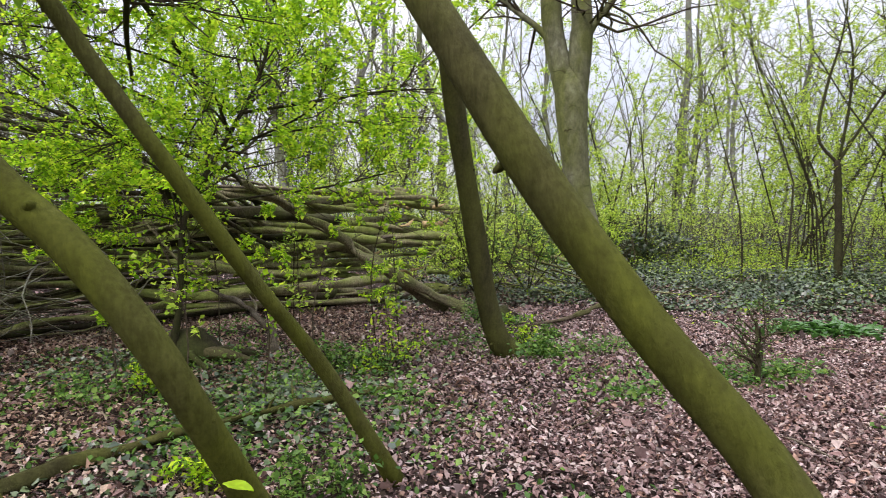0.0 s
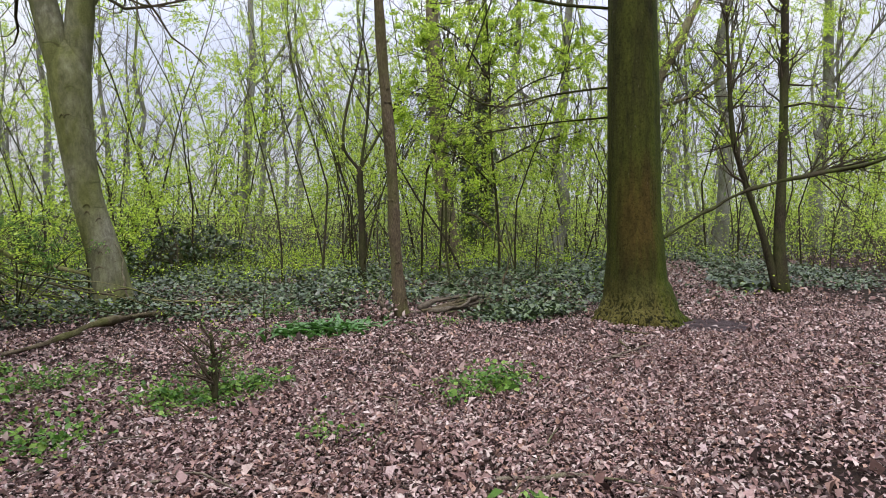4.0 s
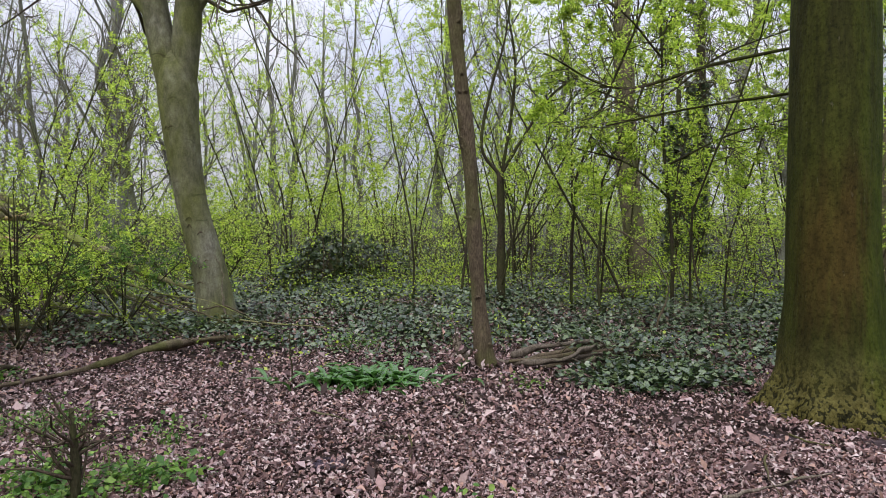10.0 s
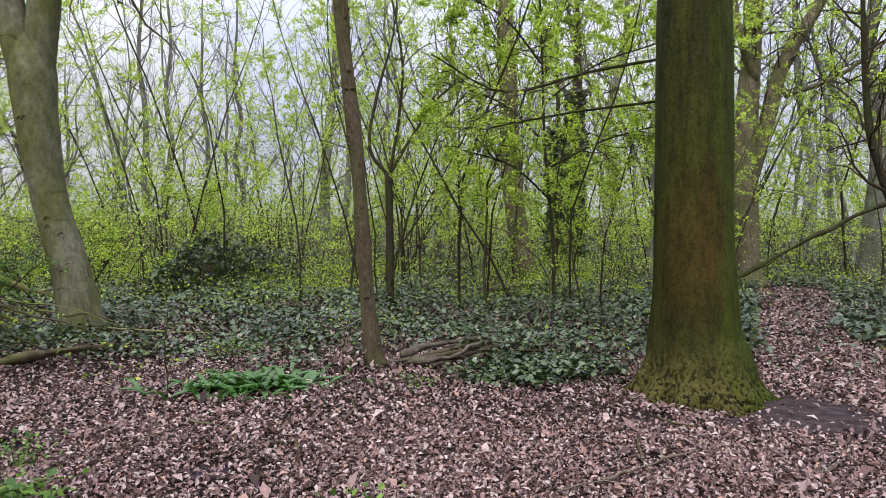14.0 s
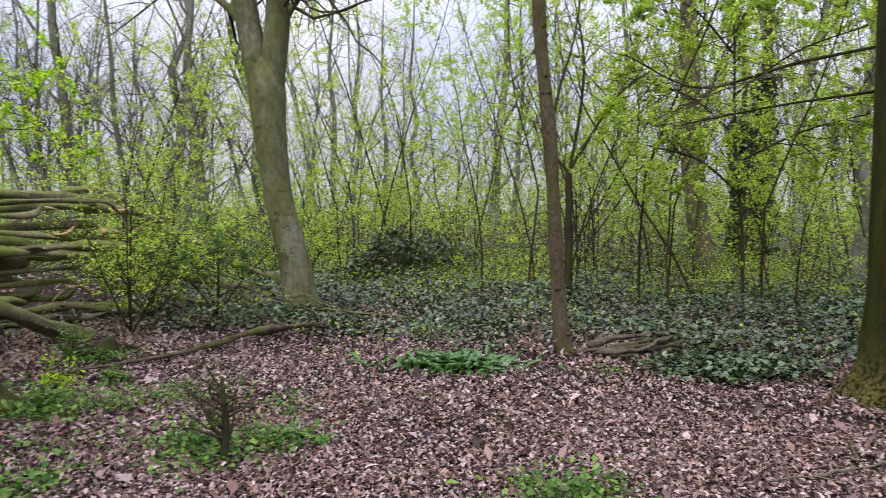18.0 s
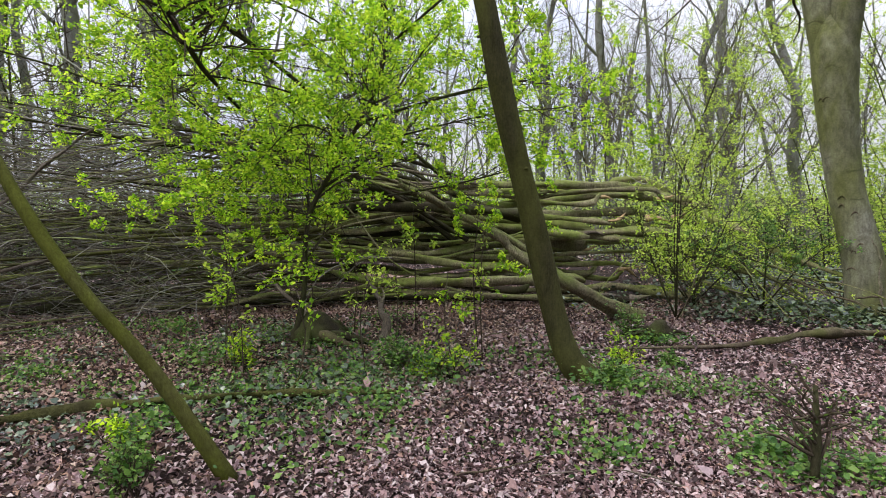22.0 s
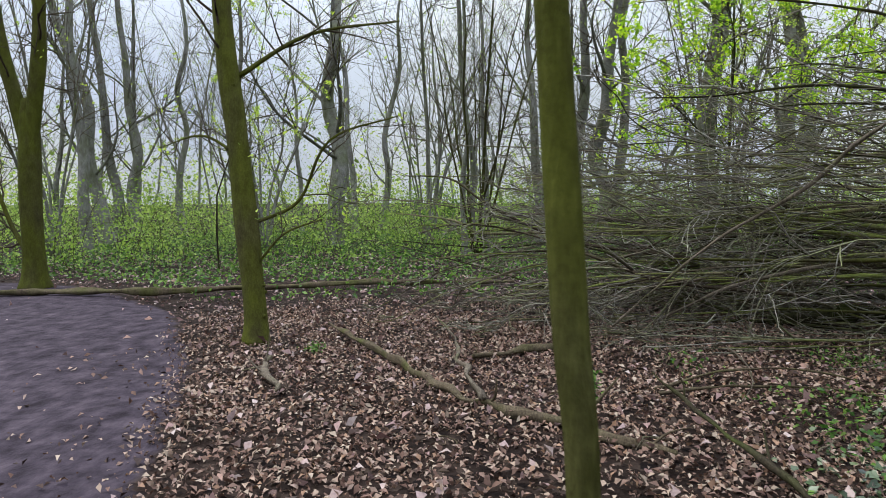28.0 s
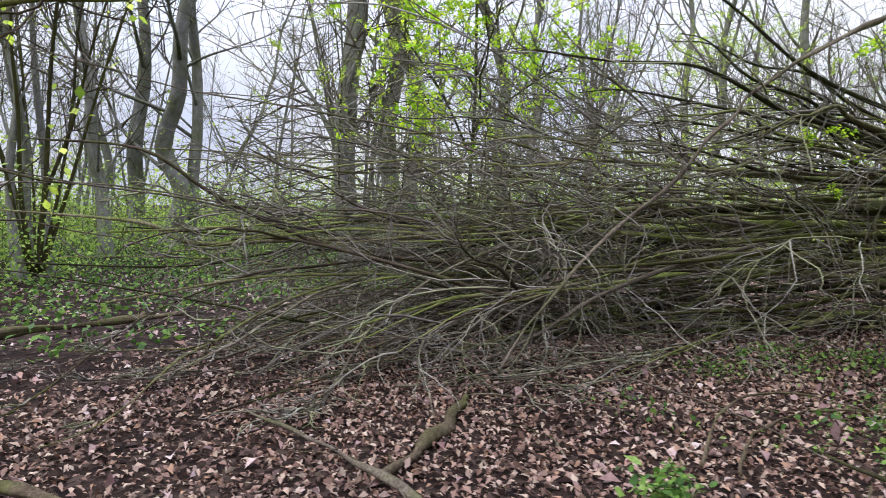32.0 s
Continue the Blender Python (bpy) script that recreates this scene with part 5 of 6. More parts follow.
# thick mossy stems low under the crown
for k in range(5):
    a = np.array([-9.3 + gf.normal(0, 0.3), 6.2 + gf.normal(0, 0.4), 0.45 + 0.2 * k])
    e = np.array([-10.0 + gf.normal(0, 0.35), 0.4 + gf.normal(0, 0.8), 0.3 + 0.18 * k + gf.normal(0, 0.1)])
    m = (a + e) / 2 + gf.normal(0, 0.12, 3) * np.array([1, 1, 0.6]) + np.array([0.25, 0, 0])
    r = gf.uniform(0.024, 0.046)
    v, f = tube(rel([(*a, r), (*(a * 0.6 + m * 0.4 + gf.normal(0, 0.05, 3)), r * 0.95), (*m, r * 0.8), (*(m * 0.45 + e * 0.55 + gf.normal(0, 0.05, 3)), r * 0.5), (*e, 0.008)], F0), 8, 0.16, 0, 300 + k, 5)
    part("stem", mesh_from("stem", v, f, DARKMOSS), fallen)
FRONT_TRAILS = [([(-9.6, 2.6, 1.05, 0.022), (-9.68, 1.8, 0.95, 0.021), (-9.8, 1.05, 0.84, 0.02), (-10.01, 0.35, 0.62, 0.018), (-10.2, -0.1, 0.35, 0.016), (-10.6, -0.5, 0.06, 0.012), (-10.69, -1.3, 0.03, 0.006)], DEADWOOD),
                ([(-11.4, -2.3, 1.15, 0.008), (-11.27, -1.79, 1.13, 0.012), (-10.71, -1.02, 0.89, 0.016), (-10.39, -0.53, 0.71, 0.018), (-10.24, -0.07, 0.61, 0.02), (-10.2, 1.2, 0.5, 0.02)], TWIG)]
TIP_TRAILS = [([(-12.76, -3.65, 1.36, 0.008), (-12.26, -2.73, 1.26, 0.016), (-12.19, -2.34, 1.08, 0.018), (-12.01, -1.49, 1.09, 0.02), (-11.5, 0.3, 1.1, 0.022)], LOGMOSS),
              ([(-12.41, -3.48, 1.91, 0.007), (-12.08, -2.76, 1.85, 0.014), (-11.92, -2.28, 1.52, 0.016), (-11.8, -1.69, 1.21, 0.018), (-11.52, -1.06, 0.98, 0.02), (-11.0, 0.5, 0.8, 0.022)], TWIG)]
for pts, mat in FRONT_TRAILS + TIP_TRAILS:
    v, f = tube(rel(pts, F0), 7, 0.16, 0, 700, 5)
    part("branch", mesh_from("branch", v, f, mat), fallen)
# the long bare bough that rises over the crown
lying("bare_bough", "long bare bough rising out of the fallen crown", [(-9.9, -0.9, 0.2, 0.012), (-9.91, -0.57, 0.51, 0.015), (-9.76, 0.12, 1.15, 0.018), (-9.58, 0.84, 1.63, 0.02), (-9.35, 1.66, 2.42, 0.023), (-9.11, 2.46, 2.91, 0.026), (-8.73, 3.51, 3.43, 0.03), (-8.52, 4.23, 3.71, 0.03), (-8.4, 5.0, 3.9, 0.03)], DEADWOOD, 8, 41, "branch")
# dark bare boughs that hang over the shrub
BOUGHS = [[(-5.19, 1.17, 3.53, 0.035), (-5.72, 1.66, 3.10, 0.028), (-6.16, 2.07, 2.74, 0.021), (-6.55, 2.54, 2.47, 0.014)], [(-6.25, 1.36, 3.64, 0.040), (-6.39, 2.07, 3.34, 0.033), (-6.51, 2.66, 3.09, 0.025), (-6.55, 3.32, 2.68, 0.018)]]
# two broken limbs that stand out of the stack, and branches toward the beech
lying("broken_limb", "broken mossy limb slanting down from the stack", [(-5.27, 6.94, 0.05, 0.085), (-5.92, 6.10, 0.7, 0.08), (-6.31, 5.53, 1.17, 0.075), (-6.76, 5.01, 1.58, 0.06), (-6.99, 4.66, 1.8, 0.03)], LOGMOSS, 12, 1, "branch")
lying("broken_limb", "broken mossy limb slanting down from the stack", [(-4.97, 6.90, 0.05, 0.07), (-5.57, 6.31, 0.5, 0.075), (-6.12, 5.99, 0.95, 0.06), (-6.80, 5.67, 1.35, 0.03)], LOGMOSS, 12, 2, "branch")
TOWARD = [[(-7.41, 10.03, 1.72, 0.07), (-6.9, 9.9, 1.74, 0.065), (-6.43, 9.74, 1.58, 0.07), (-5.9, 9.62, 1.45, 0.055), (-5.43, 9.45, 1.2, 0.058), (-4.9, 9.38, 1.02, 0.045), (-4.43, 9.26, 0.78, 0.045), (-3.42, 9.05, 0.5, 0.03)],
          [(-7.79, 10.12, 1.85, 0.06), (-7.02, 9.93, 1.88, 0.055), (-6.6, 9.88, 1.72, 0.055), (-6.33, 9.85, 1.55, 0.04), (-5.63, 9.75, 1.4, 0.02)],
          [(-6.3, 8.9, 0.75, 0.05), (-5.7, 9.05, 0.72, 0.045), (-5.1, 9.2, 0.5, 0.04), (-4.5, 9.1, 0.45, 0.03), (-3.9, 9.0, 0.2, 0.015)],
          [(-6.1, 8.8, 0.4, 0.04), (-5.4, 8.75, 0.36, 0.036), (-4.7, 8.9, 0.18, 0.028), (-3.9, 8.75, 0.06, 0.012)]]
for k, pts in enumerate(TOWARD):
    ob = thing("fallen_branch", pts[0][:3], "knobbly mossy fallen branch with bare twigs lying toward the beech", "branch", "branches by the beech")
    q = rel(pts, pts[0][:3])
    v, f = tube(q, 10, 0.28, 0, 3 + k, 5)
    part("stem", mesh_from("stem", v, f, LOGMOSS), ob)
    sq = spline(q, 3)
    sq = sq[np.linspace(0, len(sq) - 1, 8).astype(int)]
    crown_of(ob, sq[None, :, :3], sq[None, :, 3], 16, 0.8, BRUSH, gf, 260, 0.045, SPRING, "leaf", 0.1, 2.0, 0)
for k in range(14):
    x, y = -6.0 + 0.25 * k + gf.normal(0, 0.15), 8.9 - 0.04 * k + gf.normal(0, 0.25)
    z0 = (1.3 - 0.08 * k) * gf.uniform(0.5, 1.0)
    a = gf.normal(-0.35, 0.4)
    L = gf.uniform(1.0, 2.2)
    ways = [(x, y, z0, 0.018)] + [(x + math.cos(a) * L * u + gf.normal(0, 0.05), y + math.sin(a) * L * u + gf.normal(0, 0.05), max(0.05, z0 * (1 - 0.75 * u) + gf.normal(0, 0.05)), 0.018 * (1 - 0.75 * u)) for u in (0.3, 0.6, 1.0)]
    lying("dead_branch", "thin dead branch trailing from the fallen tree", ways, (DARK, LOGMOSS, BROWN)[k % 3], 6, k, "branch", "trailing branches")
lying("mossy_log", "dark mossy log on the ground under the crown", [(-11.57, 5.82, 0.16, 0.16), (-11.27, 4.43, 0.14, 0.15), (-11.05, 2.37, 0.13, 0.12), (-10.94, 1.11, 0.1, 0.06)], DARK, 14, 5)

# shrub that overhangs the stack from its own stump
LOW_LIMBS = [[(-6.41, 3.80, 1.1, 0.022), (-6.88, 3.35, 1.7, 0.018), (-7.30, 2.75, 2.3, 0.02), (-7.64, 2.08, 2.9, 0.01)],
             [(-6.16, 3.85, 1.7, 0.03), (-6.60, 4.46, 2.3, 0.024), (-6.81, 5.16, 2.9, 0.012)],
             [(-5.91, 3.90, 2.2, 0.02), (-6.39, 3.14, 2.6, 0.016), (-6.82, 2.35, 2.8, 0.016), (-7.00, 1.57, 2.7, 0.008)],
             [(-5.81, 3.95, 2.4, 0.028), (-5.22, 4.26, 2.6, 0.02), (-4.71, 4.77, 2.7, 0.01)],
             [(-6.21, 3.85, 1.5, 0.022), (-5.81, 4.46, 1.7, 0.018), (-5.31, 5.18, 1.9, 0.008)],
             [(-6.50, 3.75, 0.9, 0.02), (-6.98, 3.65, 1.3, 0.016), (-7.51, 3.35, 1.5, 0.008)],
             [(-5.71, 3.95, 2.8, 0.018), (-6.10, 3.14, 3.3, 0.014), (-6.53, 2.14, 3.6, 0.014), (-6.95, 1.18, 3.6, 0.007)]]
HANGING = [[(-6.55, 3.6, 2.0, 0.02), (-6.9, 3.0, 2.1, 0.015), (-7.1, 2.4, 1.8, 0.007)], [(-6.5, 3.7, 2.2, 0.02), (-6.2, 3.0, 2.3, 0.014), (-6.1, 2.5, 1.9, 0.007)], [(-6.4, 3.85, 2.5, 0.02), (-6.0, 3.6, 2.7, 0.014), (-5.6, 3.4, 2.3, 0.007)], [(-6.4, 3.85, 2.4, 0.02), (-6.9, 3.8, 2.5, 0.014), (-7.4, 3.5, 2.0, 0.007)]]
HIGH_LIMBS = [[(-5.66, 3.95, 3.2, 0.024), (-5.12, 4.36, 3.7, 0.018), (-4.61, 5.08, 4.0, 0.008)],
              [(-6.01, 3.90, 2.0, 0.022), (-5.51, 3.44, 2.3, 0.016), (-5.11, 3.04, 2.6, 0.008)],
              [(-6.41, 3.80, 1.2, 0.016), (-7.2, 3.5, 1.9, 0.012), (-8.3, 3.2, 2.3, 0.008)],
              [(-6.16, 3.85, 1.8, 0.016), (-7.1, 4.1, 2.4, 0.012), (-8.0, 4.4, 2.9, 0.008)],
              [(-5.9, 3.95, 2.3, 0.017), (-6.5, 4.7, 3.1, 0.012), (-7.2, 5.3, 3.7, 0.008)],
              [(-5.9, 3.9, 2.1, 0.02), (-5.4, 4.6, 2.4, 0.014), (-4.9, 5.4, 2.5, 0.007)],
              [(-5.61, 3.95, 3.5, 0.02), (-6.2, 3.5, 4.2, 0.014), (-7.0, 3.1, 4.6, 0.007)],
              [(-5.61, 3.95, 3.4, 0.02), (-5.6, 3.2, 4.0, 0.014), (-5.9, 2.2, 4.3, 0.007)]]
SHRUB_STEM = [(-6.85, 3.17, 0, 0.05), (-6.77, 3.27, 0.6, 0.028), (-6.76, 3.30, 1.13, 0.026), (-6.71, 3.37, 1.5, 0.026), (-6.59, 3.54, 1.87, 0.024), (-6.47, 3.72, 2.23, 0.022), (-6.29, 3.98, 2.83, 0.018), (-6.18, 4.13, 3.6, 0.01)]


def anchored(limb, stem, thin):
    """A limb that leaves the stem where the stem stands at the limb's height, thinner."""
    sp = spline(stem, 8)
    x, y = np.interp(limb[0][2], sp[:, 2], sp[:, 0]), np.interp(limb[0][2], sp[:, 2], sp[:, 1])
    return [(float(x), float(y), limb[0][2], limb[0][3] * thin)] + [(a, b, c, r * thin) for a, b, c, r in limb[1:]]


tree("hawthorn_shrub", "crooked shrub in bright fresh leaf over the fallen stems", SHRUB_STEM, DARK,
     limbs=[anchored(q, SHRUB_STEM, 0.6) for q in LOW_LIMBS + HANGING + HIGH_LIMBS] + [BOUGHS[0][::-1], BOUGHS[1][::-1]],
     seed=61, sides=10, twigs=430, twig_len=1.4, leaves=86000, leaf_size=0.042, leaf_mat=BRIGHT, category="shrub", second=3.5, third=1.2, own=True, twig_mat=TWIG, twig_from=0.3)
tree("leafy_sapling", "young tree in bright leaf behind the fallen crown", [(-12.6, 1.2, 0, 0.03), (-12.6, 1.2, 1.5, 0.026), (-12.5, 1.2, 3.0, 0.02), (-12.5, 1.2, 6.0, 0.008)], DARK,
     limbs=[[(-12.55, 1.2, 2.0, 0.016), (-12.3, 0.5, 2.7, 0.012), (-12.0, -0.3, 3.2, 0.006)], [(-12.5, 1.2, 2.4, 0.016), (-12.3, 2.0, 3.0, 0.012), (-12.2, 2.8, 3.4, 0.006)],
            [(-12.5, 1.2, 3.0, 0.015), (-11.9, 1.0, 3.6, 0.01), (-11.4, 0.7, 4.0, 0.005)]],
     seed=62, sides=8, twigs=120, twig_len=1.2, leaves=9000, leaf_size=0.055, leaf_mat=BRIGHT, category="sapling", twig_from=0.35, twig_mat=DARK, own=True)


tree("young_bush", "young leafy bush in front of the fallen stems", [(-4.75, 7.3, 0, 0.02), (-4.75, 7.32, 0.7, 0.015), (-4.7, 7.3, 1.6, 0.008)], DARK,
     limbs=[[(-4.75, 7.3, 0.05, 0.014), (-5.0, 7.2, 0.7, 0.011), (-5.2, 7.1, 1.4, 0.006)], [(-4.73, 7.3, 0.05, 0.014), (-4.45, 7.4, 0.6, 0.011), (-4.2, 7.5, 1.3, 0.006)],
            [(-4.75, 7.3, 0.05, 0.012), (-4.6, 7.05, 0.7, 0.01), (-4.5, 6.9, 1.7, 0.005)], [(-4.75, 7.3, 0.05, 0.012), (-4.9, 7.5, 0.9, 0.01), (-4.95, 7.6, 2.0, 0.005)]],
     seed=63, sides=6, twigs=80, twig_len=0.75, leaves=1500, leaf_size=0.04, leaf_mat=SPRING, category="bush", own=True, twig_mat=DARK)
for k, (x, y, h) in enumerate(((-5.1, 8.3, 1.0), (-4.35, 8.75, 1.15), (-5.6, 9.2, 1.3))):
    tree("young_bush", "leafy bush among the broken limbs", [(x, y, 0, 0.016), (x + 0.03, y, h * 0.5, 0.012), (x, y + 0.04, h, 0.006)], DARK,
         limbs=[[(x, y, 0.04, 0.012), (x + 0.4 * math.cos(u + k), y + 0.4 * math.sin(u + k), h * 0.5, 0.009), (x + 0.75 * math.cos(u + k), y + 0.75 * math.sin(u + k), h * 0.8, 0.005)] for u in (0.3, 1.6, 2.9, 4.2, 5.4)],
         seed=160 + k, sides=6, twigs=80, twig_len=0.5, leaves=3000, leaf_size=0.04, leaf_mat=LOWLEAF if k % 2 else SPRING, category="bush", group="bushes by the stack", own=True, twig_mat=DARK)
tree("young_bush", "low leafy bush by the beech", [(-3.6, 9.4, 0, 0.018), (-3.6, 9.4, 0.6, 0.013), (-3.65, 9.4, 1.3, 0.007)], DARK,
     limbs=[[(-3.6, 9.4, 0.05, 0.012), (-4.0, 9.3, 0.6, 0.01), (-4.4, 9.3, 1.2, 0.005)], [(-3.6, 9.4, 0.05, 0.012), (-3.2, 9.6, 0.7, 0.01), (-2.9, 9.8, 1.3, 0.005)]],
     seed=64, sides=6, twigs=70, twig_len=0.7, leaves=3200, leaf_size=0.045, leaf_mat=SPRING, category="bush", own=True, twig_mat=DARK)


def seedling(x, y, h, w, seed):
    g = np.random.default_rng(seed)
    root = thing("woodland_seedling", (x, y, float(gz(x, y)) - 0.01), "low clump of young shoots with fresh green leaves", "seedling", "young shoots")
    n = 9
    c = sprout(g.normal(0, 0.04, (n, 3)) * np.array([1, 1, 0]), np.stack([g.normal(0, w / h * 0.6, n), g.normal(0, w / h * 0.6, n), np.ones(n)], -1), h * g.uniform(0.35, 0.75, n), 6, 0.13, 0.02, g)
    r = np.linspace(0.006, 0.002, 7)[None].repeat(n, 0)
    v, f = sticks(c, r, 4)
    tagged(part("stalk", mesh_from("stalk", v, f, TWIG), root), kind="stuff")
    crown_of(root, c, r, 60, h * 0.35, TWIG, g, 330, 0.038, LOWLEAF if seed % 3 else BRIGHT, "leaf", 0.05, 1.5, 0, fine=False)


for k, row in enumerate(((-4.91, 3.71, 0.62, 0.50), (-4.64, 6.17, 0.60, 0.45), (-3.58, 4.52, 0.40, 0.45), (-6.40, 2.37, 0.45, 0.30), (-4.29, 0.99, 0.40, 0.18), (-5.29, 3.50, 0.50, 0.40), (-3.89, 4.95, 0.50, 0.50), (-4.06, 0.92, 0.45, 0.2), (-5.11, -0.19, 0.42, 0.30), (-4.86, 1.05, 0.30, 0.14), (-3.60, 5.34, 0.30, 0.30))):
    seedling(*row, 900 + k)


def broad_shoot(x, y, h, seed):
    """A young shoot that carries broad leaves in pairs up its stem."""
    g = np.random.default_rng(seed)
    root = thing("broad_leaved_shoot", (x, y, float(gz(x, y)) - 0.01), "young shoot with broad pale green leaves beside the leaning stems", "shoot", "broad-leaved shoots")
    p = [(0, 0, 0, 0.008), (g.normal(0, 0.03), g.normal(0, 0.03), h * 0.5, 0.006), (g.normal(0, 0.05), g.normal(0, 0.05), h, 0.003)]
    v, f = tube(p, 6, 0.1, 0, seed, 4)
    part("stem", mesh_from("stem", v, f, TWIG), root)
    for k in range(15):
        u = 0.3 + 0.7 * k / 14
        a, L = k * 2.2 + g.normal(0, 0.3), g.uniform(0.07, 0.11) * (1.15 - 0.4 * u)
        d, w = np.array([math.cos(a), math.sin(a), 0.15]), np.array([-math.sin(a), math.cos(a), 0.0])
        o = np.array([p[1][0] * min(1, 2 * u), p[1][1] * min(1, 2 * u), h * u])
        rows = []
        for q, ww in ((0.12, 0.02), (0.4, 0.26), (0.65, 0.28), (0.88, 0.14), (1.0, 0.01)):
            c = o + d * L * (q + 0.25) - np.array([0, 0, 0.3 * L * q * q])
            rows += [c - w * L * ww + np.array([0, 0, 0.05 * L]), c, c + w * L * ww + np.array([0, 0, 0.05 * L])]
        part("leaf", mesh_from("leaf", rows, [[r * 3 + e, r * 3 + e + 1, r * 3 + e + 4, r * 3 + e + 3] for r in range(4) for e in (0, 1)], BRIGHT), root)


for k, row in enumerate(((-3.66, -0.45, 0.80), (-3.75, -0.38, 0.62), (-3.58, -0.38, 0.55))):
    broad_shoot(*row, 940 + k)


gs = np.random.default_rng(66)
for k in range(12):
    x, y = gs.uniform(-7.6, -4.6), gs.uniform(2.0, 4.6)
    h = gs.uniform(0.8, 1.7)
    tree("leafy_shoot", "slender young shoot with a few fresh leaves", [(x, y, 0, 0.007), (x + gs.normal(0, 0.06), y + gs.normal(0, 0.06), h * 0.5, 0.006), (x + gs.normal(0, 0.12), y + gs.normal(0, 0.12), h, 0.003)], TWIG,
         seed=200 + k, sides=5, twigs=9, twig_len=0.3, leaves=110, leaf_size=0.05, leaf_mat=SPRING if k % 2 else BRIGHT, category="shoot", group="leafy shoots", twig_from=0.2, second=1.5, third=0, n=3)


def stump(at, r, h, label, seed):
    g = np.random.default_rng(seed)
    root = thing("tree_stump", (at[0], at[1], float(gz(*at))), label, "stump")
    v, f = tube([(0, 0, -0.05, r), (0.01, 0, h * 0.3, r * 0.8), (0.03, 0, h * 0.6, r * 0.6), (0.05, 0.02, h * 0.8, r * 0.15)], 12, 0.3, 4, seed, 3)
    part("body", mesh_from("body", v, f, DARK), root)
    for k in range(9):
        a = g.uniform(0, 6.28)
        out, top = r * g.uniform(1.6, 3.2), h * g.uniform(0.15, 0.4)
        v, f = tube([(0, 0, h * 0.2, r * 0.22), (math.cos(a) * out * 0.35, math.sin(a) * out * 0.35, top, r * 0.2), (math.cos(a + 0.3) * out * 0.75, math.sin(a + 0.3) * out * 0.75, top * 0.6, r * 0.15), (math.cos(a + 0.5) * out, math.sin(a + 0.5) * out, -0.02, r * 0.06)], 6, 0.25, 0, k, 3)
        part("root", mesh_from("root", v, f, DARK if k % 4 else BROWN), root)
    return root


stump((-6.75, 3.42), 0.24, 0.42, "dark rotten stump with roots beside the shrub", 1)
stump((-4.31, 6.22), 0.14, 0.25, "low dark stump among fresh shoots", 2)
lying("dead_branch", "dead pale branch leaning out of the stump", [(-6.21, 3.90, 0.0, 0.05), (-6.31, 4.00, 0.25, 0.05), (-6.70, 4.15, 0.45, 0.035), (-7.27, 4.36, 0.6, 0.02)], DEADWOOD, 10, 1, "branch")
lying("dead_branch", "dead pale branch leaning out of the stump", [(-6.88, 3.45, 0.15, 0.03), (-7.25, 3.35, 0.45, 0.026), (-7.67, 3.16, 0.7, 0.014)], DEADWOOD, 8, 2, "branch")

# ---------------------------------------------------------------- logs and sticks on the ground
lying("ground_log", "thin dark log lying in ivy and litter", [(-6.05, -0.35, 0.04, 0.030), (-5.92, 0.05, 0.05, 0.036), (-5.72, 0.95, 0.07, 0.040), (-5.34, 1.68, 0.08, 0.038), (-4.92, 2.46, 0.06, 0.032), (-4.55, 2.95, 0.04, 0.018)], DARKMOSS, 10, 11)
lying("ground_branch", "curved mossy branch lying on the litter", [(-4.81, 4.77, 0.03, 0.012), (-4.16, 5.55, 0.04, 0.018), (-3.49, 6.44, 0.06, 0.026), (-3.09, 7.17, 0.12, 0.04), (-2.60, 7.92, 0.08, 0.042), (-2.18, 8.10, 0.03, 0.025)], BROWN, 10, 12, "branch")
lying("ground_log", "mossy log with a forked end lying on the litter", [(-10.73, -4.16, 0.05, 0.024), (-9.62, -3.47, 0.05, 0.032), (-8.62, -2.85, 0.05, 0.04), (-7.90, -2.37, 0.05, 0.045), (-7.37, -1.65, 0.05, 0.04), (-6.96, -1.04, 0.03, 0.02)], BROWN, 12, 13)
lying("ground_branch", "bare grey branch lying across the log", [(-7.74, -2.24, 0.1, 0.03), (-8.13, -2.36, 0.16, 0.03), (-8.72, -2.46, 0.14, 0.024), (-9.41, -2.55, 0.18, 0.014), (-10.01, -2.78, 0.28, 0.007)], DEADWOOD, 8, 14, "branch")
lying("path_log", "long slim trunk lying across the path", [(-12.50, -13.11, 0.08, 0.058), (-12.91, -10.42, 0.08, 0.058), (-13.13, -7.65, 0.08, 0.056), (-13.77, -5.47, 0.11, 0.054), (-14.3, -3.80, 0.1, 0.05), (-14.4, -1.77, 0.1, 0.04)], BROWN, 12, 15)
lying("ground_log", "short piece of rotten log in the litter", [(-9.26, -2.35, 0.03, 0.026), (-9.51, -1.81, 0.04, 0.038), (-9.80, -1.34, 0.05, 0.036), (-9.90, -1.22, 0.09, 0.02)], BROWN, 10, 16)
lying("stick", "thin stick arching over the litter", [(-8.34, -0.85, 0.01, 0.012), (-8.55, -0.26, 0.1, 0.012), (-8.62, 0.27, 0.12, 0.011), (-8.43, 0.65, 0.1, 0.009), (-8.08, 0.92, 0.02, 0.006)], BROWN, 6, 17, "stick")
lying("stick", "dark stick leaning out of the litter", [(-6.06, -0.48, 0.02, 0.024), (-6.66, -0.67, 0.1, 0.022), (-7.24, -0.88, 0.2, 0.018), (-7.68, -1.04, 0.33, 0.008)], DARK, 8, 18, "stick")
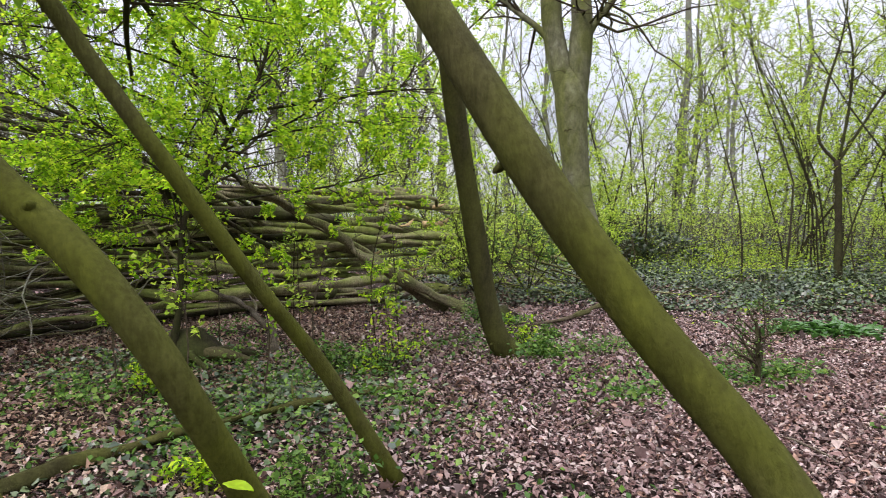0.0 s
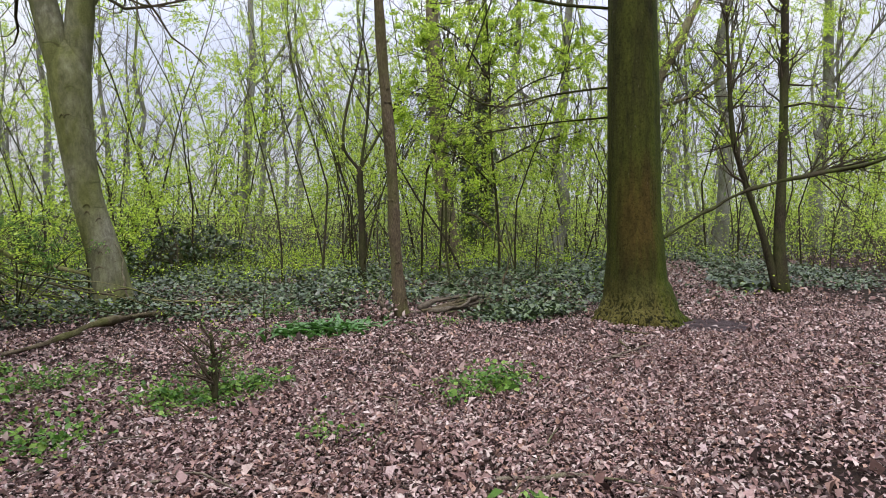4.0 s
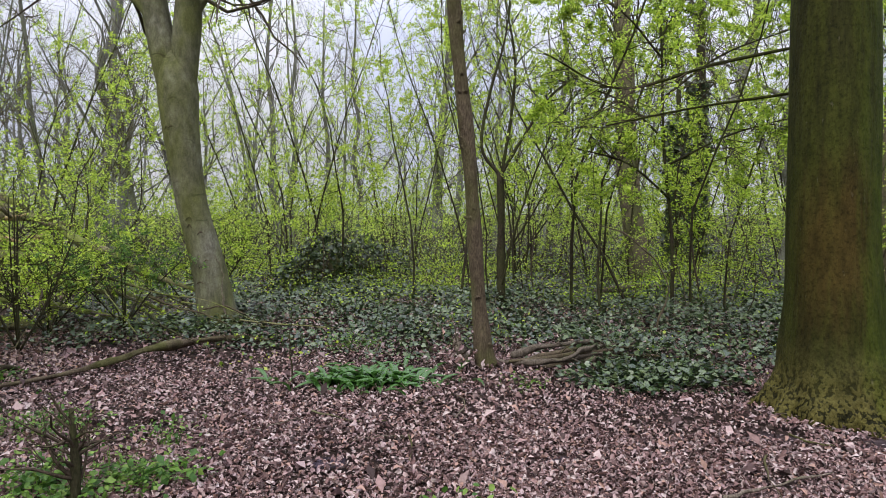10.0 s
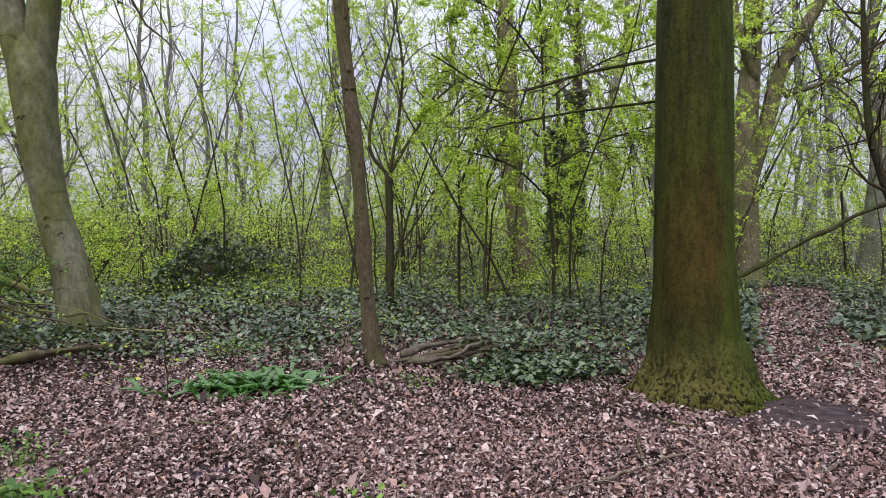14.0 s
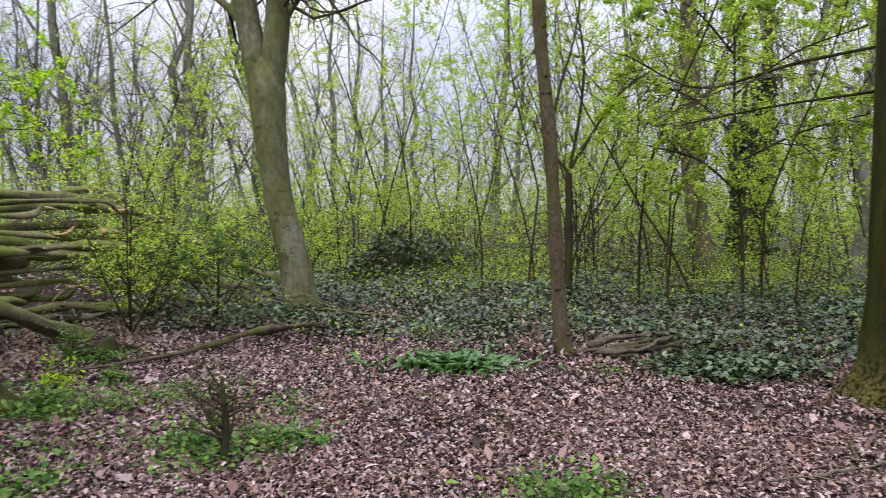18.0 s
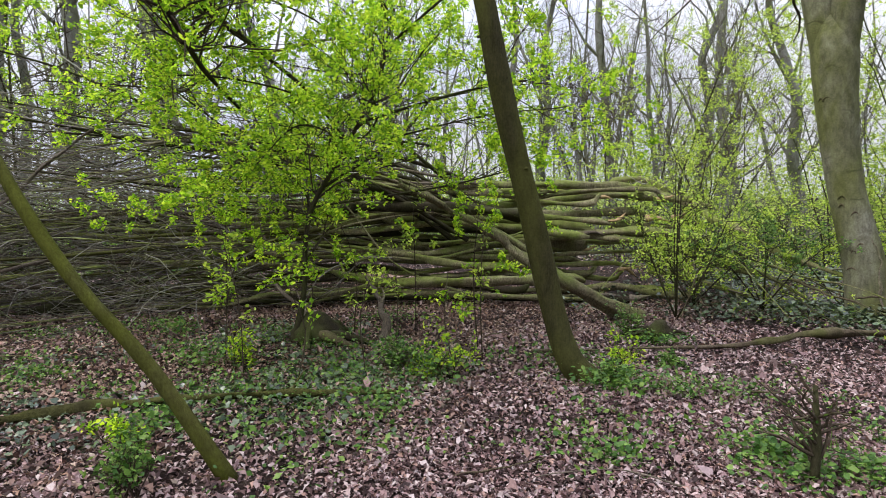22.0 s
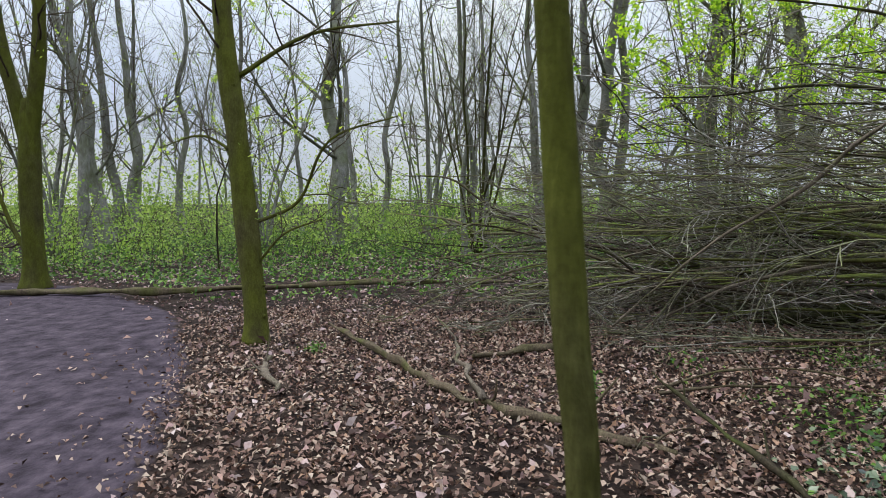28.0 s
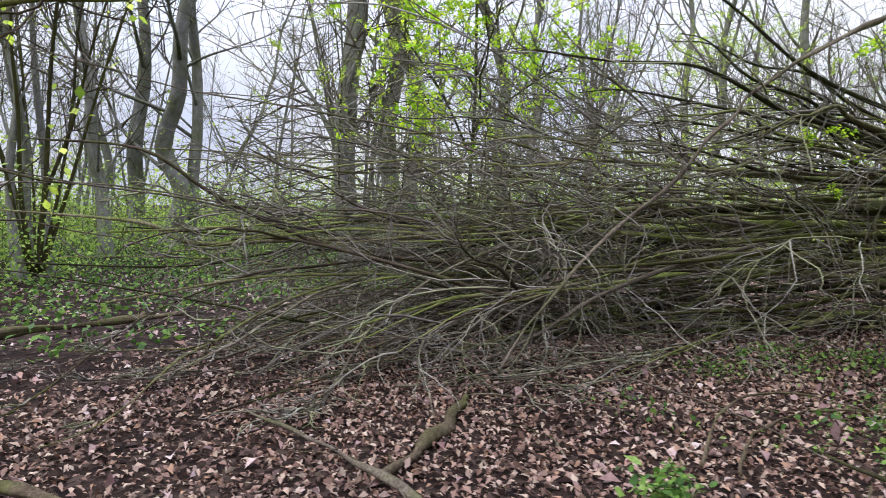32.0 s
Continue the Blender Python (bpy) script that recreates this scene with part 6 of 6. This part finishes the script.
lying("ground_branch", "piece of dead branch at the path's edge", [(-8.03, -3.88, 0.04, 0.03), (-8.53, -4.17, 0.06, 0.035), (-9.03, -4.31, 0.05, 0.025)], DEADWOOD, 8, 19, "branch")
# the heap of poles beside the slim tree
gp = np.random.default_rng(33)
for k in range(9):
    a = np.array([0.75 + gp.uniform(-0.1, 0.3), 6.85 + gp.uniform(-0.15, 0.25), 0.04 + 0.035 * (k // 3)])
    b = np.array([2.2 + gp.uniform(-0.4, 0.3), 7.45 + gp.uniform(-0.3, 0.3), 0.05 + 0.05 * (k // 3)])
    mid = (a + b) / 2 + gp.normal(0, 0.06, 3) * np.array([1, 1, 0.3]) + np.array([0, 0, 0.03])
    r = gp.uniform(0.014, 0.032)
    lying("pole", "weathered pole in the heap beside the slim tree", [(*a, r), (*mid, r), (*b, r * 0.6)], DEADWOOD if k % 2 else BROWN, 8, k, "pole", "heaped poles")
lying("log", "half-sunk pale log in the ivy", [(2.57, 12.01, 0.16, 0.05), (3.29, 12.26, 0.2, 0.06), (4.22, 12.39, 0.16, 0.05)], DEADWOOD, 8, 30)
lying("thin_branch", "long thin dark branch slanting through the clearing", [(4.12, 6.81, 0.75, 0.022), (4.82, 6.59, 1.22, 0.026), (5.52, 6.37, 1.62, 0.03), (6.20, 6.18, 1.82, 0.033), (7.32, 5.79, 2.05, 0.04), (8.53, 5.33, 2.4, 0.05)], DARK, 8, 31, "branch")
lying("thin_branch", "thin bent branch rising from the ivy", [(2.67, 8.54, 0.1, 0.018), (2.82, 8.64, 0.7, 0.016), (2.42, 8.86, 1.25, 0.012), (1.82, 9.08, 1.5, 0.006)], BROWN, 6, 32, "branch")
lying("stub", "snapped grey stub at the foot of the slim tree", [(0.23, 6.83, 0.0, 0.05), (0.20, 6.83, 0.2, 0.045), (0.17, 6.81, 0.30, 0.03), (0.15, 6.81, 0.38, 0.008)], DEADWOOD, 9, 33, "stub")
lying("ivy_vine", "pale ivy vine climbing the foot of the beech", [(-3.02, 8.84, 0.0, 0.016), (-3.03, 8.92, 0.25, 0.015), (-3.08, 8.95, 0.5, 0.013), (-3.10, 9.02, 0.8, 0.011), (-3.20, 9.0, 1.0, 0.006)], DEADWOOD, 7, 38, "vine")
lying("mossy_branch", "curved grey branch on top of the heaped poles", [(0.60, 6.95, 0.06, 0.027), (0.86, 6.74, 0.10, 0.026), (1.16, 6.66, 0.15, 0.023), (1.50, 6.95, 0.20, 0.021), (1.82, 7.23, 0.18, 0.018), (2.20, 7.55, 0.14, 0.014)], DEADWOOD, 10, 35, "branch")
lying("stick", "curved dry stick on the leaf litter", [(1.67, 3.95, 0.03, 0.012), (1.97, 4.09, 0.03, 0.009), (2.46, 4.32, 0.03, 0.006)], DEADWOOD, 6, 360, "stick", "curved sticks")
lying("stick", "curved dry stick on the leaf litter", [(2.19, 4.57, 0.03, 0.010), (2.04, 4.22, 0.03, 0.007), (2.00, 3.97, 0.03, 0.005)], BROWN, 6, 361, "stick", "curved sticks")
lying("stick", "curved dry stick on the leaf litter", [(2.90, 3.79, 0.03, 0.020), (3.23, 4.02, 0.03, 0.015), (3.62, 4.32, 0.03, 0.010)], DEADWOOD, 6, 362, "stick", "curved sticks")
lying("stick", "curved dry stick on the leaf litter", [(2.53, 4.97, 0.03, 0.010), (2.59, 4.80, 0.03, 0.007), (2.72, 4.76, 0.03, 0.005)], BROWN, 6, 363, "stick", "curved sticks")
lying("stick", "curved dry stick on the leaf litter", [(-0.95, 5.36, 0.03, 0.008), (-0.61, 5.14, 0.03, 0.006), (-0.33, 5.14, 0.03, 0.004)], DEADWOOD, 6, 364, "stick", "curved sticks")
lying("stick", "curved dry stick on the leaf litter", [(-0.14, 5.58, 0.03, 0.009), (-0.04, 5.73, 0.03, 0.007), (0.14, 5.96, 0.03, 0.004)], BROWN, 6, 365, "stick", "curved sticks")
lying("stick", "curved dry stick on the leaf litter", [(1.37, 3.84, 0.03, 0.009), (1.63, 3.93, 0.03, 0.007), (1.81, 3.89, 0.03, 0.004)], DEADWOOD, 6, 366, "stick", "curved sticks")
lying("stick", "curved dry stick on the leaf litter", [(-0.14, 4.86, 0.03, 0.007), (-0.10, 4.65, 0.03, 0.005), (-0.09, 4.41, 0.03, 0.004)], BROWN, 6, 367, "stick", "curved sticks")
lying("stick", "long thin stick on the leaf litter", [(-0.45, 1.87, 0.03, 0.014), (-0.01, 1.75, 0.03, 0.011), (0.33, 1.47, 0.03, 0.007)], DEADWOOD, 6, 370, "stick", "curved sticks")
lying("stick", "long thin stick on the leaf litter", [(-2.44, 2.40, 0.03, 0.012), (-2.19, 2.42, 0.03, 0.009), (-1.88, 2.53, 0.03, 0.006)], DEADWOOD, 6, 371, "stick", "curved sticks")
lying("stick", "long thin stick on the leaf litter", [(0.22, 2.42, 0.03, 0.008), (-0.18, 1.97, 0.03, 0.006), (-0.42, 1.72, 0.03, 0.004)], DEADWOOD, 6, 372, "stick", "curved sticks")
lying("stick", "long curved stick on the leaf litter", [(-8.12, -0.87, 0.04, 0.014), (-8.31, -0.39, 0.04, 0.013), (-8.36, 0.17, 0.04, 0.011), (-8.27, 0.61, 0.04, 0.010), (-7.98, 0.84, 0.04, 0.008), (-7.65, 0.81, 0.04, 0.007)], BROWN, 6, 380, "stick", "curved sticks")
lying("stick", "long curved stick on the leaf litter", [(-11.10, -1.68, 0.04, 0.014), (-10.98, -1.22, 0.04, 0.011), (-11.79, -0.23, 0.04, 0.007)], DEADWOOD, 6, 381, "stick", "curved sticks")
lying("stick", "long curved stick on the leaf litter", [(-10.53, -1.37, 0.04, 0.012), (-10.35, -0.78, 0.04, 0.009), (-11.04, 0.45, 0.04, 0.006)], DEADWOOD, 6, 382, "stick", "curved sticks")
lying("stick", "thin dead stalk standing in the litter", [(-1.30, 6.06, 0.0, 0.008), (-1.32, 6.08, 0.4, 0.007), (-1.29, 6.07, 0.75, 0.004)], DARK, 5, 34, "stick")
for k in range(70):
    while True:
        x, y = gp.uniform(-10, 5), gp.uniform(-3, 7)
        if soil(x, y) < 0.3:
            break
    a, L = gp.uniform(0, 6.28), gp.uniform(0.25, 0.9)
    z = float(gz(x, y)) + 0.03
    lying("stick", "thin dry stick on the leaf litter", [(x, y, z, 0.007), (x + math.cos(a) * L * 0.5, y + math.sin(a) * L * 0.5, z + gp.uniform(0, 0.04), 0.006), (x + math.cos(a + 0.3) * L, y + math.sin(a + 0.3) * L, z, 0.003)],
          DEADWOOD if k % 3 else BROWN, 5, k, "stick", "sticks on the litter")


# ---------------------------------------------------------------- low plants
def tuft(name, label, at, spread, n, size, shape, mat, height, seed, category="plant", group="", stem=True, tilt=0.7):
    g = np.random.default_rng(seed)
    root = thing(name, (at[0], at[1], float(gz(*at))), label, category, group)
    xy = np.stack([g.normal(0, spread[0] / 2.2, n), g.normal(0, spread[1] / 2.2, n)], -1)
    h = np.abs(g.normal(0.55, 0.3, n)) * height
    p = np.column_stack([xy, h])
    v, f = foliage(p, g.uniform(0.6, 1.25, n) * size, shape, tilt, g)
    tagged(part("leaves", mesh_from("leaves", v, f, mat, False), root), kind="stuff")
    if stem:
        m = max(6, n // 10)
        i = g.integers(0, n, m)
        e = p[i]
        s = e * np.array([0.75, 0.75, 0])
        mid = (s + e) / 2 + g.normal(0, 0.02, (m, 3))
        v, f = sticks(np.stack([s, mid, e], 1), np.tile([0.004, 0.003, 0.002], (m, 1)), 3)
        tagged(part("stalk", mesh_from("stalk", v, f, LOWLEAF), root), kind="stuff")
    return root


def garlic(at, spread, n, seed):
    g = np.random.default_rng(seed)
    root = thing("wild_garlic", (at[0], at[1], float(gz(*at))), "clump of broad bright green wild garlic leaves", "plant")
    o = np.column_stack([g.normal(0, spread[0] / 2.3, n), g.normal(0, spread[1] / 2.3, n), np.zeros(n)])
    a = g.uniform(0, 6.28, n)
    L = g.uniform(0.17, 0.3, n)
    bend = g.uniform(0.7, 1.4, n)
    w = g.uniform(0.022, 0.04, n)
    vs, fs = [], []
    for k in range(n):
        d = np.array([math.cos(a[k]), math.sin(a[k]), 0])
        s = np.array([-d[1], d[0], 0])
        rows = []
        for u, ww in ((0, 0.25), (0.3, 0.8), (0.6, 1.0), (0.85, 0.6), (1, 0.08)):
            c = o[k] + d * L[k] * u * (0.35 + 0.6 * u * bend[k]) + np.array([0, 0, L[k] * (u - 0.55 * bend[k] * u * u)])
            rows += [c - s * w[k] * ww + np.array([0, 0, 0.012 * ww]), c - np.array([0, 0, 0.004]), c + s * w[k] * ww + np.array([0, 0, 0.012 * ww])]
        f = [[r * 3 + q, r * 3 + q + 1, r * 3 + q + 4, r * 3 + q + 3] for r in range(4) for q in (0, 1)]
        me = mesh_from("leaf", rows, f, GARLIC)
        part("leaf", me, root)
    return root


tuft("dry_leaves", "clump of dry brown leaves caught at the slim tree", (0.12, 6.78), (0.3, 0.2), 120, 0.06, "curl", LITTER, 0.3, 444, "dry leaves", stem=False, tilt=0.9)
garlic((-0.62, 6.35), (0.85, 0.4), 170, 1)
CLEARING_TUFTS = [(-0.49, 1.42, 0.26, 60), (-5.05, 1.3, 0.35, 60), (-5.19, -0.19, 0.45, 110), (-5.19, -1.24, 0.28, 40), (-1.62, 3.99, 0.45, 90), (-2.13, 3.92, 0.5, 90), (0.01, 3.68, 0.2, 30), (0.41, 3.62, 0.2, 30), (-1.75, 4.64, 0.22, 40), (-1.9, 3.7, 0.5, 90), (-1.6, 3.91, 0.35, 50), (0.22, 3.46, 0.45, 80), (-0.11, 3.24, 0.3, 40), (-3.54, 4.42, 0.5, 160), (-3.08, 4.57, 0.4, 90), (-4.31, 6.12, 0.5, 180), (-2.78, 4.88, 0.5, 70), (-5.11, 3.65, 0.7, 200), (-5.5, 3.04, 0.6, 120)]
SHRUB_TUFTS = [(-4.5, 2.73, 0.5, 80), (-1.14, 2.73, 0.3, 30), (-2.78, 3.24, 0.4, 50), (0.8, 6.09, 0.3, 25), (-8.19, -1.44, 0.22, 70), (-3.27, 0.62, 0.3, 60), (-3.68, -0.28, 0.4, 110), (-3.33, -0.69, 0.3, 50), (-4.5, -1.53, 0.5, 90), (-9.26, 1.1, 0.5, 60), (-8.39, 2.41, 0.6, 80), (-7.37, 0.83, 0.5, 60), (-3.31, 8.95, 0.6, 120), (-1.04, 7.66, 0.6, 90), (-2.36, -0.06, 0.3, 40), (-3.16, 0.06, 0.28, 60), (-6.71, 2.15, 0.6, 100), (-9.42, -3.96, 0.2, 40)]
for k, (x, y, s, n) in enumerate(CLEARING_TUFTS + SHRUB_TUFTS):
    tuft("green_tuft", "tuft of fresh green woodland plants in the litter", (x, y), (s * 0.8, s * 0.6), int(n * 3.0), 0.038, "round" if k % 2 else "leaf", LOWLEAF, 0.09 + 0.05 * (k % 3), 100 + k, group="green tufts", tilt=0.5)

for k, (x, y, n, s) in enumerate(((-0.47, 1.42, 42, 0.11), (0.24, 3.42, 36, 0.09), (-1.58, 4.0, 36, 0.085), (-2.1, 3.9, 40, 0.085), (-1.35, 4.05, 26, 0.08), (-0.05, 3.3, 20, 0.075), (-8.2, -1.44, 26, 0.075))):
    tuft("broad_leaved_plant", "low rosette of broad green leaves in the litter", (x, y), (0.24, 0.2), n, s, "leaf", LOWLEAF, 0.13, 150 + k, group="broad-leaved plants", tilt=0.45)


def dead_sapling(at, h, seed):
    g = np.random.default_rng(seed)
    root = thing("broken_sapling", (at[0], at[1], float(gz(*at)) - 0.02), "short dead sapling with a haze of fine twigs", "sapling")
    p = [(0, 0, 0, 0.026), (0.01, 0.0, h * 0.5, 0.022), (-0.01, 0.01, h, 0.014)]
    v, f = tube(p, 8, 0.1, 0, seed, 3)
    part("stem", mesh_from("stem", v, f, DARK), root)
    c = spline(p, 4)[:8]
    crown_of(root, c[None, :, :3], c[None, :, 3], 20, 0.4, TWIG, g, 260, 0.022, LOWLEAF, "leaf", 0.1, 2.5, 0)
    return root


dead_sapling((-1.82, 3.74), 0.55, 71)


def ivy_field(name, label, n, box, size, seed, keep, height=0.10):
    g = np.random.default_rng(seed)
    x, y = g.uniform(box[0], box[1], n), g.uniform(box[2], box[3], n)
    ok = keep(x, y, g)
    x, y = x[ok], y[ok]
    hum = 0.5 + 0.5 * np.sin(1.7 * x + 0.6 * y) * np.sin(1.3 * y - 0.4 * x)
    p = np.stack([x, y, gz(x, y) + g.uniform(0.02, 1.0, len(x)) * height * (0.5 + hum)], -1)
    v, f = foliage(p, g.uniform(0.6, 1.3, len(x)) * size, "ivy" if size < 0.1 else "leaf", 0.42, g)
    return tagged(new(name, mesh_from(name, v, f, IVY, False)), label, "ivy", kind="stuff")


def ivy_edge(x):
    """Where the ivy begins, going in from the clearing."""
    return 6.9 + 0.5 * np.sin(1.3 * x) - 0.9 * np.exp(-((x - 1.9) / 0.9) ** 2) + 0.8 * np.exp(-((x + 1.8) / 1.0) ** 2)


def in_field(x, y, g):
    patch = np.sin(1.1 * x + 2.1 * y) * np.sin(1.9 * x - 0.8 * y)
    dens = np.clip((y - ivy_edge(x)) / 0.7, 0, 1) * (0.68 + 0.38 * patch)
    dens = np.where(line_gap(x, y, TRACK_E) < 0.6, 0.03, dens)
    dens = np.where((x < -4.5) & (y < 9.5), dens * 0.35, dens)
    dens = np.maximum(dens, np.clip(1.3 - np.hypot((x + 3.2) / 1.1, (y - 8.5) / 0.6), 0, 0.85))
    return g.random(len(x)) < dens


ivy_field("ivy", "dark glossy ivy covering the woodland floor", 100000, (-6.5, 10.5, 5.5, 13.5), 0.052, 81, in_field, 0.24)
ivy_field("ivy", "ivy carpet farther into the wood", 40000, (-14, 20, 12, 30), 0.10, 82, lambda x, y, g: (g.random(len(x)) < 0.8) & (line_gap(x, y, TRACK_E) > 0.6), 0.2)


ivy_field("ivy", "clump of large dark ivy leaves beside the big beech", 8200, (0.9, 3.1, 5.7, 7.1), 0.052, 87, lambda x, y, g: g.random(len(x)) < np.clip(1.5 - 1.5 * np.hypot((x - 2.0) / 1.0, (y - 6.4) / 0.55), 0, 1), 0.12)
ivy_field("ivy", "ivy beside the leaf-strewn track", 3600, (4.6, 7.6, 7.0, 11.0), 0.09, 88, lambda x, y, g: (line_gap(x, y, TRACK_E) > 0.5) & (g.random(len(x)) < 0.8), 0.2)


def left_ivy(x, y, g):
    patch = np.sin(1.4 * x + 0.7 * y + 0.5) * np.sin(1.1 * y - 0.9 * x)
    return g.random(len(x)) < np.clip(0.5 + 0.75 * patch, 0, 1) * np.clip(1.35 - line_gap(x, y, [(-7.2, 1.6), (-6.4, 0.6), (-5.75, 0.7), (-5.0, 2.2), (-5.6, 3.1), (-7.0, 3.0)]), 0, 1)


ivy_field("ivy", "patchy ivy among the leaf litter under the shrub", 40000, (-9.0, -2.5, -2.0, 4.8), 0.044, 83, left_ivy, 0.06)


def ivy_mound(at, size, label, n, seed):
    g = np.random.default_rng(seed)
    root = thing("ivy_mound", (at[0], at[1], 0), label, "ivy mound")
    a, e = g.uniform(0, 6.28, n), np.arcsin(g.uniform(0, 1, n))
    lump = 1 + 0.18 * np.sin(3 * a + 1) + 0.12 * np.sin(5 * a + 4 * e)
    p = np.stack([size[0] * np.cos(a) * np.cos(e) * lump, size[1] * np.sin(a) * np.cos(e) * lump, size[2] * np.sin(e) * lump], -1)
    v, f = foliage(p * g.uniform(0.85, 1.08, (n, 1)), g.uniform(0.6, 1.3, n) * 0.075, "ivy", 0.8, g)
    tagged(part("leaves", mesh_from("leaves", v, f, IVY, False), root), kind="stuff")
    b = bmesh.new()
    bmesh.ops.create_icosphere(b, subdivisions=3, radius=0.7)
    for w in b.verts:
        w.co = Vector((w.co.x * size[0], w.co.y * size[1], max(-0.1, w.co.z * size[2]))) * (1 + 0.12 * noise.noise(w.co * 3))
    me = bpy.data.meshes.new("dead_wood")
    b.to_mesh(me)
    b.free()
    me.materials.append(DARK)
    part("dead_wood", me, root)
    return root


ivy_mound((-2.63, 14.40), (1.4, 1.0, 1.0), "heap of dead wood smothered in dark ivy", 4200, 91)


def herb_field(name, label, n, box, size, seed, mat, keep, height):
    g = np.random.default_rng(seed)
    x, y = g.uniform(box[0], box[1], n), g.uniform(box[2], box[3], n)
    ok = keep(x, y, g)
    x, y = x[ok], y[ok]
    p = np.stack([x, y, gz(x, y) + g.uniform(0.02, 1.0, len(x)) * height], -1)
    v, f = foliage(p, g.uniform(0.6, 1.3, len(x)) * size, "leaf", 0.8, g)
    return tagged(new(name, mesh_from(name, v, f, mat, False)), label, "herbs", kind="stuff")


herb_field("herbs", "green herbs carpeting the ground beyond the path log", 46000, (-34, -12.5, -16, 6), 0.085, 84, LOWLEAF,
           lambda x, y, g: (line_gap(x, y, TRACK) > 1.6) & (line_gap(x, y, [(-12.4, -12.5), (-13.2, -7.6), (-14.5, -3.8), (-14.2, 6.0)]) > 0.5) & (x < -13.3 + 0.1 * np.abs(y)) & (g.random(len(x)) < 0.8), 0.16)
herb_field("herbs", "low green shoots among the litter near the stump", 9000, (-7.5, -2.5, 1.0, 5.2), 0.045, 85, LOWLEAF,
           lambda x, y, g: g.random(len(x)) < np.clip(0.8 * np.sin(1.9 * x + 0.3) * np.sin(2.3 * y) + 0.22, 0, 1), 0.16)
herb_field("herbs", "dark green herbs on the litter before the fallen tree", 8000, (-9.4, -5.0, -0.6, 3.4), 0.045, 90, LOWLEAF,
           lambda x, y, g: g.random(len(x)) < np.clip(0.9 * np.sin(1.6 * x + 0.9) * np.sin(2.1 * y + 0.5) + 0.12, 0, 1), 0.14)
herb_field("herbs", "green herbs rising through the ivy between the trees", 48000, (-8.0, 11.0, 10.6, 19.0), 0.045, 89, SPRING,
           lambda x, y, g: (line_gap(x, y, TRACK_E) > 0.7) & (g.random(len(x)) < np.clip(0.55 + 0.6 * np.sin(0.9 * x + 0.4 * y) * np.sin(0.8 * y - 0.3 * x), 0, 1)), 0.45)
herb_field("herbs", "yellow-green shoots among the ivy", 9000, (-6.0, 7.0, 6.6, 13.0), 0.042, 86, SPRING,
           lambda x, y, g: g.random(len(x)) < np.clip(1.6 * np.sin(1.5 * x + 1.0) * np.sin(1.7 * y) - 0.35, 0, 1), 0.42)


# ---------------------------------------------------------------- leaf litter, uncounted
def drifts(x, y, depth):
    """Thick and thin places in the litter."""
    return 1 - depth * (0.5 - 0.5 * np.sin(2.3 * x + 1.1 * y + np.sin(1.7 * y)) * np.sin(1.9 * y - 1.3 * x + 0.8 * np.sin(2.9 * x)))


def litter(name, n, box, size, seed, keep, shape="curl", mat=LITTER):
    g = np.random.default_rng(seed)
    x, y = g.uniform(box[0], box[1], n), g.uniform(box[2], box[3], n)
    rim = np.minimum(np.minimum(x - box[0], box[1] - x), np.minimum(y - box[2], box[3] - y))
    ok = keep(x, y, g) & (g.random(n) < rim / 1.6 + 0.35 * np.sin(2.1 * x + 1.3 * y) * np.sin(1.7 * y - 0.9 * x))
    x, y = x[ok], y[ok]
    p = np.stack([x, y, gz(x, y) + g.uniform(0.0, 0.03, len(x))], -1)
    v, f = foliage(p, g.uniform(0.4, 1.3, len(x)) * size, shape, 0.55, g)
    tagged(new(name, mesh_from(name, v, f, mat, False)), "dry brown and pinkish fallen leaves", "leaf litter", kind="stuff")


NEAREST = lambda x, y, g: g.random(len(x)) < np.clip(np.minimum(np.minimum(x + 3.8, 4.3 - x), np.minimum(y - 0.6, 5.6 - y)) / 1.6, 0, 1)
litter("leaf_litter", 270000, (-6.2, 7.6, -2.9, 8.2), 0.041, 95, lambda x, y, g: (g.random(len(x)) < (1 - 0.95 * soil(x, y)) * drifts(x, y, 0.35)) & ~NEAREST(x, y, g), "flat")
litter("leaf_litter", 215000, (-3.8, 4.3, 0.6, 5.6), 0.035, 98, lambda x, y, g: g.random(len(x)) < (1 - 0.95 * soil(x, y)) * drifts(x, y, 0.3))
litter("leaf_litter", 40000, (-6.5, 10.0, 7.2, 13.5), 0.058, 101, lambda x, y, g: g.random(len(x)) < 0.9, "flat")
litter("leaf_litter", 12000, (4.0, 10.5, 5.0, 13.5), 0.06, 99, lambda x, y, g: line_gap(x, y, TRACK_E) < 1.0, "flat")
litter("leaf_litter", 190000, (-13, -3.6, -6.5, 9.0), 0.046, 96, lambda x, y, g: g.random(len(x)) < (1 - 0.95 * soil(x, y)) * drifts(x, y, 0.5), "flat", LITTER_WARM)
litter("leaf_litter", 70000, (-22, 20, -15, 16), 0.08, 97, lambda x, y, g: g.random(len(x)) < 0.8 - 0.76 * soil(x, y), "flat")
